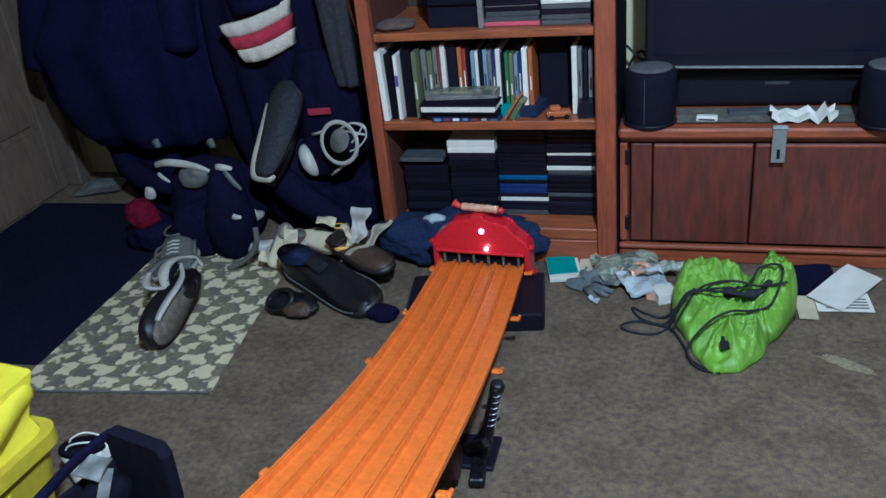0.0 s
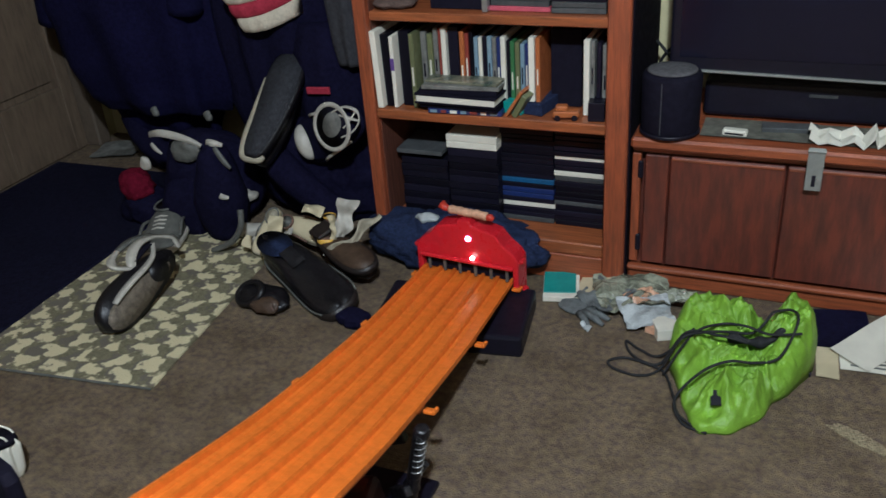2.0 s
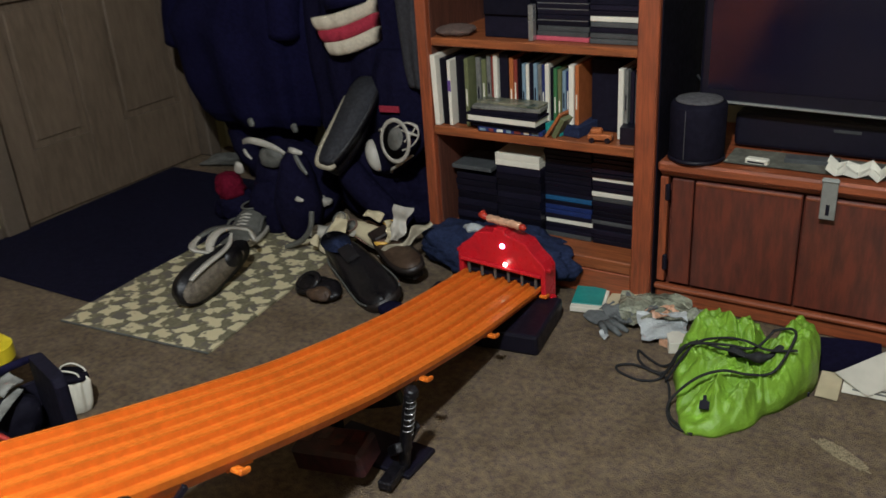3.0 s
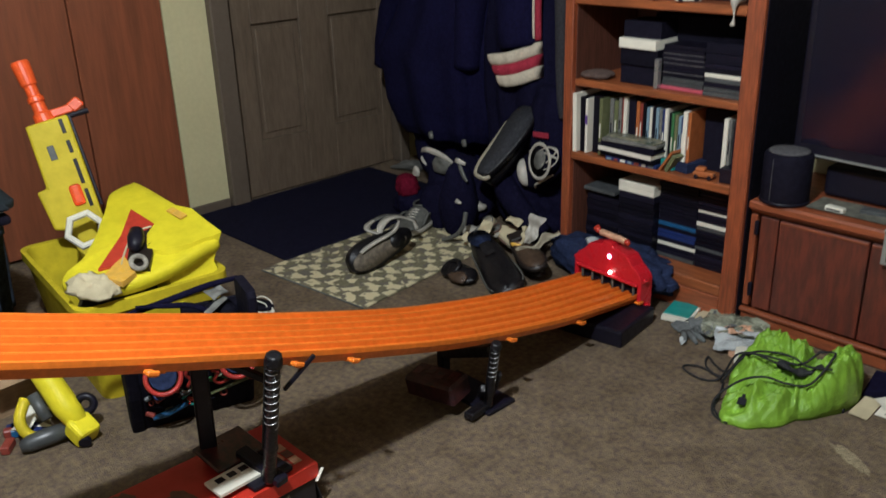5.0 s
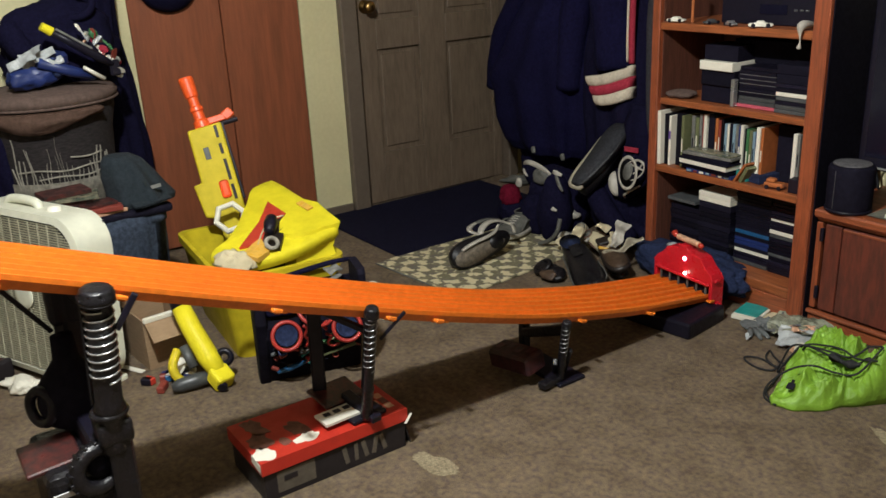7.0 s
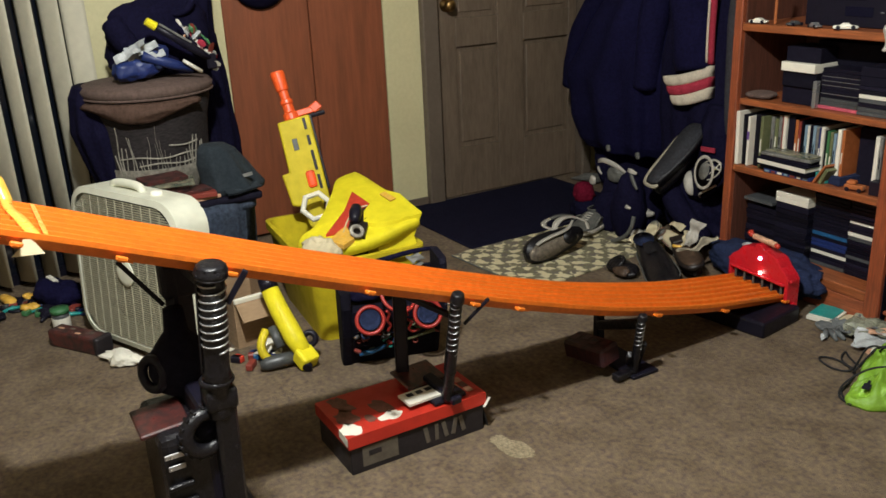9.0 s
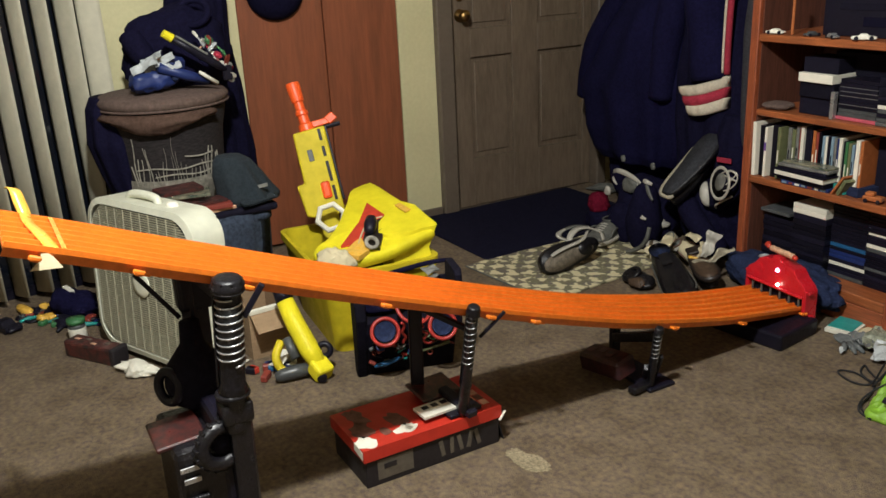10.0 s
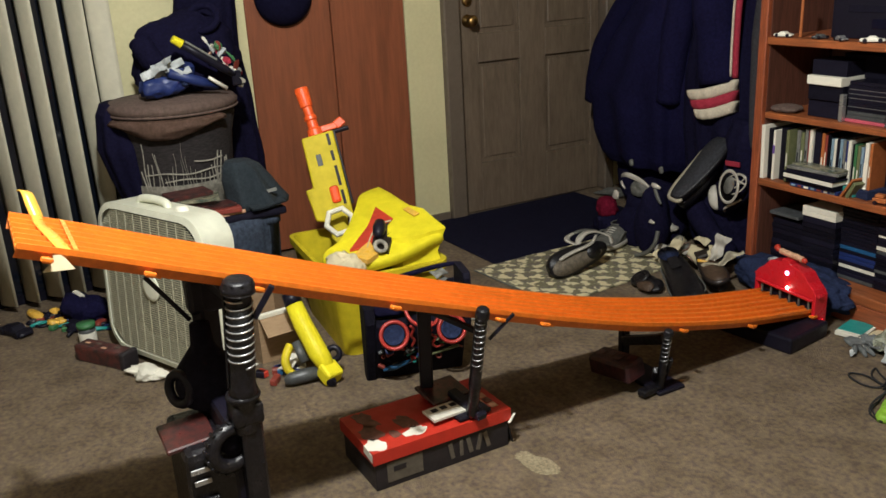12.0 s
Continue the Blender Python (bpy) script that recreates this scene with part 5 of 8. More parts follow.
def tub(bm, w, d, h, taper, t=0.004, n=6):
    def ring(k, z, rr=0.04):
        hw, hd = w / 2 * k, d / 2 * k
        pts = []
        for cx, cy, a0 in ((hw - rr, hd - rr, 0), (-hw + rr, hd - rr, 90), (-hw + rr, -hd + rr, 180), (hw - rr, -hd + rr, 270)):
            for j in range(n):
                a = radians(a0 + 90 * j / (n - 1))
                pts.append(Vector((cx + rr * math.cos(a), cy + rr * math.sin(a), z)))
        return pts
    e = 1 + 0.045
    rings = [ring(taper, 0.0), ring(1, h - 0.03), ring(e, h - 0.028), ring(e, h), ring(1 - 2 * t / w, h), ring(taper - 2 * t / w, 0.006)]
    return loft(bm, rings)


part("tub", tub(bmesh.new(), 0.394, 0.570, 0.298, 0.84), M_YELLOWB, BIN, "", True).data.set_sharp_from_angle(angle=radians(40))
for k in (-0.10, 0.0, 0.10):
    part("rib", box(bmesh.new(), (k, -0.262, 0.135), (0.010, 0.012, 0.22), pose(0, 0, 0, 9.6, 0, 0), bevel=0.003), M_YELLOWB, BIN)

solo("toy_mix", lump((0.165, 0.19, 0.14), 0.14, 12, 61, 4, 0.3, m=Matrix.Translation((0, 0, 0.012))), M_BOXDARK, "mixed dark toys filling the bin", "toy", pose(-1.09, 0.745, 0, 0, 0, 78), smooth=True)

# yellow plastic sack lying slantwise over the bin
SU, SV, SN = Vector((0.3329, 0.9392, 0.0838)), Vector((-0.9273, 0.31, 0.2097)), Vector((0.171, -0.1475, 0.9742))
SM = Matrix((SU, SV, SN)).transposed().to_4x4()
SM.translation = (-0.967, 0.487, 0.340)
FS = thing("folded_sack", "bright yellow folded plastic sack with a red mark", "sack", SM)


def flat(bm, outline, n0, n1):
    """An outline in the sack's plane given thickness along its normal."""
    return loft(bm, [[Vector((x, y, n)) for x, y in outline] for n in (n0, n1)])


SACK = [(0.034, 0.006), (0.085, 0.065), (0.125, 0.150), (0.165, 0.271), (0.195, 0.383), (0.228, 0.417), (0.268, 0.438), (0.292, 0.42), (0.395, 0.185), (0.446, 0.02), (0.405, -0.02), (0.28, -0.075), (0.165, -0.100), (0.055, -0.050)]
loop_ = smooth_path([(x, y, 0) for x, y in SACK], 4, True)
mid_ = Vector((0.24, 0.10, 0))
bm = bmesh.new()
rings = []
for dn, k in ((-0.035, 0.95), (-0.018, 1.0), (-0.002, 0.992), (0.006, 0.95), (0.008, 0.8), (0.009, 0.6), (0.010, 0.4), (0.010, 0.15)):
    rings.append([mid_ + (q - mid_) * k + Vector((0, 0, dn + 0.008 * noise.noise(q * 9 + Vector((k * 2, 0, 3))))) for q in loop_])
loft(bm, rings)
part("fold", bm, M_YELLOW, FS, "", True).modifiers.new("soft", "EDGE_SPLIT").split_angle = radians(45)
part("red_mark", flat(bmesh.new(), [(0.127, -0.018), (0.203, 0.121), (0.246, 0.249), (0.295, 0.139), (0.253, 0.10), (0.214, 0.04), (0.20, -0.02)], 0.004, 0.018), M_TOYRED, FS, "red wedge-shaped panel")
part("pale_edge", tube(bmesh.new(), smooth_path([(0.185, -0.03, 0.02), (0.205, 0.04, 0.02), (0.238, 0.112, 0.02), (0.285, 0.125, 0.02)], 4), 0.003, 6), M_CREAMPAPER, FS, "pale torn edge")
# no real opening: a dark patch paints the shade under the fold
part("dark_gap", flat(bmesh.new(), [(0.195, -0.05), (0.207, 0.012), (0.22, 0.062), (0.245, 0.106), (0.278, 0.115), (0.275, 0.06), (0.27, 0.0), (0.25, -0.07)], 0.004, 0.0205), M_BROWNLEATHER, FS, "dark patch for the shaded gap under the fold")
# the front flap: its top sheet, folded down steeply into the bin
top_ = [(0.262, 0.045), (0.268, 0.085), (0.285, 0.115), (0.31, 0.155), (0.333, 0.196), (0.366, 0.206), (0.405, 0.165), (0.430, 0.09), (0.454, 0.016)]
crease_ = [(0.258, 0.020), (0.275, 0.005), (0.295, -0.004), (0.32, -0.006), (0.345, -0.008), (0.372, -0.006), (0.40, 0.0), (0.428, 0.006), (0.455, 0.010)]
hem_ = [(0.250, 0.030), (0.262, 0.000), (0.278, -0.030), (0.291, -0.048), (0.318, -0.036), (0.342, -0.024), (0.368, -0.016), (0.395, -0.010), (0.419, -0.003)]
rows_ = []
tuck_ = [(u + 0.012, v - 0.030) for u, v in hem_]
for k in range(19):
    w = k / 8 if k <= 8 else (k - 8) / 6 if k <= 14 else (k - 14) / 4
    a_, b_, na, nb = (top_, crease_, 0.022, 0.020) if k <= 8 else (crease_, hem_, 0.020, -0.056) if k <= 14 else (hem_, tuck_, -0.056, -0.115)
    rows_.append([Vector((a0 + (b0 - a0) * w, a1 + (b1 - a1) * w, na + (nb - na) * w + 0.005 * noise.noise(Vector((a0 * 24, w * 2 + (k > 8), 5.0))))) for (a0, a1), (b0, b1) in zip(a_, b_)])
bm = loft(bmesh.new(), rows_, caps=False, closed=False)
bmesh.ops.recalc_face_normals(bm, faces=bm.faces[:])
bmesh.ops.solidify(bm, geom=bm.faces[:], thickness=0.005)
bmesh.ops.recalc_face_normals(bm, faces=bm.faces[:])
part("front_flap", bm, M_YELLOW, FS, "", True).data.set_sharp_from_angle(angle=radians(35))
part("tape_patch", flat(bmesh.new(), [(0.336, 0.18), (0.357, 0.19), (0.386, 0.13), (0.365, 0.118)], 0.024, 0.0275), M_TAPE, FS, "worn ochre patch")
part("ochre_fold", flat(bmesh.new(), [(0.135, -0.063), (0.17, -0.017), (0.197, 0.010), (0.205, -0.03), (0.215, -0.08), (0.176, -0.11)], 0.006, 0.022), M_TAPE, FS, "ochre folded corner")
bm = bmesh.new()
turned(bm, ((0.009, -0.004), (0.019, 0.008), (0.023, 0.04), (0.018, 0.068), (0.003, 0.078)), 18)
solo("toy_grip", bm, M_BLACK, "black rounded toy handle in the bin", "toy", SM @ pose(0.228, 0.01, 0.034, -78, 0, -14), smooth=True)
bm = bmesh.new()
ringed(bm, (0, 0, 0), Matrix(), 0.019, 0.007, 20, 8)
solo("toy_ring", bm, M_TOWEL, "small pale toy ring on the sack", "toy", SM @ pose(0.228, -0.058, 0.034, 30, 20, 0), smooth=True)
solo("clear_bag", crinkled(0.070, 0.055, 0.030, 4, 12, 28), M_CREAMPAPER, "crumpled pale plastic bag in the bin", "bag", pose(-0.856, 0.562, 0.338, 10, 12, 30), smooth=True)
bm = bmesh.new()
ringed(bm, (0, 0, 0), pose(0, 0, 0, 58, 0, 70) @ pose(0, 0, 0, 0, 0, 15), 0.050, 0.011, 6, 8)
solo("white_ring", bm, M_WHITE, "white plastic six-sided ring handle in the bin", "toy", pose(-1.19, 0.682, 0.378))

# toy blaster standing in the bin
TB = thing("toy_blaster", "yellow and orange foam-dart toy blaster standing upright", "toy", pose(-1.302, 0.711, 0.364, 0, 0, 71) @ pose(0, 0, 0, -17.5, 0, 0) @ pose(0, 0, 0, 0, -9.0, 0) @ Matrix.Diagonal((1.20, 1.08, 1.08, 1)))
bm = bmesh.new()
extruded(bm, [(-0.062, 0.0), (-0.03, -0.012), (-0.028, -0.16), (0.03, -0.165), (0.032, -0.012), (0.055, -0.01), (0.058, 0.29), (-0.042, 0.285), (-0.046, 0.112), (-0.070, 0.110), (-0.066, 0.06)], -0.028, 0.028)
bd = part("body", bm, M_YELLOWB, TB)
mod = bd.modifiers.new("soft", "BEVEL")
mod.width, mod.segments = 0.006, 2
for z, h in ((0.262, 0.04), (0.205, 0.035), (0.135, 0.07), (0.06, 0.05)):
    part("slot", box(bmesh.new(), (0.038, -0.0285, z), (0.009, 0.004, h), bevel=0.001), M_BLACK, bd)
part("rail", box(bmesh.new(), (0.061, 0, 0.16), (0.008, 0.03, 0.26), bevel=0.002), M_BLACK, bd)
part("button", box(bmesh.new(), (0.015, -0.0295, 0.075), (0.028, 0.006, 0.058), bevel=0.008, seg=2), M_TOYORANGE, bd, "orange button")
part("badge", box(bmesh.new(), (-0.005, -0.0285, 0.20), (0.016, 0.003, 0.04), bevel=0.001), M_DGREY, bd)
bm = bmesh.new()
turned(bm, ((0.018, 0), (0.024, 0.006), (0.023, 0.024), (0.017, 0.030), (0.016, 0.052), (0.020, 0.056), (0.019, 0.066), (0.015, 0.070), (0.015, 0.094), (0.019, 0.098), (0.020, 0.110), (0.022, 0.150), (0.020, 0.156), (0.014, 0.156), (0.013, 0.120)), 18, pose(0.006, 0, 0.282, 0, -3, 0) @ Matrix.Diagonal((1, 1, 1.12, 1)))
part("barrel", bm, M_TOYORANGE, TB, "orange ribbed muzzle")
bm = bmesh.new()
strut(bm, (0.010, 0, 0.302), (0.075, 0, 0.306), 0.02, 0.022)
strut(bm, (0.070, 0, 0.304), (0.098, 0, 0.320), 0.024, 0.03)
part("sight", bm, M_TOYORANGE, TB)
part("pin", cyl(bmesh.new(), (0.055, 0, 0.286), (0.108, 0, 0.288), 0.008, n=10), M_BLACK, TB)

# black toy bag with red rings beside the bin, its front leaning out
TCM = pose(-0.639, 0.680, 0, 0, 0, 74)
TC = thing("toy_case", "open black toy bag with red rings and coloured tools", "toy bag", TCM)


def slanted(x0, x1, levels, n=5, rr=0.016):
    """A soft-cornered body from levels (z, front y, back y)."""
    rings = []
    for z, yf, yb in levels:
        ring = []
        for cx, cy, a0 in ((x1 - rr, yb - rr, 0), (x0 + rr, yb - rr, 90), (x0 + rr, yf + rr, 180), (x1 - rr, yf + rr, 270)):
            for j in range(n):
                a = radians(a0 + 90 * j / (n - 1))
                ring.append(Vector((cx + rr * math.cos(a), cy + rr * math.sin(a), z + 0.004 * noise.noise(Vector((cx * 20, cy * 20, z * 9))))))
        rings.append(ring)
    return loft(bmesh.new(), rings)


part("bag_body", slanted(-0.142, 0.160, ((0.0, 0.004, 0.062), (0.02, -0.006, 0.066), (0.10, -0.040, 0.066), (0.17, -0.066, 0.062), (0.205, -0.072, 0.056))), M_BLACKM, TC)
part("side_panel", slanted(0.152, 0.176, ((0.16, -0.070, 0.056), (0.25, -0.088, 0.054), (0.335, -0.092, 0.050), (0.350, -0.082, 0.040)), rr=0.008), M_BLACKM, TC, "stiff black side panel")
part("side_panel", slanted(-0.156, -0.122, ((0.0, -0.004, 0.058), (0.03, -0.018, 0.060), (0.12, -0.056, 0.058), (0.22, -0.080, 0.054), (0.268, -0.070, 0.046)), rr=0.010), M_BLACKM, TC, "stiff black side panel")
part("back_panel", slanted(0.010, 0.160, ((0.19, 0.042, 0.060), (0.275, 0.040, 0.056), (0.292, 0.042, 0.052)), rr=0.005), M_BLACKM, TC)
for cx, cy, cz, rx in ((-0.072, -0.096, 0.186, 68), (0.106, -0.100, 0.184, 68)):
    tip_ = pose(0, 0, 0, rx, 0, 0)
    part("red_ring", ringed(bmesh.new(), (cx, cy, cz), tip_, 0.041, 0.0062), M_RINGRED, TC, "red plastic ring", True)
    part("dial", turned(bmesh.new(), ((0.033, -0.006), (0.033, 0.001), (0.030, 0.003), (0.028, 0.0), (0.012, 0.003), (0.001, 0.003)), 20, Matrix.Translation((cx, cy + 0.004, cz)) @ tip_), M_JEANS, TC, "dark blue dial", True)
part("red_ring", ringed(bmesh.new(), (0.022, -0.074, 0.246), pose(0, 0, 0, 46, 0, 24), 0.055, 0.0056), M_RINGRED, TC, "red handle loop", True)
rt = random.Random(5)


def on_front(x, z, out=0.0):
    """A point on the bag's leaning front."""
    return (x, 0.004 - 0.44 * z - out, z)


part("tool_bar", tube(bmesh.new(), [on_front(-0.105, 0.044, 0.014), on_front(-0.070, 0.050, 0.016), on_front(-0.018, 0.068, 0.014)], [0.006, 0.009, 0.006], 10), M_BLUE, TC, "long bright blue toy bar", True)
part("tool_bar", tube(bmesh.new(), [on_front(0.03, 0.075, 0.010), on_front(0.135, 0.105, 0.012)], [0.004, 0.006], 8), M_OLIVE, TC, "olive toy bar", True)
for pts in ([(-0.022, 0.212), (-0.012, 0.198), (-0.018, 0.172), (-0.008, 0.150), (-0.016, 0.128)], [(0.044, 0.165), (0.060, 0.150), (0.050, 0.128), (0.064, 0.112), (0.084, 0.118)], [(0.048, 0.215), (0.036, 0.200), (0.046, 0.182)]):
    part("red_coil", tube(bmesh.new(), smooth_path([on_front(x, z, 0.012) for x, z in pts], 5), 0.0048, 8), M_RINGRED, TC, "curled red plastic handle", True)
for k in range(44):
    x, z = -0.112 + 0.255 * rt.random(), 0.052 + 0.095 * rt.random()
    mt = (M_GREENC, M_BRICK, M_TEAL, M_DBLUE, M_BLACKM, M_GREYC, M_OLIVE, M_RINGRED, M_DGREY, M_TANSOLE)[k % 10]
    m_ = Matrix.Translation(on_front(x, z, 0.006)) @ pose(0, 0, 0, 25 + 30 * rt.random(), 60 * (rt.random() - 0.5), 50 * (rt.random() - 0.5))
    w = 0.006 + 0.010 * rt.random()
    if k % 3 == 0:
        bm = tube(bmesh.new(), [m_ @ Vector((-1.7 * w, 0, 0)), m_ @ Vector((0, 0.2 * w, 0.3 * w)), m_ @ Vector((1.7 * w, 0, 0))], [0.3 * w, 0.5 * w, 0.25 * w], 8)
    elif k % 3 == 1:
        bm = ringed(bmesh.new(), m_.translation, m_.to_3x3().to_4x4(), w * 0.8, w * 0.28, 14, 6)
    else:
        bm = box(bmesh.new(), (0, 0, 0), (w * 1.7, w, w * 0.9), m_, bevel=w * 0.2)
    part("toy_tool", bm, mt, TC, "", k % 3 != 2)
part("white_bulb", lump((0.009, 0.008, 0.010), 0.2, 40, 3, 3, m=Matrix.Translation(on_front(-0.035, 0.150, 0.014))), M_CREAMPAPER, TC, "small cream bulb", True)
part("pouch", lump((0.058, 0.034, 0.052), 0.3, 16, 8, 4, 0.3, m=Matrix.Translation((0.092, 0.014, 0.205))), M_BLACKM, TC, "dark crumpled pouch", True)
part("pouch", lump((0.070, 0.035, 0.030), 0.3, 16, 12, 4, 0.3, m=Matrix.Translation((-0.06, 0.0, 0.215))), M_DARKCLOTH, TC, "dark blue-grey pouch", True)
part("strap", ribbon([(0.162, 0.040, 0.343), (0.09, 0.038, 0.340), (-0.04, 0.020, 0.326), (-0.18, 0.004, 0.312), (-0.262, -0.004, 0.306)], 0.016, 0.006), M_DARKCLOTH, TC, "black webbing strap", True)
part("strap", ribbon([(0.10, -0.01, 0.262), (0.040, 0.0, 0.308), (-0.032, 0.0, 0.326), (-0.098, 0.0, 0.338)], 0.014, 0.006), M_DARKCLOTH, TC, "black webbing strap", True)
solo("crumpled_paper", sheet(0.044, 0.046, 0.016, 24, 55, 14, 0.003), M_GREYC, "crumpled grey-white paper sticking out of the toy bag", "paper", TCM @ pose(0.100, 0.020, 0.312, 14, -10, 20), smooth=True)
solo("paper_strip", sheet(0.018, 0.075, 0.006, 30, 9, 12, 0.002), M_GREYC, "grey bent paper strip in the toy bag", "paper", TCM @ pose(0.088, -0.016, 0.300, 12, 14, -48))

WB = thing("paper_bag", "small crumpled white paper bag with a dark inside", "bag", pose(-0.925, 1.065, 0, 0, 0, 20))
part("bag_body", garment(bmesh.new(), [(0.001, 0.034, 0.028, 0, 0), (0.02, 0.041, 0.034, 0, 0), (0.05, 0.043, 0.034, 0.002, 0), (0.082, 0.047, 0.030, 0, 0), (0.094, 0.042, 0.018, -0.004, 0)], folds=7, amp=0.16, seed=14), M_PAPER, WB, "", True)
# black cap across the mouth paints the shade inside the white bag
part("opening", turned(bmesh.new(), ((0.050, 0.086), (0.047, 0.0965), (0.001, 0.0955)), 28, pose(-0.003, 0, 0) @ Matrix.Diagonal((1, 0.62, 1, 1))), M_BLACKM, WB, "black cap for the bag's shaded inside", True)
for sy in (-0.012, 0.014):
    part("handle", tube(bmesh.new(), smooth_path([(-0.034, sy, 0.088), (-0.026, sy, 0.104), (0.0, sy * 1.3, 0.112), (0.030, sy, 0.105), (0.036, sy, 0.088)], 5), 0.0022, 6), M_WHITE, WB, "white cord handle", True)

# yellow toy drill with dark grip on the floor
TD = thing("toy_drill", "yellow toy tool with dark grey grip on carpet", "toy", pose(-0.82, 0.40, 0))
part("barrel", tube(bmesh.new(), [(-0.085, -0.012, 0.225), (-0.045, 0.0, 0.16), (0.03, 0.016, 0.085), (0.075, 0.026, 0.05)], [0.028, 0.031, 0.033, 0.026], 14), M_YELLOW, TD, "", True)
part("head", box(bmesh.new(), (0, 0, 0), (0.06, 0.062, 0.055), pose(0.085, 0.028, 0.036, 0, 30, 15), bevel=0.01, seg=2), M_YELLOW, TD)
part("rear_cap", tube(bmesh.new(), [(-0.105, -0.016, 0.255), (-0.083, -0.011, 0.222)], [0.026, 0.030], 14), M_BLACK, TD, "black rear cap", True)
part("grip", tube(bmesh.new(), [(0.05, 0.01, 0.030), (0.042, -0.04, 0.028), (0.036, -0.085, 0.025), (0.032, -0.105, 0.022)], [0.020, 0.023, 0.021, 0.013], 12), M_DGREY, TD, "dark grey rubber grip", True)
part("side_tube", tube(bmesh.new(), [(-0.02, -0.04, 0.12), (0.025, -0.03, 0.065)], [0.014, 0.015], 12), M_DGREY, TD, "dark grey side tube", True)
part("yoke", tube(bmesh.new(), smooth_path([(-0.03, -0.055, 0.11), (-0.005, -0.085, 0.07), (0.02, -0.07, 0.03), (0.045, -0.01, 0.03)], 4), 0.014, 10), M_YELLOWB, TD, "yellow guard loop", True)
part("wheel", ringed(bmesh.new(), (0.050, 0.058, 0.080), pose(0, 0, 0, 70, 0, 60), 0.020, 0.010, 22, 8), M_BLACK, TD, "black rubber wheel", True)
part("chuck", cyl(bmesh.new(), (0.112, 0.022, 0.022), (0.122, 0.016, 0.018), 0.015, n=14), M_BLACK, TD)

solo("paper_scrap", sheet(0.07, 0.10, 0.012, 22, 15, 12, 0.002), M_PAPER, "crumpled white paper beside the toy tool", "paper", pose(-0.895, 0.355, 0.016, 8, -14, 30))
# cardboard box of small toys
CB = thing("cardboard_box", "open cardboard box with small toys beside fan", "box", pose(-1.115, 0.355, 0, 0, 0, 6))
part("carton", shell(bmesh.new(), 0.23, 0.16, 0.0, 0.17, 0.005), M_CARD, CB)
part("flap", box(bmesh.new(), (0, 0, 0), (0.09, 0.155, 0.005), pose(0.148, 0, 0.145, 0, 38, 0)), M_CARD, CB)
part("white_edge", box(bmesh.new(), (0.122, -0.005, 0.172), (0.014, 0.15, 0.018), bevel=0.003), M_WHITE, CB)
for k in range(12):
    mt = (M_BLUE, M_BRICK, M_WHITE, M_DBLUE, M_TOYRED, M_BLACK)[k % 6]
    x, y = -0.96 + 0.13 * rnd.random(), 0.25 + 0.13 * rnd.random()
    solo("toy_brick", box(bmesh.new(), (0, 0, 0.012), (0.03 + 0.02 * rnd.random(), 0.022, 0.022), bevel=0.003), mt, "small coloured toy piece on the carpet", "toy", pose(x, y, 0, 0, 0, 360 * rnd.random()), group="small toys by the bin")
solo("paper_strip", sheet(0.13, 0.02, 0.001, 12, 5, 8, 0.001), M_PAPER, "white paper strip on the carpet", "paper", pose(-1.05, 0.235, 0.001, 0, 0, 28))

# ---- box fan ----
FA = thing("box_fan", "white plastic box fan standing on the carpet", "fan", pose(-1.4116, -0.1332, 0.0, 0, 0, 24.2) @ pose(0, 0, 0, -4.0, 0, 0))
FW, FH, FT = 0.565, 0.526, 0.126


def rounded(w, h, r, n=8):
    pts = []
    for cx, cz, a0 in ((w - r, h - r, 0), (r, h - r, 90), (r, r, 180), (w - r, r, 270)):
        for j in range(n + 1):
            a = radians(a0 + 90 * j / n)
            pts.append((cx + r * math.cos(a), cz + r * math.sin(a)))
    return pts


bm = bmesh.new()
outer, inner = rounded(FW, FH, 0.095), [(0.02 + x * (FW - 0.04) / FW, 0.02 + z * (FH - 0.04) / FH) for x, z in rounded(FW, FH, 0.09)]
loft(bm, [[Vector((x, y, z + 0.025)) for x, z in pts] for pts, y in ((inner, 0.004), (inner, -0.002), (outer, 0.004), (outer, FT - 0.006), (inner, FT), (inner, 0.01))], caps=False)
part("housing", bm, M_FAN, FA, "", True).data.set_sharp_from_angle(angle=radians(50))
part("motor", cyl(bmesh.new(), (FW / 2, 0.03, FH / 2 + 0.025), (FW / 2, 0.08, FH / 2 + 0.025), 0.05, n=24), M_DGREY, FA)
part("back_guard", box(bmesh.new(), (FW / 2, FT - 0.008, FH / 2 + 0.025), (FW - 0.05, 0.003, FH - 0.05)), M_BLACKM, FA)
bm = bmesh.new()
N = 62
for k in range(N):
    z = 0.052 + (FH - 0.055) * k / (N - 1)
    inset = 0.03 + 0.055 * max(0, abs(2 * k / (N - 1) - 1) - 0.8) / 0.2
    box(bm, (FW / 2, 0.003, z), (FW - 2 * inset, 0.003, 0.0042))
part("grille", bm, M_FANGRILLE, FA, "fine plastic front grille")
for k in range(12):
    u = k / 11
    box_h = FH - 0.05 - 0.11 * max(0, abs(2 * u - 1) - 0.72) / 0.28
    part("grille_rib", box(bmesh.new(), (0.034 + (FW - 0.068) * u, -0.0005, FH / 2 + 0.025), (0.0036, 0.004, box_h), bevel=0.001), M_FANGRILLE, FA)
part("emblem", turned(bmesh.new(), ((0.046, 0), (0.043, 0.003), (0.030, 0.004), (0.001, 0.004)), 28, pose(FW / 2, -0.003, FH / 2 + 0.025, 90, 0, 0)), M_FAN, FA, "", True)
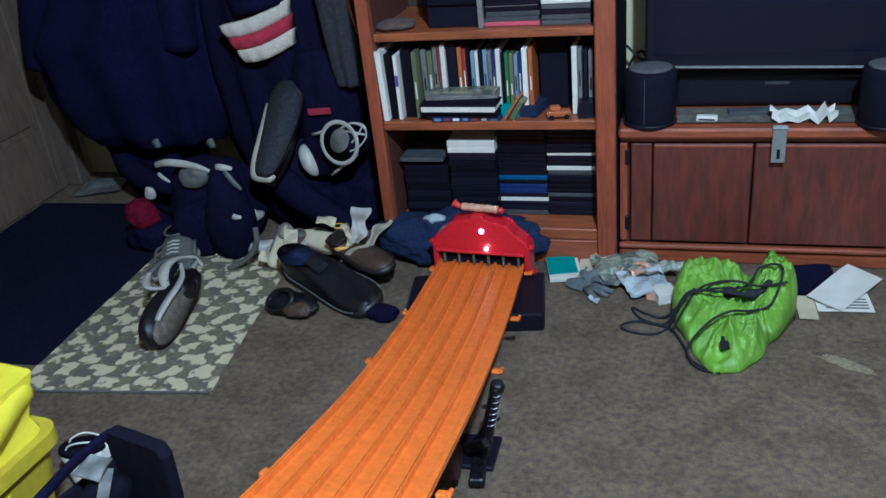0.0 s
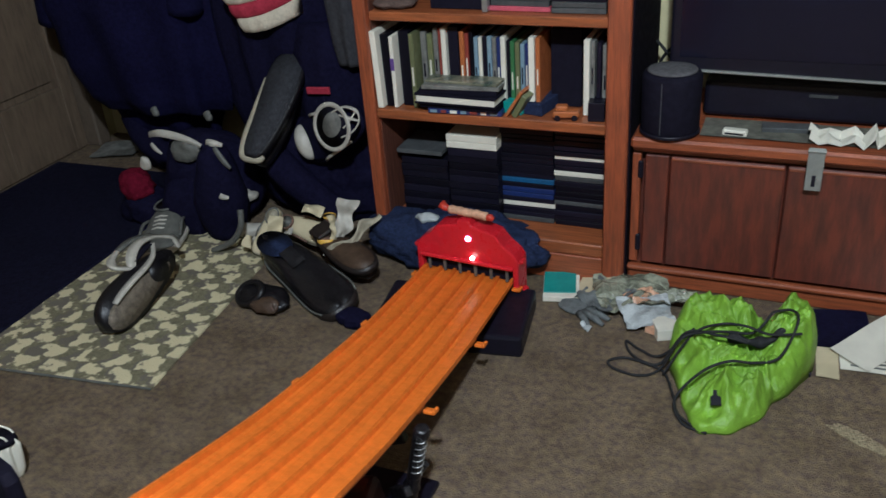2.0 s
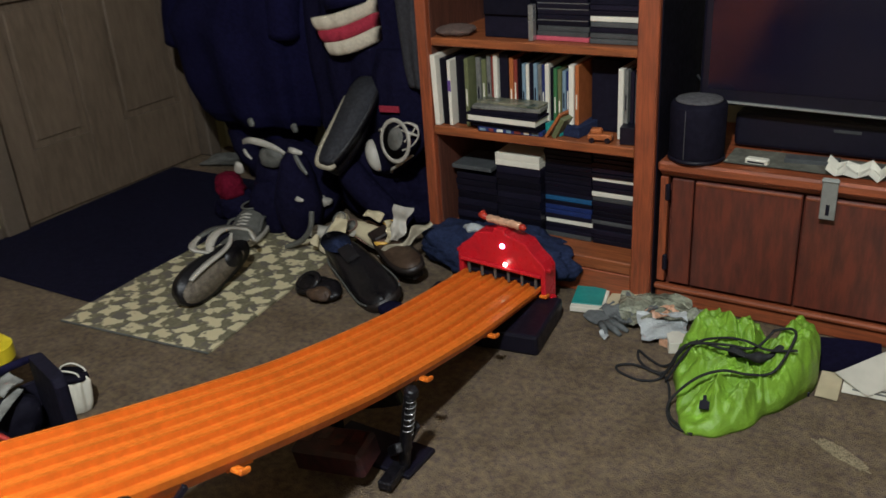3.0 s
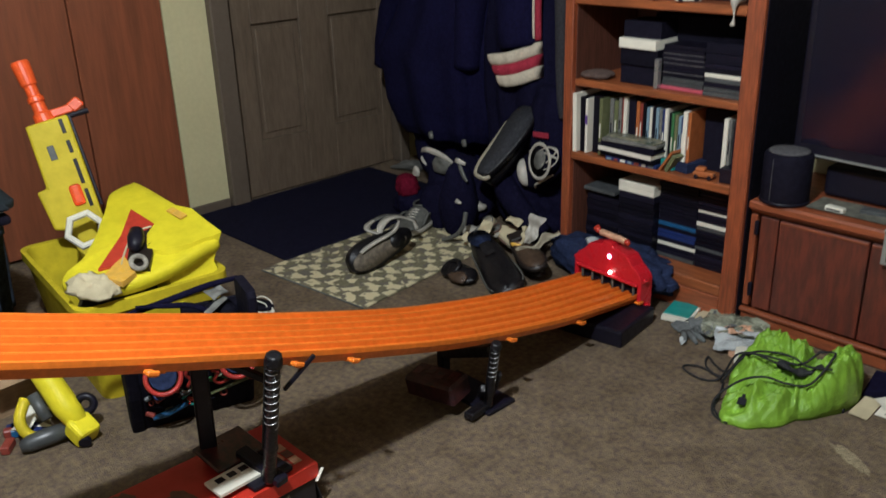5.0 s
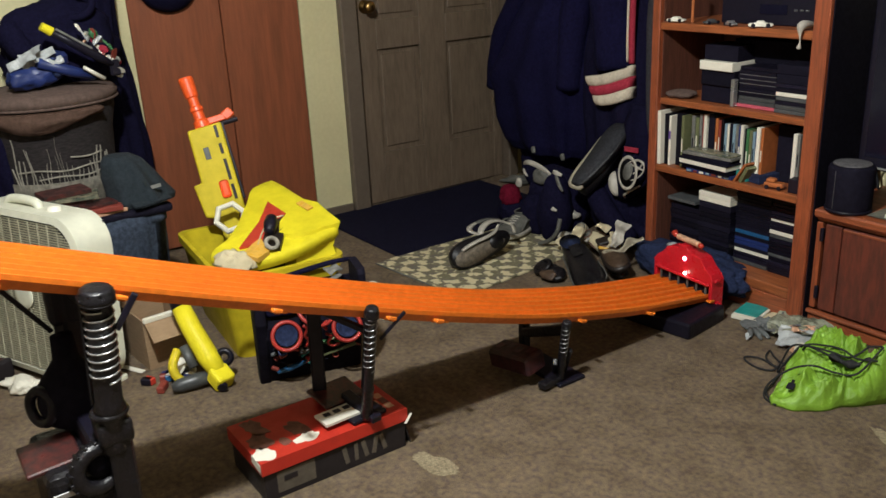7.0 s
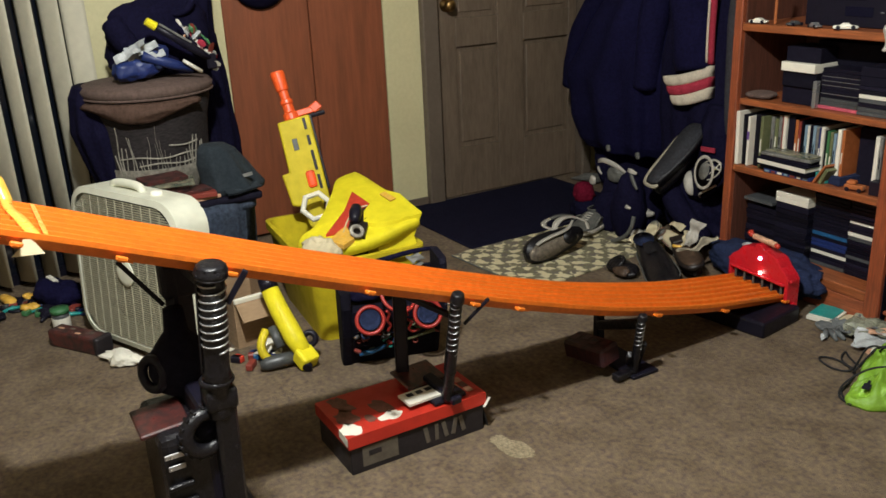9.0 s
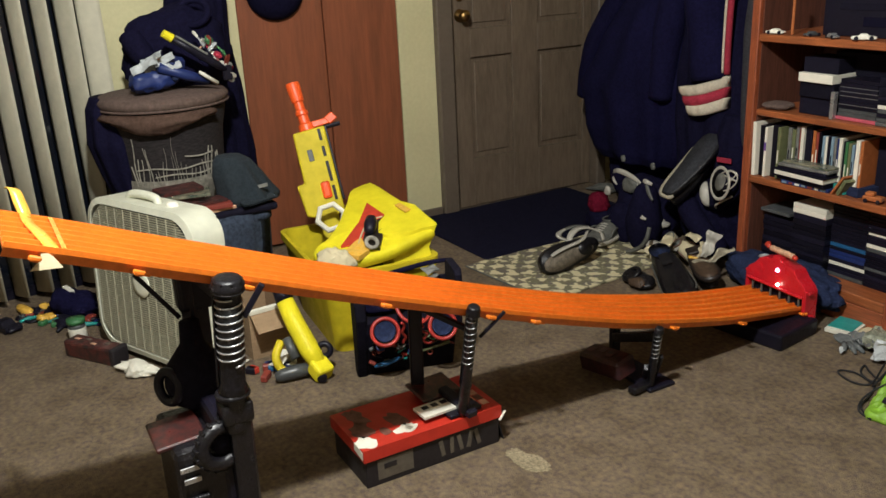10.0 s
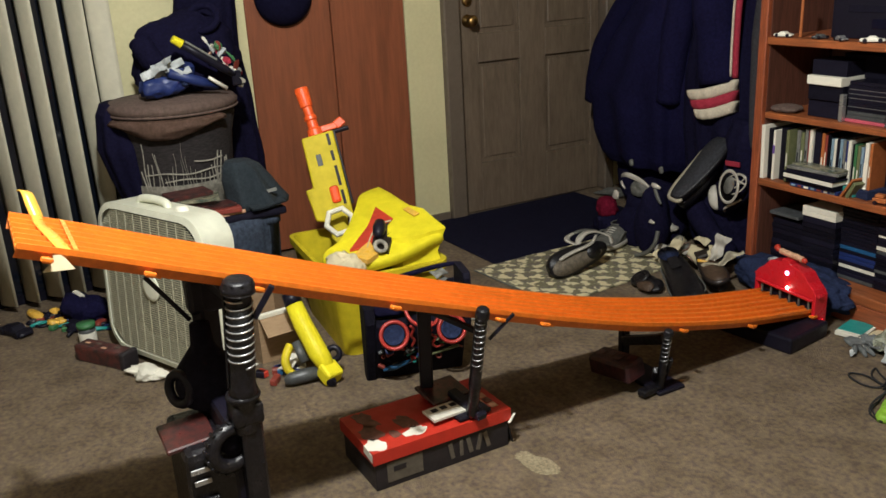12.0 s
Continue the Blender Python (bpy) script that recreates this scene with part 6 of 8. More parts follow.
bm = bmesh.new()
tube(bm, smooth_path([(0.17, FT / 2, FH + 0.016), (0.18, FT / 2, FH + 0.036), (0.24, FT / 2, FH + 0.043), (0.31, FT / 2, FH + 0.038), (0.325, FT / 2, FH + 0.016)], 5), 0.014, 10)
part("handle", bm, M_FAN, FA, "", True)
part("speed_knob", turned(bmesh.new(), ((0.02, 0), (0.022, 0.01), (0.018, 0.026), (0.001, 0.028)), 20, pose(0.395, FT / 2, FH + 0.012)), M_WHITE, FA, "", True)
for sx in (0.06, FW - 0.06):
    part("foot", box(bmesh.new(), (sx, FT / 2, 0.014), (0.05, 0.17, 0.026), bevel=0.006), M_FAN, FA)
for k in range(5):
    a = 2 * math.pi * k / 5
    bm = bmesh.new()
    m = pose(FW / 2, 0.055, FH / 2 + 0.025) @ Matrix.Rotation(a, 4, "Y") @ pose(0.12, 0, 0, 35, 0, 0)
    box(bm, (0, 0, 0), (0.16, 0.004, 0.10), m, bevel=0.0015)
    part("blade", bm, M_DGREY, FA)
solo("shoe_cloth", lump((0.075, 0.045, 0.022), 0.45, 20, 9, 4, 0.4), M_PAPER, "crumpled white cloth by the fan's foot", "cloth", pose(-1.118, -0.060, 0, 0, 0, 35), smooth=True)
PC = thing("pencil_box", "dark maroon printed oblong box on the carpet", "box", pose(-1.325, -0.162, 0, 0, 0, 34))
part("case_body", box(bmesh.new(), (0, 0, 0.030), (0.235, 0.066, 0.060), bevel=0.008, seg=2), M_BROWNPRINT, PC)
part("end_cap", box(bmesh.new(), (0.108, 0, 0.032), (0.024, 0.070, 0.062), bevel=0.008, seg=2), M_BOXDARK, PC, "dark end cap")
for k in range(4):
    part("print_bar", box(bmesh.new(), (-0.08 + 0.045 * k, 0.012 * math.sin(k * 2.3), 0.0604), (0.022, 0.010, 0.0012)), M_GREYPRINT if k % 2 else M_PEACH, PC)


# ---- garments ----


def sleeve(pts, radii, n=20, seed=0.0, wr=0.10):
    """A wrinkled sleeve along a path."""
    path = smooth_path(pts, 7)
    m_ = len(path)
    rr = [radii[0] + (radii[-1] - radii[0]) * i / (m_ - 1) for i in range(m_)]
    rr = [r * (1 + wr * noise.noise(Vector((i * 0.35, seed, 0)))) for i, r in enumerate(rr)]
    return tube(bmesh.new(), path, rr, n)


def jacket(name, label, at, body_levels, folds, seed, material):
    j = thing(name, label, "jacket", at, group="coats hanging by the shelf")
    part("jacket_body", garment(bmesh.new(), body_levels, folds=folds, amp=0.10, seed=seed), material, j, "", True)
    return j


rail = thing("coat_rail", "plain dark wooden coat rail on the wall", "coat rail", pose(-1.25, YN, 1.62))
part("rail_board", box(bmesh.new(), (0, -0.012, 0), (1.1, 0.022, 0.09), bevel=0.004), M_SHELFBACK, rail)
for x in (-0.42, -0.05, 0.34):
    part("hook", tube(bmesh.new(), smooth_path([(x, -0.02, 0.01), (x, -0.12, -0.01), (x, -0.17, 0.0), (x, -0.18, 0.04)], 5), 0.008, 8), M_BLACK, rail)

JA = jacket("winter_coat", "bulky navy winter coat hanging from the rail", pose(-1.54, 2.45, 0),
            [(1.66, 0.04, 0.04, 0.22, 0.12), (1.50, 0.10, 0.10, 0.20, 0.10), (1.25, 0.15, 0.13, 0.17, 0.05), (1.06, 0.20, 0.16, 0.15, 0.02), (0.85, 0.28, 0.19, 0.07, 0.0), (0.62, 0.37, 0.21, -0.01, 0.0), (0.42, 0.34, 0.20, 0.0, 0.01), (0.31, 0.31, 0.19, 0.01, 0.02), (0.265, 0.28, 0.17, 0.02, 0.03)], 11, 1, M_NAVY)
part("sleeve", sleeve([(0.10, 0.0, 1.35), (-0.06, -0.06, 1.05), (-0.25, -0.08, 0.78), (-0.32, -0.07, 0.54)], (0.075, 0.062), 20, 3), M_NAVY, JA, "", True)
part("sleeve", sleeve([(0.27, 0.02, 1.40), (0.30, -0.08, 1.15), (0.28, -0.12, 0.85), (0.25, -0.12, 0.60)], (0.07, 0.06), 20, 5), M_NAVY, JA, "", True)
# added heap that keeps the space below the coat hem dark
DP = thing("dark_heap", "added dark navy heap filling the dark space under the coats", "clothes", pose(-1.60, 2.52, 0, 0, 0, 0))
part("heap_body", lump((0.20, 0.13, 0.235), 0.2, 8, 63, 5, 0.4), M_NAVY, DP, "", True)
part("sleeve", sleeve([(-0.10, -0.07, 0.20), (-0.02, -0.12, 0.13), (0.08, -0.13, 0.08), (0.17, -0.10, 0.05)], (0.05, 0.04), 16, 21, 0.2), M_DARKCLOTH, DP, "black sleeve", True)
JB = jacket("team_jacket", "navy sports jacket with cream and crimson hem", pose(-1.02, 2.45, 0),
            [(1.66, 0.05, 0.05, 0.0, 0.08), (1.58, 0.18, 0.10, 0.0, 0.08), (1.35, 0.22, 0.13, 0.0, 0.05), (1.05, 0.23, 0.14, 0.0, 0.02), (0.75, 0.25, 0.16, 0.01, 0.0), (0.50, 0.25, 0.16, 0.01, 0.0), (0.30, 0.24, 0.15, 0.02, 0.0), (0.16, 0.21, 0.13, 0.03, 0.02)], 10, 4, M_DARKCLOTH)
CA, CB_ = Vector((0.005, -0.155, 0.86)), Vector((0.06, -0.17, 0.56))
part("sleeve", sleeve([(-0.12, 0.0, 1.5), (-0.06, -0.10, 1.2), (0.0, -0.12, 0.95), (0.040, -0.12, 0.715)], (0.09, 0.096), 24, 7, 0.06), M_NAVY, JB, "", True)
HL, HR = (Vector((-0.062, -0.218, 0.683)), Vector((-0.005, -0.207, 0.567))), (Vector((0.137, -0.155, 0.739)), Vector((0.138, -0.162, 0.606)))
for t0, t1, mt, lb in ((0.0, 0.34, M_CREAM, "cream knitted stripe"), (0.34, 0.66, M_CRIMSON, "crimson knitted stripe"), (0.66, 1.0, M_CREAM, "cream knitted stripe")):
    rings = []
    for i in range(19):
        s = i / 18
        front = [HL[0].lerp(HL[1], t).lerp(HR[0].lerp(HR[1], t), s) + Vector((0, -0.016 * math.sin(math.pi * s) - 0.0025 * math.sin(s * 90) - 0.006 * math.sin(math.pi * (t - t0) / (t1 - t0)), -0.010 * math.sin(math.pi * s))) for t in [t0 + (t1 - t0) * k / 5 for k in range(6)]]
        rings.append(front + [q + Vector((0.004, 0.045, 0)) for q in reversed(front)])
    part("hem_stripe", loft(bmesh.new(), rings), mt, JB, lb, True)


part("piping", tube(bmesh.new(), smooth_path([(0.145, -0.10, 1.45), (0.142, -0.15, 1.1), (0.137, -0.155, 0.9), (0.135, -0.15, 0.745)], 6), 0.013, 8), M_CRIMSON, JB, "crimson side piping", True)
part("piping_edge", tube(bmesh.new(), smooth_path([(0.128, -0.11, 1.45), (0.126, -0.16, 1.1), (0.122, -0.164, 0.9), (0.120, -0.160, 0.75)], 6), 0.005, 8), M_CREAM, JB, "cream piping edge", True)
part("waist_hem", garment(bmesh.new(), [(0.17, 0.215, 0.135, 0.03, 0.02), (0.13, 0.20, 0.12, 0.03, 0.02)], folds=14, amp=0.05), M_DARKCLOTH, JB, "", True)
part("red_tag", box(bmesh.new(), (0.236, -0.222, 0.405), (0.074, 0.006, 0.020), pose(0, 0, 0, 0, -3, 0), bevel=0.001), M_CRIMSON, JB, "small red label")
part("lower_panel", garment(bmesh.new(), [(0.58, 0.09, 0.07, 0.20, -0.10), (0.50, 0.12, 0.10, 0.21, -0.105), (0.36, 0.13, 0.105, 0.21, -0.105), (0.25, 0.12, 0.10, 0.21, -0.10)], folds=8, amp=0.05, seed=3), M_DARKCLOTH, JB, "", True)
JC = jacket("grey_jacket", "grey jacket with thin orange seam beside shelf", pose(-0.735, 2.30, 0),
            [(1.66, 0.05, 0.04, -0.02, 0.2), (1.50, 0.085, 0.06, 0.0, 0.16), (1.2, 0.09, 0.06, 0.0, 0.06), (0.9, 0.075, 0.055, 0.0, 0.02), (0.66, 0.06, 0.05, 0.022, -0.01), (0.54, 0.05, 0.045, 0.028, -0.02), (0.485, 0.042, 0.04, 0.03, -0.02)], 7, 8, M_COATGREY)
part("seam", tube(bmesh.new(), smooth_path([(0.055, -0.05, 1.2), (0.05, -0.045, 0.95), (0.06, -0.048, 0.76), (0.075, -0.04, 0.64)], 6), 0.0035, 6), M_ORANGEC, JC, "orange seam")

# black coat and cap by the closet
HC = thing("hooded_coat", "black hooded coat hanging beside the closet", "jacket", pose(XW + 0.115, 0.502, 0))
part("coat_body", garment(bmesh.new(), [(1.75, 0.04, 0.05, 0.0, 0.0), (1.62, 0.085, 0.085, 0.0, 0.0), (1.35, 0.09, 0.105, 0.0, -0.01), (1.15, 0.10, 0.118, 0.0, -0.012), (0.95, 0.11, 0.13, 0.0, -0.03), (0.8, 0.11, 0.145, 0.0, -0.02), (0.5, 0.10, 0.155, 0.0, -0.01), (0.3, 0.10, 0.155, 0.0, -0.01)], folds=9, amp=0.07, seed=5), M_DARKCLOTH, HC, "", True)
part("hook", box(bmesh.new(), (-0.085, 0.05, 1.74), (0.04, 0.02, 0.03), bevel=0.004), M_BLACK, HC)
HT = thing("hat", "black cap hanging on the closet door", "hat", pose(XW + 0.012, 0.852, 1.145, 0, 90, 0))
part("crown", turned(bmesh.new(), ((0.128, 0.0), (0.13, 0.008), (0.118, 0.03), (0.09, 0.055), (0.04, 0.068), (0.001, 0.07)), 32), M_DARKCLOTH, HT, "", True)
part("emblem", box(bmesh.new(), (0.098, 0, 0.051), (0.012, 0.035, 0.003), pose(0, 0, 0, 0, 30, 0)), M_DGREY, HT, "small grey emblem")

# ---- hamper and pile between fan and closet ----
HA = thing("laundry_hamper", "round dark woven hamper with brown cloth lid", "hamper", pose(-1.72, 0.262, 0.018))
part("basket", turned(bmesh.new(), ((0.155, -0.018), (0.160, 0.02), (0.182, 0.40), (0.205, 0.66), (0.222, 0.73), (0.222, 0.755), (0.001, 0.756)), 44), M_WEAVE, HA, "", True)
part("lid", turned(bmesh.new(), ((0.215, 0.757), (0.236, 0.764), (0.240, 0.785), (0.225, 0.80), (0.10, 0.812), (0.001, 0.814)), 44), M_BROWNFAB, HA, "brown padded cloth lid", True)
part("rim_cord", ringed(bmesh.new(), (0, 0, 0.760), Matrix(), 0.236, 0.0045, 44, 8), M_BROWNFAB, HA, "", True)
bm = bmesh.new()
rings = []
for i in range(9):
    t = i / 8
    ring = []
    for k in range(26):
        a = radians(-78 + 112 * k / 25)
        r = 0.236 + 0.02 * math.sin(math.pi * t) + 0.012 * noise.noise(Vector((a * 4, t * 3, 2)))
        z = 0.752 - t * (0.028 + 0.045 * math.sin(math.pi * k / 25) ** 2)
        ring.append(Vector((r * math.cos(a), r * math.sin(a), z)))
    rings.append(ring)
loft(bm, rings, caps=False, closed=False)
bmesh.ops.solidify(bm, geom=bm.faces[:], thickness=0.006)
part("folded_flap", bm, M_TANFAB, HA, "folded tan cloth flap", True)


def basket_r(z):
    """The basket's radius at height z, a little proud."""
    return 0.182 + (0.205 - 0.182) * (z - 0.40) / 0.26 + 0.003


for k in range(24):
    a = -56 + 96 * k / 23 + 2.4 * rnd.random()
    h = 0.075 + 0.03 * math.sin(k * 0.7) + 0.09 * rnd.random() ** 2
    wd_ = 0.5 + 0.9 * rnd.random() ** 2
    bm = bmesh.new()
    rows_ = []
    for q in range(7):
        z = 0.485 + h * q / 6
        lean = 1.5 * math.sin(z * 30 + k)
        w_ = wd_ * (1 - 0.75 * q / 6)
        rows_.append([Vector(((basket_r(z) + e) * math.cos(radians(a + lean + d)), (basket_r(z) + e) * math.sin(radians(a + lean + d)), z)) for e, d in ((0.0, 0.0), (0.005, 0.0), (0.005, w_), (0.0, w_))])
    loft(bm, rows_)
    part("basket_strip", bm, M_TOWEL, HA, "pale frayed upright strip")
for z, a0, a1 in ((0.546, -50, 36), (0.520, -30, 40), (0.585, 2, 38)):
    bm = bmesh.new()
    loft(bm, [[Vector(((basket_r(z) + e) * math.cos(radians(a)), (basket_r(z) + e) * math.sin(radians(a)), z + dz + 0.004 * math.sin(a * 0.12 + z * 90))) for e, dz in ((0.0, 0.0), (0.006, 0.0), (0.006, 0.004), (0.0, 0.004))] for a in range(a0, a1, 3)])
    part("basket_strip", bm, M_TOWEL, HA, "pale cross strip")
bm = bmesh.new()
loft(bm, [[Vector((r * math.cos(radians(-64 + 104 * k / 24)), r * math.sin(radians(-64 + 104 * k / 24)), z)) for k in range(25)] for r, z in ((0.186, 0.40), (0.194, 0.42), (0.196, 0.47), (0.197, 0.505))], caps=False, closed=False)
bmesh.ops.solidify(bm, geom=bm.faces[:], thickness=0.006)
part("towel", bm, M_TOWEL, HA, "pale frayed towel", True)
part("dark_side", garment(bmesh.new(), [(0.80, 0.08, 0.06, -0.04, -0.19), (0.76, 0.11, 0.085, -0.03, -0.185), (0.64, 0.12, 0.095, -0.02, -0.19), (0.52, 0.11, 0.075, -0.02, -0.18), (0.40, 0.09, 0.05, -0.02, -0.165), (0.30, 0.07, 0.04, -0.02, -0.16)], folds=6, amp=0.08, seed=2), M_DARKCLOTH, HA, "black cloth hanging down the side", True)

# toys on the hamper lid
BT = thing("blue_toy_pack", "blue plastic toy pack on the hamper", "toy", pose(-1.64, 0.235, 0.830, 0, 0, 14))
part("pack", lump((0.060, 0.098, 0.052), 0.35, 16, 45, 4, 0.35, -0.02, Matrix.Translation((0, 0, 0.012)) @ pose(0, 0, 0, 12, 0, 0)), M_DBLUE, BT, "", True)
part("knob", turned(bmesh.new(), ((0.014, 0), (0.016, 0.006), (0.010, 0.012), (0.001, 0.013)), 16, pose(0.055, 0.045, 0.050, 0, 70, 0)), M_JEANS, BT, "round blue knob", True)
part("pack_lid", box(bmesh.new(), (0.03, 0.03, 0.10), (0.07, 0.10, 0.05), pose(0, 0, 0, 0, 10, 30), bevel=0.012), M_DBLUE, BT)
part("clear_window", box(bmesh.new(), (0.05, -0.035, 0.085), (0.006, 0.05, 0.05), pose(0, 0, 0, 0, -20, 8), bevel=0.002), M_WRAPW, BT, "pale clear window")
for k, (y, z, w, h, rx, ry, rz) in enumerate(((0.195, 0.925, 0.030, 0.10, 40, 50, 8), (0.225, 0.945, 0.026, 0.11, 48, 55, -6), (0.262, 0.940, 0.034, 0.075, 30, 48, 14), (0.285, 0.915, 0.026, 0.060, 20, 60, 30))):
    solo("clear_wrap", sheet(w, h, 0.012, 30, 91 + k, 12, 0.002), M_WRAPW, "creased clear plastic strip on a blue pack", "wrapper", pose(-1.588, y, z, rx, ry, rz), group="clear wraps on the blue pack")
GN = thing("toy_gun", "slim black toy gun lying over the pile", "toy", pose(-1.575, 0.375, 0.838, 0, 0, 4))
part("barrel", tube(bmesh.new(), [(0, -0.085, 0.182), (0, -0.02, 0.136), (0, 0.06, 0.080), (0, 0.10, 0.052)], [0.011, 0.014, 0.015, 0.011], 12), M_BLACK, GN, "", True)
part("rail", box(bmesh.new(), (0, 0, 0), (0.010, 0.13, 0.008), pose(0.006, -0.015, 0.150, -35, 0, 0), bevel=0.002), M_GREYC, GN, "pale grey rail")
part("muzzle", cyl(bmesh.new(), (0, -0.110, 0.200), (0, -0.080, 0.179), 0.014, 0.016, 12), M_YELLOW, GN, "yellow muzzle tip")
part("stock_end", box(bmesh.new(), (0, 0.105, 0.040), (0.018, 0.035, 0.055), bevel=0.005), M_BLACK, GN)
solo("blue_tool", tube(bmesh.new(), [(0, -0.10, 0.09), (0, 0.0, 0.05), (0, 0.08, 0.02)], [0.017, 0.020, 0.013], 10), M_DBLUE, "blue toy tool on the hamper lid", "toy", pose(-1.595, 0.335, 0.832, 0, 0, 10), smooth=True)
solo("white_tool_tip", tube(bmesh.new(), [(0, -0.035, 0.060), (0, 0.03, 0.012)], [0.006, 0.008], 8), M_WHITE, "white pointed toy tip on the hamper", "toy", pose(-1.58, 0.41, 0.832, 0, 0, 10), smooth=True)
for k in range(30):
    mt = (M_PAPER, M_WRAPW, M_BRICK, M_GREYC, M_PEACH, M_GREENC, M_PAPER, M_CRIMSON, M_BLACKM, M_WRAPW)[k % 10]
    t = k / 29
    solo("wrapper", crinkled(0.012 + 0.014 * rnd.random(), 0.008 + 0.008 * rnd.random(), 0.010, 120 + k, 5, 14), mt, "small crumpled wrapper on the hamper pile", "wrapper",
         pose(-1.625 + 0.045 * rnd.random(), 0.385 + 0.105 * t + 0.035 * rnd.random(), 0.985 - 0.140 * t + 0.045 * rnd.random(), 80 * (rnd.random() - 0.5), 40 + 50 * rnd.random(), 360 * rnd.random()), group="wrappers on the hamper")
BS = thing("bundled_sweater", "black sweater bundled on the hamper", "clothes", pose(-1.79, 0.36, 0.822))
part("sweater_body", lump((0.11, 0.20, 0.175), 0.2, 9, 13, 4, 0.3), M_DARKCLOTH, BS, "", True)
part("sleeve", sleeve([(0.03, -0.17, 0.20), (0.075, -0.15, 0.14), (0.085, -0.08, 0.08), (0.08, 0.02, 0.05)], (0.045, 0.036), 16, 9, 0.2), M_DARKCLOTH, BS, "", True)
part("collar", ringed(bmesh.new(), (0.055, 0.06, 0.27), pose(0, 0, 0, 20, 50, 0), 0.055, 0.014, 24, 8), M_DARKCLOTH, BS, "ribbed collar", True)

TB2 = thing("storage_tub", "dark blue-grey tub with a black lid", "tub", pose(-1.37, 0.325, 0, 0, 0, 3))
part("tub_body", tub(bmesh.new(), 0.20, 0.33, 0.42, 0.86), M_DENIM, TB2, "", True)
part("lid", box(bmesh.new(), (0, 0, 0.436), (0.235, 0.37, 0.028), bevel=0.010, seg=2), M_BLACKM, TB2, "black lid")
part("denim_drape", garment(bmesh.new(), [(0.432, 0.105, 0.17, 0.012, 0.0), (0.40, 0.118, 0.182, 0.012, 0.0), (0.30, 0.115, 0.178, 0.012, 0.0), (0.16, 0.108, 0.17, 0.012, 0.0)], folds=16, amp=0.03, seed=6), M_DENIM, TB2, "washed denim draped over tub", True)
for x, y, z, s, mt, lb, rz in ((-1.345, 0.235, 0.4502, (0.12, 0.15, 0.014), M_PAPER, "folded pale paper on the tub", 4), (-1.35, 0.225, 0.4648, (0.11, 0.17, 0.012), M_PEACH, "peach printed leaflet on the tub", 14), (-1.36, 0.205, 0.4774, (0.10, 0.14, 0.030), M_BROWNPRINT, "dark red printed box on the tub", -3),
                               (-1.36, 0.215, 0.508, (0.10, 0.17, 0.010), M_COVER, "dark picture-covered booklet on the tub", -12), (-1.365, 0.20, 0.5186, (0.10, 0.15, 0.014), M_BROWNPRINT, "dark printed booklet on the tub", 6)):
    case("leaflet", x, y - s[1] / 2, z, s, mt, lb, "paper", rz)
for x, y, z, s, mt, lb, rz in ((-1.292, 0.30, 0.4502, (0.075, 0.13, 0.012), M_PEACH, "pale peach leaflet at the tub's edge", 8), (-1.296, 0.295, 0.4624, (0.07, 0.12, 0.016), M_BRICK, "worn brick-red booklet by the hat", -6), (-1.298, 0.285, 0.4786, (0.07, 0.11, 0.010), M_BROWNPRINT, "dark maroon booklet by the hat", 10)):
    case("leaflet", x, y - s[1] / 2, z, s, mt, lb, "paper", rz)
case("leaflet", -1.30, 0.40, 0.4502, (0.08, 0.10, 0.006), M_GREYC, "grey printed leaflet under the cap", "paper", 20)
cap2 = thing("hat", "slumped dark teal cloth hat on the tub", "hat", pose(-1.375, 0.415, 0.4505, 0, 0, 0))
part("crown", garment(bmesh.new(), [(0.172, 0.012, 0.014, 0.0, -0.030), (0.166, 0.042, 0.045, 0.0, -0.028), (0.146, 0.066, 0.068, 0.0, -0.020), (0.10, 0.084, 0.088, 0.0, -0.008), (0.05, 0.092, 0.100, 0.006, 0.008), (0.018, 0.098, 0.112, 0.012, 0.018), (0.001, 0.092, 0.108, 0.012, 0.018)], folds=5, amp=0.10, seed=31), M_TEALCAP, cap2, "", True)
part("peak", sheet(0.06, 0.13, 0.010, 12, 3, 10, 0.005, pose(0.100, 0.030, 0.010, 0, 10, 8)), M_TEALCAP, cap2, "", True)
part("emblem", sheet(0.012, 0.045, 0.002, 30, 4, 6, 0.002, pose(0.096, 0.052, 0.062, 40, 75, 25)), M_GREYC, cap2, "pale grey emblem")

# odds and ends under the blinds
for k in range(46):
    mt = (M_GREENC, M_BLACK, M_DBLUE, M_BLACKM, M_DGREY, M_BLACK, M_DBLUE, M_BLACKM, M_BRICK, M_TEAL, M_BLACK, M_TAPE)[k % 12]
    t = rnd.random()
    w = 0.016 + 0.026 * rnd.random()
    if k % 4 == 0:
        bm = box(bmesh.new(), (0, 0, 0.010), (w * 1.6, w, 0.020), bevel=0.004)
    elif k % 4 == 1:
        bm = tube(bmesh.new(), [(-w * 1.4, 0, 0.008), (0, 0.006, 0.011), (w * 1.4, -0.004, 0.009)], [0.006, 0.009, 0.005], 8)
    elif k % 4 == 2:
        bm = ringed(bmesh.new(), (0, 0, 0.006), Matrix(), w * 0.7, 0.006, 16, 6)
    else:
        bm = lump((w * 1.1, w * 0.7, 0.018), 0.7, 44, 40 + k, 3, 0.3)
    solo("toy_piece", bm, mt, "small toy or scrap on the carpet", "toy",
         pose(-1.93 + 0.26 * t + 0.06 * rnd.random(), -0.41 + 0.20 * t + 0.13 * rnd.random(), 0, 0, 0, 360 * rnd.random()), group="clutter under the blinds", smooth=k % 4 != 0)
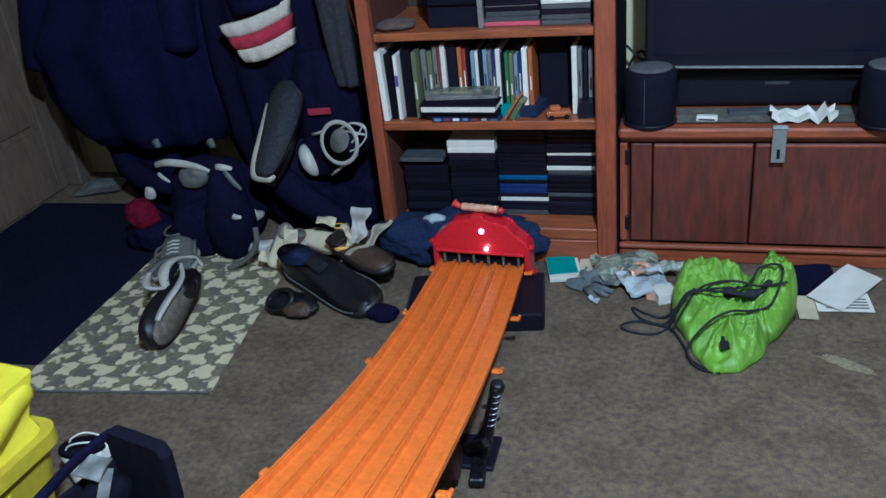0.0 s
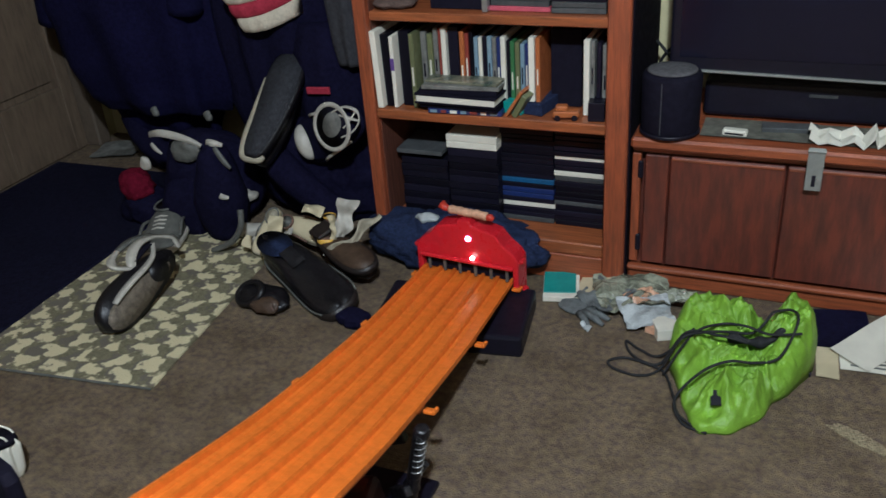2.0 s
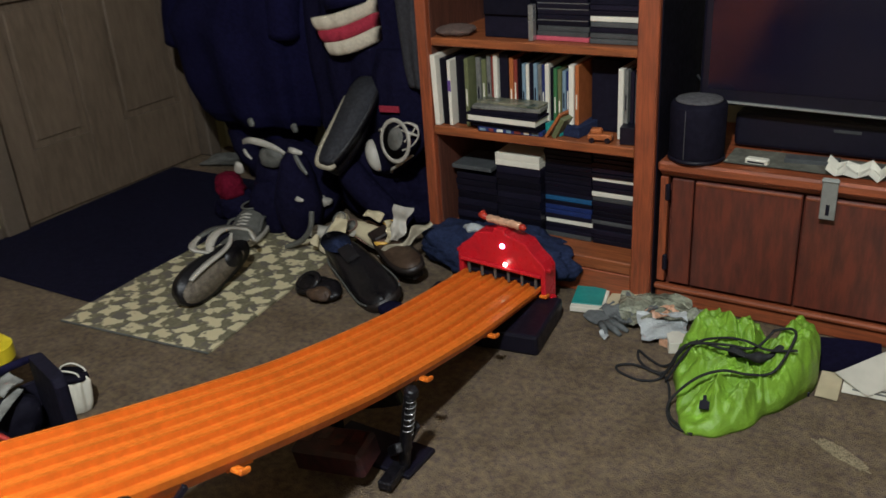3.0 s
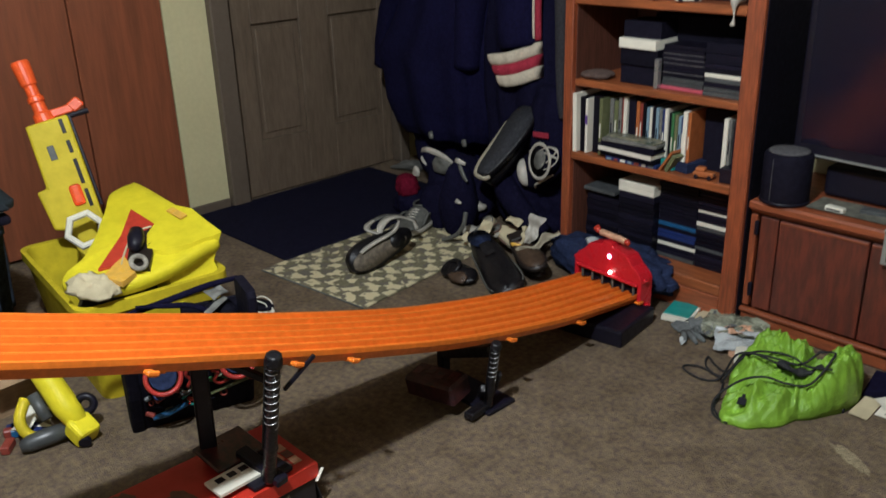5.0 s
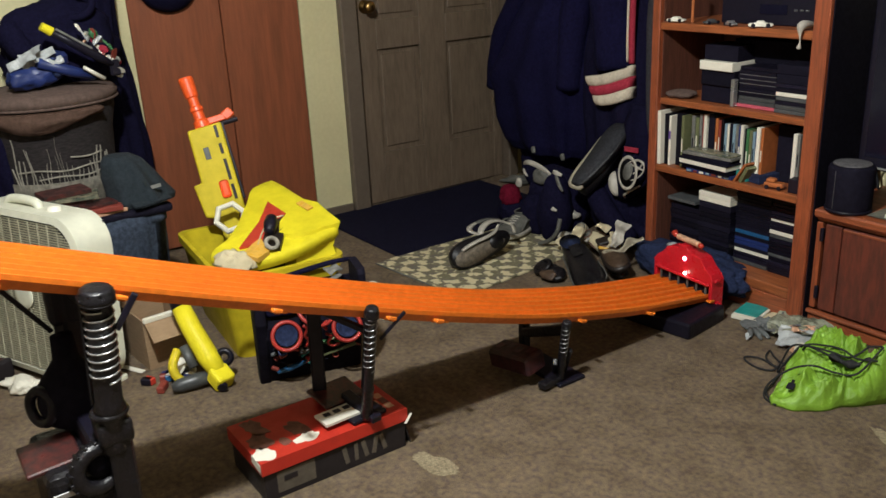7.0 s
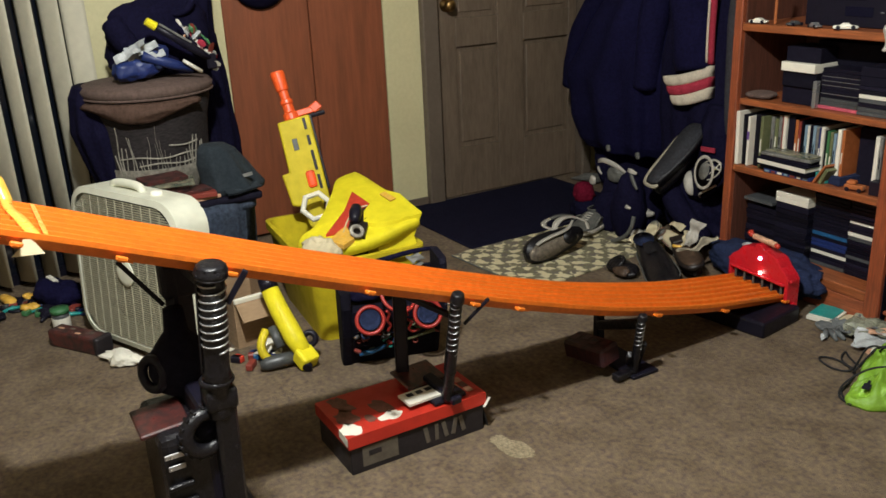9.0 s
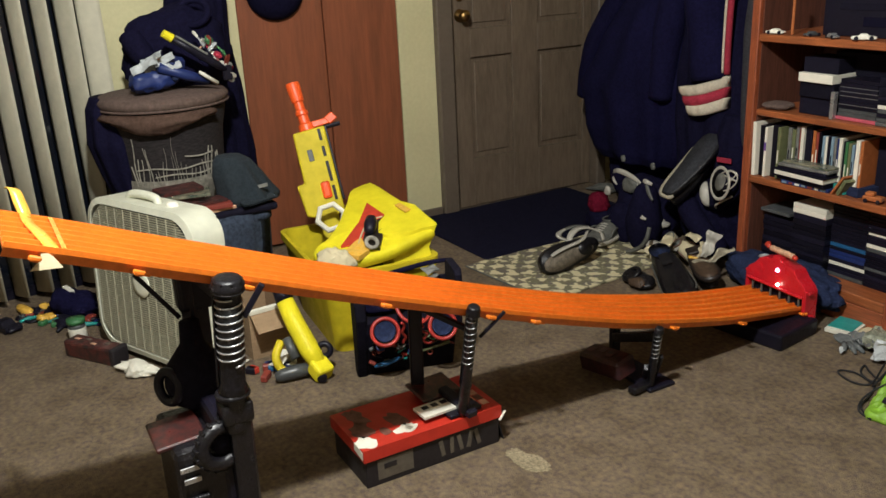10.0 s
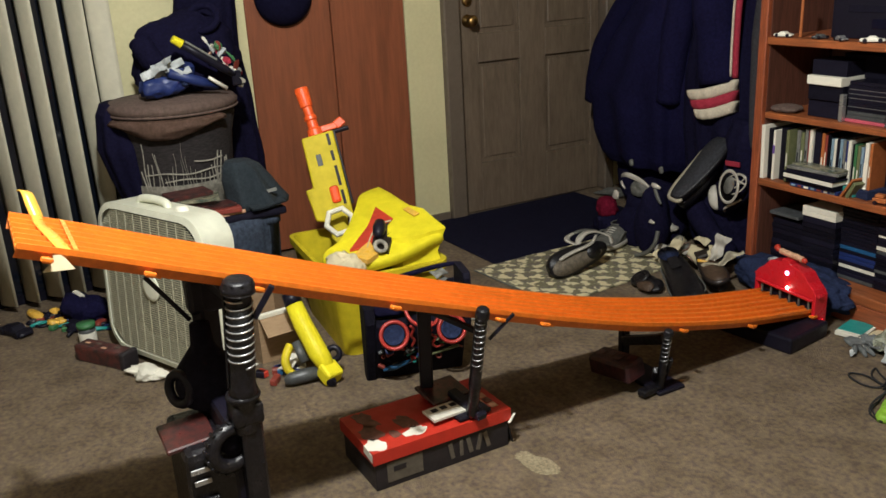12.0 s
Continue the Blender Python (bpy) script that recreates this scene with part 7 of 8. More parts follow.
solo("navy_cloth", lump((0.13, 0.07, 0.055), 0.3, 12, 71, 4, 0.4), M_NAVY, "navy cloth heaped against the blinds", "clothes", pose(-1.80, -0.17, 0, 0, 0, 25), smooth=True)
toy_car(-1.79, -0.42, 0, 30, M_BLACK, "black toy car on the carpet under the blinds", 2.2)
solo("yellow_scoop", lump((0.06, 0.02, 0.02), 0.3, 20, 73, 3), M_TAPE, "curved yellow toy part on the clutter", "toy", pose(-1.90, -0.34, 0.0, 0, 0, 20), smooth=True)
case("white_packet", -1.82, -0.19, 0.088, (0.06, 0.02, 0.012), M_PAPER, "small white packet lying on navy cloth", "packet", 20, 8)
jar = thing("jar", "small dark jar with a green lid", "jar", pose(-1.515, -0.195, 0))
glass_ = part("glass", turned(bmesh.new(), ((0.026, 0), (0.030, 0.006), (0.030, 0.062), (0.026, 0.070)), 20), M_DGREY, jar, "", True)
part("paper_label", turned(bmesh.new(), ((0.0305, 0.012), (0.0308, 0.013), (0.0308, 0.054), (0.0305, 0.055)), 20), M_PAPER, glass_, "white paper label", True)
part("lid", turned(bmesh.new(), ((0.028, 0.070), (0.032, 0.072), (0.032, 0.088), (0.001, 0.089)), 20), M_GREENC, jar, "green lid", True)


# ---- shoes ----
def shoe(name, label, at, upper, sole, trim=None, L=0.28, lining=None, tread=None, high=0.0, group="shoes by the door", laces=None, wd=1.0, mouth=1.0, heel=None, insole=None, toecap=None, welt=None, worn=0.0):
    """A shoe along local x (toe at +x), sole on z=0."""
    s_ = L / 0.28
    sh = thing(name, label, "shoe", at, group=group)

    def width(u):
        return wd * s_ * (0.033 + 0.014 * math.sin(min(1, u / 0.75) * math.pi / 2) ** 2 * (1 if u < 0.8 else 1)) * math.sqrt(max(0.02, 1 - ((u - 0.5) / 0.512) ** 6))

    def side(u):
        return s_ * 0.006 * math.sin(u * math.pi * 1.1)

    us = [0.0, 0.02, 0.06, 0.12, 0.2, 0.3, 0.4, 0.5, 0.6, 0.7, 0.8, 0.88, 0.94, 0.98, 1.0]
    bm = bmesh.new()
    rings = []
    for u in us:
        w, x, o = width(u) * 1.06, (u - 0.5) * L * 1.02, side(u)
        toe = 0.010 * s_ * max(0, (u - 0.75) / 0.25) ** 2
        th = s_ * (0.030 - 0.010 * min(1, u * 1.6))
        rings.append([Vector((x, o + w * a, toe + b)) for a, b in ((-0.94, 0), (0.94, 0), (1, 0.3 * th), (1, th), (-1, th), (-1, 0.3 * th))])
    so = part("sole", loft(bm, rings), sole, sh, "", True)
    if tread:
        bm = bmesh.new()
        rings = [[Vector(((u - 0.5) * L * 0.98, side(u) + width(u) * 0.9 * a, 0.010 * s_ * max(0, (u - 0.75) / 0.25) ** 2 - b)) for a, b in ((-1, -0.004), (1, -0.004), (1, 0.003), (-1, 0.003))] for u in us]
        part("tread", loft(bm, rings), tread, so, "", True)
    bm = bmesh.new()
    rings = []
    for u in us:
        w, x, o = width(u), (u - 0.5) * L, side(u)
        base = s_ * (0.028 - 0.010 * min(1, u * 1.6))
        h = s_ * ((0.080 + high) if u < 0.36 else (0.080 + high) - (0.036 + high) * min(1, (u - 0.36) / 0.34) if u < 0.7 else 0.044 - 0.012 * (u - 0.7) / 0.3)
        if u in (0.0, 1.0):
            h *= 0.75
        ring = []
        for k in range(14):
            a = math.pi * k / 13
            dent = worn * math.sin(a) * (noise.noise(Vector((u * 9, a * 2.2, 4.0))) + 0.6 * noise.noise(Vector((u * 23, a * 4, 7.0))))
            ring.append(Vector((x, o + w * math.cos(a) * (1 if k in (0, 13) else 0.98) + dent * 0.5, base + (h - base) * max(0.0, math.sin(a)) ** (0.55 if u > 0.4 else 0.4) + dent)))
        rings.append(ring)
    loft(bm, rings)
    part("upper", bm, upper, sh, "", True)
    lin = lining or M_BLACKM
    hh = s_ * (0.080 + high)
    part("opening", turned(bmesh.new(), ((0.001, hh - 0.006), (0.7, hh - 0.004), (1.0, hh + 0.003)), 24, Matrix.Translation((-0.30 * L, 0, 0)) @ Matrix.Diagonal((0.17 * L * mouth, 0.026 * s_ * wd * mouth, 1, 1))), lin, sh, "dark lining", True)
    if trim:
        part("collar", ringed(bmesh.new(), (-0.30 * L, 0, hh + 0.002), Matrix.Diagonal((0.17 * L * mouth / 0.03, 0.029 * s_ * wd * mouth / 0.03, 1.0, 1)), 0.03, 0.0034, 26, 8), trim, sh, "", True)
        for sg in (-1, 1):
            pts = [((u - 0.5) * L, side(u) + sg * width(u) * 1.02, s_ * z) for u, z in ((0.18, 0.034), (0.34, 0.048), (0.5, 0.058), (0.6, 0.045), (0.68, 0.03))]
            part("side_stripe", tube(bmesh.new(), smooth_path(pts, 4), 0.005 * s_, 8), trim, sh, "", True)
    if heel:
        pts = [((u - 0.5) * L * 1.03, side(u) + sg * width(u) * 1.12, 0.012 * s_) for sg, us_ in ((-1, (0.72, 0.5, 0.34, 0.18, 0.06, 0.01)), (1, (0.01, 0.05))) for u in us_]
        n_ = len(smooth_path(pts, 4))
        part("heel_edge", tube(bmesh.new(), smooth_path(pts, 4), [s_ * (0.005 + 0.008 * math.sin(math.pi * k / (n_ - 1))) for k in range(n_)], 8), heel, sh, "cream heel edge", True)
    if toecap:
        bm = bmesh.new()
        bmesh.ops.create_uvsphere(bm, u_segments=18, v_segments=12, radius=1.0, matrix=Matrix.Translation((0.40 * L, side(0.9), 0.030 * s_)) @ Matrix.Diagonal((0.11 * L, width(0.85) * 0.86, 0.034 * s_, 1)))
        part("toe_cap", bm, toecap, sh, "pale rubber toe cap", True)
    if welt:
        for sg in (-1, 1):
            pts = [((u - 0.5) * L * 1.01, side(u) + sg * width(u) * 1.07, s_ * (0.031 - 0.010 * min(1, u * 1.6)) + 0.010 * s_ * max(0, (u - 0.75) / 0.25) ** 2) for u in (0.03, 0.12, 0.25, 0.4, 0.55, 0.7, 0.82, 0.92)]
            part("welt", tube(bmesh.new(), smooth_path(pts, 4), 0.0022 * s_, 6), welt, sh, "worn pale welt seam", True)
        part("tongue", sheet(0.16 * L, 0.030 * s_ * wd, 0.003, 30, 3, 8, 0.003, Matrix.Translation((-0.06 * L, 0, 0.076 * s_)) @ pose(0, 0, 0, 0, 24, 0)), upper, sh, "", True)
        part("heel_block", box(bmesh.new(), (-0.40 * L, side(0.1), 0.006 * s_), (0.20 * L, width(0.12) * 1.9, 0.012 * s_), bevel=0.003), sole, sh)
    if insole:
        part("insole", turned(bmesh.new(), ((0.62, hh - 0.002), (0.55, hh + 0.004), (0.001, hh + 0.005)), 20, Matrix.Translation((-0.32 * L, -0.006 * s_, 0)) @ pose(0, 0, 0, 0, 0, 20) @ Matrix.Diagonal((0.19 * L * mouth, 0.026 * s_ * wd * mouth, 1, 1))), insole, sh, "pale insole", True)
    if laces:
        for k in range(4):
            u = 0.44 + 0.055 * k
            z = s_ * ((0.080 + high) - (0.036 + high) * min(1, (u - 0.36) / 0.34)) + 0.001
            part("lace", tube(bmesh.new(), [((u - 0.5) * L, -0.02 * s_, z - 0.004), ((u - 0.5) * L + 0.004, 0, z + 0.002), ((u - 0.5) * L, 0.02 * s_, z - 0.004)], 0.003 * s_, 6), laces, sh)
    return sh


def laid(centre, toe, up):
    """The pose of a shoe from its middle, the way its toe points and the way its top faces."""
    x = Vector(toe).normalized()
    z = (Vector(up) - x * Vector(up).dot(x)).normalized()
    y = z.cross(x)
    m = Matrix((x, y, z)).transposed().to_4x4()
    return Matrix.Translation(Vector(centre) - z * 0.035) @ m


# sneaker lying on its side on the rug, and its neighbours
SL = thing("sandal", "black sandal with white straps tipped on its edge", "shoe", laid((-1.085, 1.650, 0.060), (0.02, -0.29, -0.035), (-0.92, 0.0, -0.30)), group="shoes by the door")


def sandal_ring(u, grow, z):
    """Half outline points of the sandal's sole at u along its length."""
    w = (0.040 + 0.016 * math.sin(min(1, u / 0.72) * math.pi / 2) ** 2 + grow) * math.sqrt(max(0.03, 1 - ((u - 0.5) / 0.51) ** 4))
    return [Vector(((u - 0.5) * (0.30 + 2 * grow), a * w, zz)) for a, zz in ((-1, z[0]), (1, z[0]), (1, z[1]), (-1, z[1]))]


us = [k / 24 for k in range(25)]
so = part("sole", loft(bmesh.new(), [sandal_ring(u, 0.0, (0.0, 0.030)) for u in us]), M_BLACKLEATHER, SL, "thick black rubber edge", True)
part("tread", loft(bmesh.new(), [[q + Vector((0.012, -0.010, 0)) for q in sandal_ring(u, -0.020, (-0.004, 0.004))] for u in us]), M_OLIVESOLE, so, "olive-grey worn tread", True)
part("heel_pad", loft(bmesh.new(), [[Vector((-0.075 - 0.035 * math.cos(a), y_, z_)) for y_, z_ in ((-0.028 * math.sin(a) - 0.001, -0.006), (0.028 * math.sin(a) + 0.001, -0.006), (0.028 * math.sin(a) + 0.001, -0.003), (-0.028 * math.sin(a) - 0.001, -0.003))] for a in [math.pi * k / 12 for k in range(13)]]), M_BLACKLEATHER, so, "", True)
part("footbed", loft(bmesh.new(), [sandal_ring(u, -0.004, (0.029, 0.034)) for u in us]), M_BLACKM, SL, "", True)
part("foxing_stripe", ribbon([(0.098, 0.024, -0.006), (0.07, 0.030, -0.007), (0.02, 0.034, -0.008), (-0.04, 0.034, -0.008), (-0.085, 0.040, -0.004), (-0.12, 0.058, 0.010)], 0.019, 0.005), M_WHITELEATHER, so, "white stripe along the rim", True)
for pts, w_, mt, lb in (([(-0.02, 0.050, 0.012), (-0.045, 0.070, 0.020), (-0.085, 0.080, 0.024), (-0.13, 0.072, 0.020), (-0.165, 0.050, 0.014)], 0.028, M_WHITELEATHER, "white heel strap"),
                        ([(-0.02, 0.050, 0.012), (0.005, 0.074, 0.030), (-0.005, 0.088, 0.046), (-0.045, 0.094, 0.052)], 0.024, M_WHITELEATHER, "white instep strap"),
                        ([(-0.165, 0.050, 0.014), (-0.185, 0.030, 0.006), (-0.180, 0.0, 0.0)], 0.022, M_WHITELEATHER, "white heel tab"),
                        ([(-0.045, 0.094, 0.052), (-0.10, 0.090, 0.046), (-0.15, 0.070, 0.030)], 0.020, M_GREYLEATHER, "grey padded strap"),
                        ([(-0.035, 0.062, 0.020), (-0.085, 0.066, 0.022), (-0.125, 0.058, 0.018)], 0.036, M_BLACKM, "black lining")):
    part("strap", ribbon(pts, w_, 0.006), mt, SL, lb, True)
shoe("sneaker", "grey and white sneaker on the rug's far end", laid((-1.255, 1.985, 0.045), (0.3, -0.9, 0), (0, -0.3, 1)), M_GREYLEATHER, M_WHITELEATHER, M_GREYLEATHER, 0.27, laces=M_WHITELEATHER, wd=1.4)
solo("knit_hat", lump((0.052, 0.050, 0.054), 0.3, 18, 77, 4, 0.3), M_REDSHOE, "dark red knitted hat on the pile's edge", "hat", pose(-1.41, 2.10, 0.085, 15, -10, 0), smooth=True)
solo("dark_cloth", lump((0.09, 0.08, 0.06), 0.25, 12, 78, 4, 0.3), M_DARKCLOTH, "black cloth bundled under the red hat", "clothes", pose(-1.41, 2.11, 0), smooth=True)
# brown and black leather shoes in front of the pile
shoe("dress_shoe", "worn black leather shoe pointing out of the pile", laid((-0.690, 1.855, 0.038), (0.86, -0.48, 0.0), (0.05, -0.34, 0.92)), M_BLACKLEATHER, M_BROWNLEATHER, None, 0.37, wd=0.98, mouth=1.2, lining=M_JEANS, welt=M_GREYLEATHER, worn=0.010)


def upturned(label, at, L, tread, edge):
    """A shoe lying sole up: a thin dark edge round a worn tread, the squashed upper below."""
    sh = thing("loafer", label, "shoe", at, group="shoes by the door")
    us_ = [k / 24 for k in range(25)]
    k_ = L / 0.30

    def rings(grow, z, bow):
        return [[Vector((p.x * k_, p.y * k_, p.z + bow * (2 * u - 1) ** 2)) for p in sandal_ring(u, grow, z)] for u in us_]

    so_ = part("sole", loft(bmesh.new(), rings(0.0, (0.0, 0.018), 0.010)), edge, sh, "", True)
    part("tread", loft(bmesh.new(), rings(-0.010, (0.016, 0.021), 0.010)), tread, so_, "worn brown tread", True)
    part("heel_block", box(bmesh.new(), (-0.36 * L, 0, 0.030), (0.20 * L, 0.070 * k_, 0.016), bevel=0.004), edge, so_)
    part("upper", lump((0.44 * L, 0.046 * k_, 0.024), 0.2, 16, 33, 4, 0.3, -0.05, Matrix.Translation((0.02 * L, 0, -0.036))), edge, sh, "", True)
    return sh


upturned("brown-soled leather shoe lying sole up", pose(-0.625, 1.955, 0.070, 14, 8, -26), 0.25, M_TANSOLE, M_BROWNLEATHER)
LO = thing("loafer", "slumped dark shoe with its tan inside showing", "shoe", pose(-0.762, 1.762, 0, 0, 0, -8), group="shoes by the door")
part("upper", lump((0.080, 0.046, 0.030), 0.22, 18, 35, 4, 0.35), M_BLACKLEATHER, LO, "", True)
part("collar", ringed(bmesh.new(), (-0.030, -0.018, 0.040), pose(0, 0, 0, 38, -18, 0) @ Matrix.Diagonal((1.25, 0.9, 1, 1)), 0.034, 0.009, 26, 8), M_BLACKLEATHER, LO, "", True)
part("insole", lump((0.044, 0.026, 0.012), 0.25, 30, 37, 4, 0.3, m=Matrix.Translation((0.030, -0.030, 0.024)) @ pose(0, 0, 0, 34, 0, 0)), M_TANSOLE, LO, "tan inside", True)
solo("dark_cloth", lump((0.055, 0.035, 0.020), 0.3, 20, 81, 4, 0.3), M_DARKCLOTH, "black cloth crumpled by the shoe's toe", "clothes", pose(-0.505, 1.755, 0, 0, 0, -28), smooth=True)
# sneaker propped up, sole outwards
shoe("sneaker", "dark sneaker propped upright showing its grey sole", laid((-0.925, 2.185, 0.370), (0.03, 0.244, 0.222), (-0.14, 0.65, -0.74)), M_BLACKLEATHER, M_BLACKLEATHER, None, 0.33, tread=M_GREYSOLE, wd=0.95, heel=M_SOLE)
# pale sneaker with its opening to the room
PS = shoe("sneaker", "pale sneaker leaning with its opening to the room", laid((-0.755, 2.155, 0.325), (-0.132, 0.033, -0.07), (0.25, -0.9, 0.35)), M_DARKCLOTH, M_DARKCLOTH, M_WHITELEATHER, 0.26, lining=M_BLACKM, wd=1.5, mouth=1.5, insole=M_GREYC, toecap=M_WHITELEATHER)
for pts in ([(-0.104, -0.034, 0.080), (-0.145, -0.034, 0.070), (-0.172, -0.012, 0.060), (-0.168, 0.016, 0.060), (-0.140, 0.034, 0.070), (-0.104, 0.036, 0.080)], [(-0.125, -0.020, 0.078), (-0.150, 0.0, 0.068), (-0.168, 0.014, 0.060)], [(-0.122, 0.016, 0.078), (-0.146, 0.004, 0.068), (-0.170, -0.012, 0.060)]):
    part("heel_strap", ribbon(pts, 0.009, 0.004), M_WHITELEATHER, PS, "white netted heel strap", True)
# pile below
shoe("sneaker", "cream sneaker in the pile", laid((-0.905, 2.01, 0.075), (-0.1, -0.5, -0.45), (0.3, -0.5, 0.7)), M_CREAMPAPER, M_SOLE, M_GREYLEATHER, 0.14, wd=1.2, lining=M_SOLE)
shoe("sneaker", "white sneaker in the pile", laid((-0.80, 2.03, 0.085), (0.7, -0.3, 0.1), (-0.2, -0.6, 0.7)), M_CREAMPAPER, M_SOLE, M_TANFAB, 0.18, wd=1.1, lining=M_GREYLEATHER)
shoe("sneaker", "tan and yellow sneaker in the pile", laid((-0.715, 2.035, 0.10), (0.3, -0.6, 0.15), (0.2, -0.3, 0.8)), M_TANFAB, M_TAPE, M_TAPE, 0.17)
for x, y, z, w, h, rx, ry, rz, mt, lb in ((-0.640, 2.005, 0.150, 0.048, 0.105, 74, 12, 18, M_WHITELEATHER, "creased white shoe tongue standing in the pile"), (-0.612, 1.998, 0.112, 0.030, 0.165, 62, 52, 10, M_SOLE, "cream sole strip leaning on the shelf foot"),
                                              (-0.668, 1.998, 0.118, 0.034, 0.070, 60, -28, -14, M_CREAMPAPER, "creased cream shoe tongue in the pile")):
    bm = sheet(w, h, 0.016, 34, 70 + int(w * 1000), 16, 0.005)
    for v in bm.verts:
        v.co.x *= 0.85 + 0.9 * noise.noise(Vector((v.co.y * 28, w * 90, 1.7)))
        v.co.x += 0.020 * noise.noise(Vector((v.co.y * 22, 4.0, w * 50)))
    solo("shoe_scrap", bm, mt, lb, "shoe part", pose(x, y, z, rx, ry, rz), smooth=True)

for k, (x, y, z, rx, ry, rz, w, h) in enumerate(((-0.86, 2.00, 0.10, 60, 10, 20, 0.05, 0.07), (-0.83, 2.04, 0.06, 40, -20, -30, 0.06, 0.05), (-0.755, 2.03, 0.135, 30, 20, 15, 0.07, 0.05), (-0.695, 1.985, 0.06, 55, 25, 40, 0.045, 0.08), (-0.94, 1.985, 0.04, 50, 0, -10, 0.035, 0.05))):
    solo("torn_card", sheet(w * 0.8, h * 0.7, 0.022, 30, 80 + k, 10, 0.003), (M_CREAMPAPER, M_WHITELEATHER)[k % 2], "torn cream card among the shoes", "card", pose(x, y, z, rx, ry, rz), group="torn cards in the shoe pile")
# backpack slumped behind the shoes
BP = thing("backpack", "slumped black backpack with pale trim by shoes", "backpack", pose(-1.20, 2.19, 0))
part("bag_body", lump((0.165, 0.12, 0.165), 0.12, 8, 17, 5, 0.2), M_DARKCLOTH, BP, "", True)
part("pocket", lump((0.075, 0.075, 0.165), 0.12, 9, 21, 4, 0.2, m=Matrix.Translation((0.105, -0.11, 0.0))), M_DARKCLOTH, BP, "", True)
part("pocket", lump((0.09, 0.07, 0.10), 0.14, 10, 24, 4, 0.2, m=Matrix.Translation((-0.02, -0.10, 0.0))), M_DARKCLOTH, BP, "", True)


part("strap", ribbon([(-0.135, -0.085, 0.288), (-0.08, -0.105, 0.306), (-0.02, -0.11, 0.305), (0.03, -0.105, 0.292), (0.062, -0.10, 0.276)], 0.022), M_WHITELEATHER, BP, "pale strap", True)
part("strap", ribbon([(0.095, -0.115, 0.297), (0.12, -0.12, 0.298), (0.15, -0.115, 0.292)], 0.020), M_WHITELEATHER, BP, "pale strap", True)
part("strap", ribbon([(0.132, -0.13, 0.29), (0.155, -0.135, 0.258), (0.178, -0.135, 0.232)], 0.016), M_GREYLEATHER, BP, "grey strap", True)
part("strap", ribbon([(-0.12, -0.10, 0.268), (-0.10, -0.11, 0.258), (-0.075, -0.115, 0.245)], 0.012), M_WHITELEATHER, BP, "pale strap", True)
part("mesh_panel", lump((0.05, 0.022, 0.04), 0.25, 22, 19, 4, m=Matrix.Translation((0.005, -0.10, 0.225))), M_GREYLEATHER, BP, "grey mesh panel", True)
part("buckle", ribbon([(0.138, -0.165, 0.166), (0.155, -0.17, 0.158), (0.175, -0.165, 0.154)], 0.016), M_WHITELEATHER, BP, "white buckle", True)
part("rim", tube(bmesh.new(), smooth_path([(0.235, -0.20, 0.14), (0.236, -0.215, 0.093), (0.198, -0.22, 0.043), (0.13, -0.225, 0.008)], 6), 0.009, 8), M_GREYLEATHER, BP, "grey webbing loop", True)
for q in ((-0.17, 0.0, 0.315), (0.026, 0.0, 0.315)):
    part("pull_tag", lump((0.014, 0.008, 0.018), 0.5, 60, 23, 3, m=Matrix.Translation(q)), M_GREYLEATHER, BP, "", True)
part("side_tag", lump((0.02, 0.01, 0.024), 0.3, 40, 29, 3, m=Matrix.Translation((-0.19, -0.07, 0.165))), M_WHITELEATHER, BP, "", True)
CC = thing("crumpled_coat", "black coat heaped under the hanging jackets", "clothes", pose(-0.86, 2.31, 0.0))
part("coat_body", lump((0.25, 0.12, 0.185), 0.18, 8, 25, 5, 0.4), M_DARKCLOTH, CC, "", True)
part("sleeve", sleeve([(-0.16, -0.06, 0.23), (-0.06, -0.14, 0.19), (0.05, -0.16, 0.12), (0.13, -0.15, 0.06)], (0.05, 0.042), 16, 12, 0.2), M_DARKCLOTH, CC, "", True)
for x, y, z, rz in ((-1.0, 2.06, 0.02, 20), (-0.945, 2.04, 0.015, 70), (-1.055, 2.13, 0.09, 50)):
    solo("white_scrap", lump((0.04, 0.025, 0.02), 0.4, 30, 30 + rz, 3), M_WHITELEATHER, "pale crumpled scrap among the shoes", "cloth", pose(x, y, z, 0, 0, rz), group="scraps in the shoe pile", smooth=True)

# ---- lime drawstring bag with cord ----
GB = thing("drawstring_bag", "crumpled lime green nylon drawstring bag with black cord", "bag", pose(0.395, 1.785, 0))


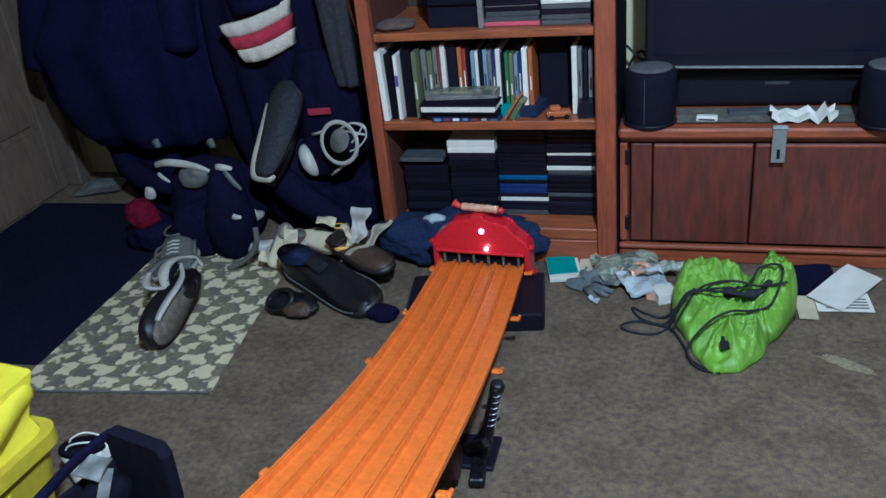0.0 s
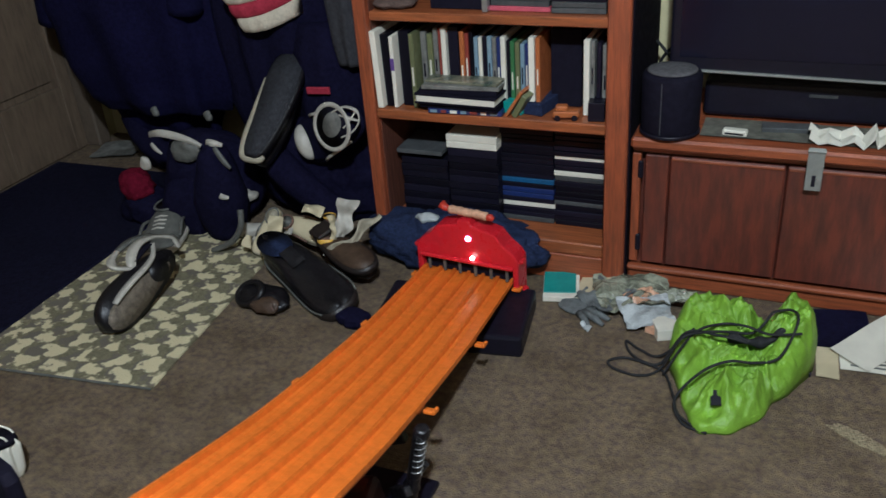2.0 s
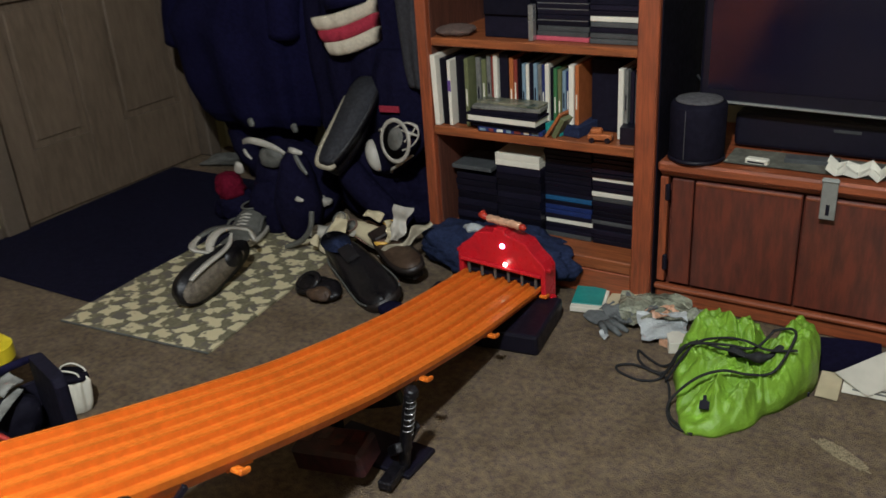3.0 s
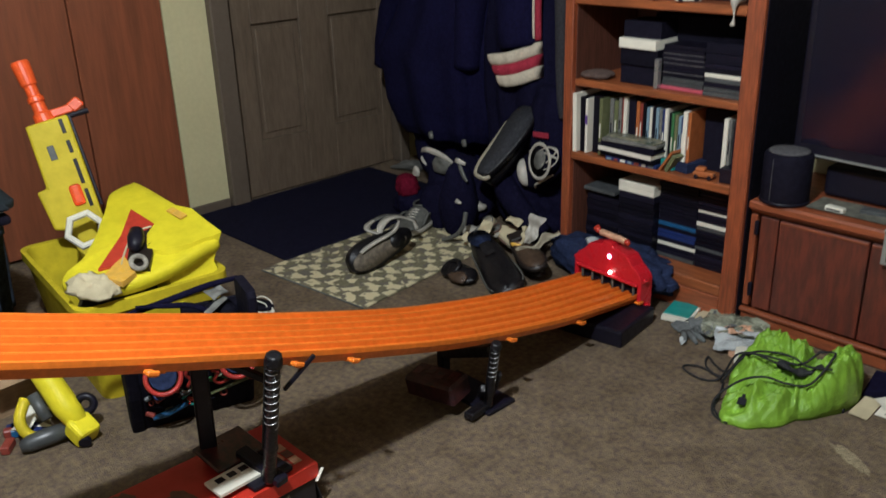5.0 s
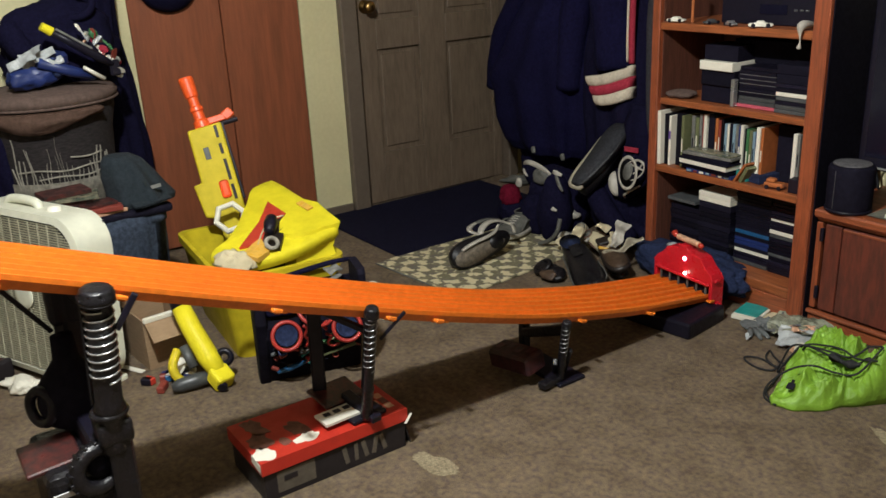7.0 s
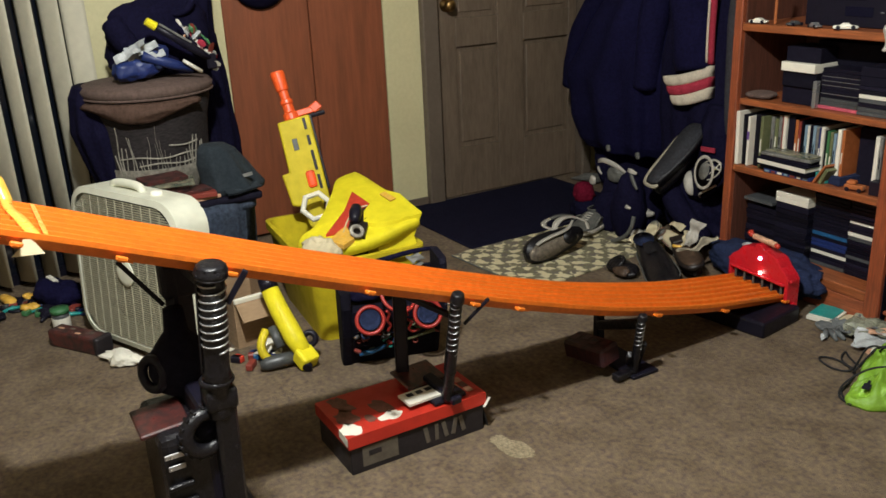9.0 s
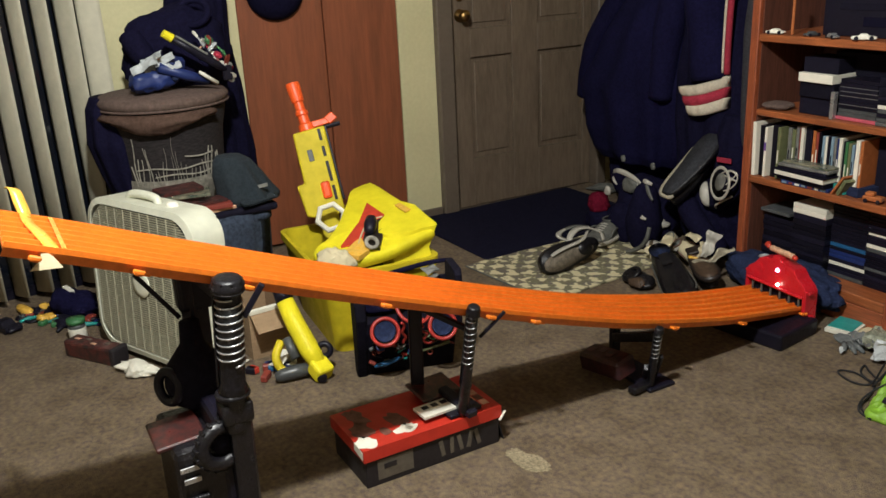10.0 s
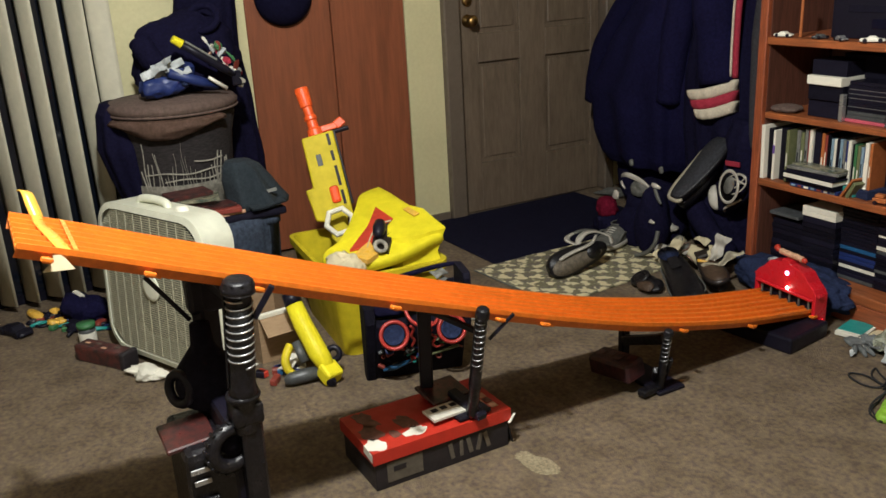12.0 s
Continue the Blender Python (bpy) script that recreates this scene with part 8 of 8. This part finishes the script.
def bag_height(x, y):
    """The slumped bag's surface: a low front lobe, a cinched groove and a raised, notched back."""
    front = 0.078 - 0.9 * max(0.0, -y - 0.05) ** 2 + 0.05 * x
    back = 0.106 + 0.022 * math.exp(-((x - 0.095) / 0.05) ** 2) + 0.012 * math.exp(-((x + 0.03) / 0.05) ** 2) - 0.055 * math.exp(-((x - 0.03 - 0.3 * (y - 0.1)) / 0.022) ** 2)
    k = min(1.0, max(0.0, (y - 0.0 + 0.25 * x) / 0.09))
    z = front * (1 - k) + back * k
    z -= 0.030 * math.exp(-((y - 0.022 + 0.3 * x) / 0.016) ** 2)
    z -= 0.020 * math.exp(-((y + 0.05 - 0.15 * x) / 0.014) ** 2) * (1 if x < 0.1 else 0.3)
    p_ = Vector((x, y, 2.7))
    a, r = math.atan2(y - 0.02, x - 0.035), math.hypot(y - 0.02, x - 0.035)
    fold = abs(noise.noise(Vector((2.3 * math.cos(a), 2.3 * math.sin(a), r * 7 + 1.3))))
    pleat = abs(noise.noise(Vector((5.5 * math.cos(a), 5.5 * math.sin(a), r * 13 + 4.1))))
    crease = abs(noise.noise(Vector((x * 20 - y * 9, y * 21 + x * 6, 7.7))))
    facet = abs(noise.noise(Vector((x * 38 + y * 17, y * 33 - x * 12, 3.1)))) + 0.5 * abs(noise.noise(Vector((x * 71 - y * 22, y * 66 + x * 30, 5.9))))
    return z + min(1.0, r / 0.06) * (0.040 * (0.26 - fold) + 0.028 * (0.25 - pleat)) + 0.046 * (0.22 - crease) + 0.020 * (0.3 - facet) + 0.003 * noise.noise(p_ * 60)


def crumple():
    """The bag's skin: rings from its outline inwards over that surface."""
    bm = bmesh.new()
    foot = [(-0.135, 0.14), (-0.150, 0.04), (-0.112, -0.07), (-0.092, -0.13), (-0.062, -0.182), (-0.035, -0.184), (0.015, -0.160), (0.052, -0.115), (0.072, -0.060), (0.112, 0.005), (0.145, 0.09), (0.13, 0.185), (0.085, 0.205), (0.03, 0.165), (-0.02, 0.18), (-0.08, 0.165)]
    loop = smooth_path([(x, y, 0) for x, y in foot], 18, True)
    c = Vector((0.01, 0.03, 0))
    rings = []
    n = 64
    for j in range(n):
        t = j / (n - 1)
        f = 1 - t if j < n - 1 else 0.01
        ring = []
        for q in loop:
            lay = min(1.0, max(0.0, (0.02 - q.y) / 0.12))
            rise = min(1.0, t / (0.16 + 0.26 * lay)) ** (0.55 + 0.2 * lay)
            d = q - c
            w = 1 + (0.05 * noise.noise(q * 26) if j else 0.05 * noise.noise(q * 26)) + (0.05 * math.sin(t / 0.16 * math.pi) if t < 0.16 else 0)
            p_ = c + d * f * w
            ring.append(Vector((p_.x, p_.y, max(0.001, rise * bag_height(p_.x, p_.y)) if j else 0.001)))
        rings.append(ring)
    return loft(bm, rings)


part("bag_cloth", crumple(), M_GREEN, GB, "", True)
part("mouth_edge", tube(bmesh.new(), smooth_path([(-0.03, 0.035, 0.088), (0.02, 0.03, 0.085), (0.06, 0.04, 0.095), (0.085, 0.07, 0.115)], 6), [0.010 + 0.004 * math.sin(k) for k in range(19)], 8), M_CORD, GB, "dark gathered mouth", True)
bm = bmesh.new()
extruded(bm, [(-0.010, 0), (0.010, 0), (0.010, 0.018), (0.003, 0.021), (0.003, 0.032), (-0.004, 0.032), (-0.004, 0.021), (-0.010, 0.018)], -0.002, 0.002, pose(-0.030, -0.150, bag_height(-0.030, -0.150) + 0.002, -62, 0, 12))
part("tag", bm, M_BLACK, GB, "small black tag")


def cord(parent, pts, r=0.0030):
    return part("cord", tube(bmesh.new(), smooth_path(pts, 7), r, 8), M_CORD, parent, "black cord", True)


def over(x, y, lift=0.005):
    return (x, y, max(0.005, max(bag_height(x + dx, y + dy) for dx in (-0.012, 0, 0.012) for dy in (-0.012, 0, 0.012)) + lift))


cord(GB, [(-0.04, -0.19, 0.006), (-0.09, -0.172, 0.005), (-0.112, -0.12, 0.02), over(-0.07, -0.085), over(-0.02, -0.06), over(0.03, -0.04), over(0.075, -0.01), over(0.10, 0.04), over(0.085, 0.085, 0.008), over(0.05, 0.085, 0.010)])
cord(GB, [over(0.05, 0.085, 0.010), over(0.02, 0.05, 0.02), over(-0.03, 0.03, 0.02), over(-0.08, 0.005, 0.012), over(-0.12, -0.02, 0.004), (-0.16, -0.02, 0.012), (-0.20, -0.045, 0.005), (-0.255, -0.035, 0.005), (-0.272, -0.012, 0.005), (-0.24, 0.01, 0.005), (-0.19, 0.0, 0.006), (-0.15, -0.02, 0.006), (-0.12, -0.09, 0.006), (-0.10, -0.15, 0.006), (-0.05, -0.188, 0.005)])
cord(GB, [over(-0.10, 0.03, 0.006), (-0.165, 0.03, 0.012), (-0.215, 0.05, 0.005), (-0.25, 0.075, 0.005), (-0.235, 0.035, 0.005), (-0.20, 0.005, 0.007), (-0.16, 0.008, 0.010), over(-0.115, 0.02, 0.006), over(-0.05, 0.012, 0.016), over(0.01, 0.01, 0.016)])
cord(GB, [(-0.15, -0.03, 0.008), over(-0.10, 0.0, 0.006), over(-0.05, 0.045, 0.008), over(0.0, 0.045, 0.018), over(0.05, 0.03, 0.018), over(0.11, 0.02, 0.008)])

# ---- litter along the cabinet ----
bk = thing("notebook", "teal-covered notebook lying open on papers", "notebook", pose(-0.055, 2.035, 0.004, 0, 0, 14))
part("pages", box(bmesh.new(), (0, 0, 0.008), (0.090, 0.118, 0.014), bevel=0.001), M_PAPER, bk)
part("cover", box(bmesh.new(), (-0.004, 0.010, 0.0165), (0.080, 0.100, 0.003), bevel=0.001), M_TEAL, bk, "teal cover")
part("open_page", sheet(0.105, 0.115, 0.010, 8, 3, 12, 0.002, pose(0.098, 0.004, 0.006, 0, -10, -12)), M_CREAMPAPER, bk, "open cream page", True)
part("open_page", sheet(0.060, 0.100, 0.006, 10, 5, 10, 0.002, pose(0.150, -0.006, 0.004, 0, 8, -30)), M_PAPER, bk, "loose white page", True)
def film(name, w, h, amp, freq, seed, material, label, category, x, y, rz, z=0.001, rx=0, ry=0, n=11):
    """A creased film or cloth lying on the carpet, cut to an uneven outline."""
    bm = sheet(w, h, amp, freq, seed, n, 0.0012)
    for v in bm.verts:
        k = 1 + 0.22 * noise.noise(Vector((v.co.x * 14, v.co.y * 14, seed))) + 0.10 * noise.noise(Vector((v.co.x * 50, v.co.y * 50, seed)))
        v.co.x, v.co.y, v.co.z = v.co.x * k, v.co.y * k, max(0.0005, v.co.z + amp * 0.7 * noise.noise(Vector((v.co.x * freq * 2.4, v.co.y * freq * 2.4, seed + 5))))
    return solo(name, bm, material, label, category, pose(x, y, z, rx, ry, rz))


GL = thing("glove", "flat dark grey-green glove on the carpet", "glove", pose(0.000, 1.965, 0, 0, 0, -24))
part("palm", lump((0.045, 0.034, 0.010), 0.2, 24, 61, 4, 0.3), M_GLOVE, GL, "", True)
for k, (a_, l_) in enumerate(((-34, 0.058), (-14, 0.070), (4, 0.066), (24, 0.052))):
    c_, s2 = math.cos(radians(a_)), math.sin(radians(a_))
    part("finger", tube(bmesh.new(), [(0.030 * c_, 0.034 * s2, 0.008), ((0.030 + l_ * 0.6) * c_, (0.034 + l_ * 0.5) * s2, 0.010), ((0.030 + l_) * c_, (0.034 + l_ * 0.8) * s2, 0.006)], [0.009, 0.009, 0.005], 8), M_GLOVE, GL, "", True)
film("plastic_bag", 0.17, 0.15, 0.026, 15, 53, M_CLEAR, "crumpled grey-green plastic bag on the carpet", "bag", 0.120, 2.040, 16)
film("plastic_bag", 0.12, 0.11, 0.020, 18, 58, M_GLOVE, "flattened dark grey plastic bag on the carpet", "bag", 0.055, 2.010, -28)
film("plastic_wrap", 0.115, 0.105, 0.016, 14, 55, M_WRAPW, "pale blue-white plastic wrap on the carpet", "wrapper", 0.170, 1.965, 25, 0.012, 8)
film("plastic_wrap", 0.10, 0.07, 0.022, 22, 57, M_CLEAR, "thin crumpled wrap along the cabinet foot", "wrapper", 0.215, 2.050, -15)
film("plastic_wrap", 0.07, 0.06, 0.018, 24, 59, M_PEACH, "pinkish crumpled wrap by the white wrap", "wrapper", 0.150, 2.015, 40, 0.014)
film("foil_scrap", 0.035, 0.014, 0.010, 40, 63, M_WRAPW, "thin pale foil scrap on the carpet", "wrapper", 0.045, 1.885, -50)
case("card_box", 0.235, 1.895, 0, (0.055, 0.06, 0.028), M_PAPER, "small white card box by the bag", "box", 25)
case("card_box", 0.20, 1.905, 0, (0.05, 0.05, 0.02), M_PEACH, "small peach packet by the bag", "box", -15)
solo("envelope", sheet(0.185, 0.095, 0.006, 7, 13, 12, 0.001), M_PAPER, "white sheet of paper leaning on another", "paper", pose(0.664, 1.985, 0.014, 4, -3, 52), group="papers on the carpet")
pp = solo("flyer", sheet(0.13, 0.09, 0.002, 7, 15, 12, 0.001), M_PAPER, "printed white flyer lying on the carpet", "paper", pose(0.655, 1.935, 0.001, 0, 0, 3), group="papers on the carpet")
for k in range(4):
    part("print_bar", box(bmesh.new(), (0.005, -0.03 + 0.014 * k, 0.0062), (0.10, 0.005, 0.001)), M_GREYC, pp)
solo("cream_card", sheet(0.045, 0.11, 0.004, 14, 59, 10, 0.002), M_CREAMPAPER, "folded cream card on the carpet", "card", pose(0.566, 1.90, 0.001, 0, 0, 2))
case("black_clip", 0.525, 1.84, 0, (0.022, 0.02, 0.012), M_BLACK, "small black clip beside the bag", "clip", 10)
# dark sheet laid down to paint the black shadow at the cabinet foot
solo("black_cloth", sheet(0.13, 0.14, 0.010, 10, 63, 12, 0.004), M_DARKCLOTH, "flat dark sheet for the black shadow against the cabinet", "cloth", pose(0.588, 2.03, 0.002, 0, 0, 8), smooth=True)
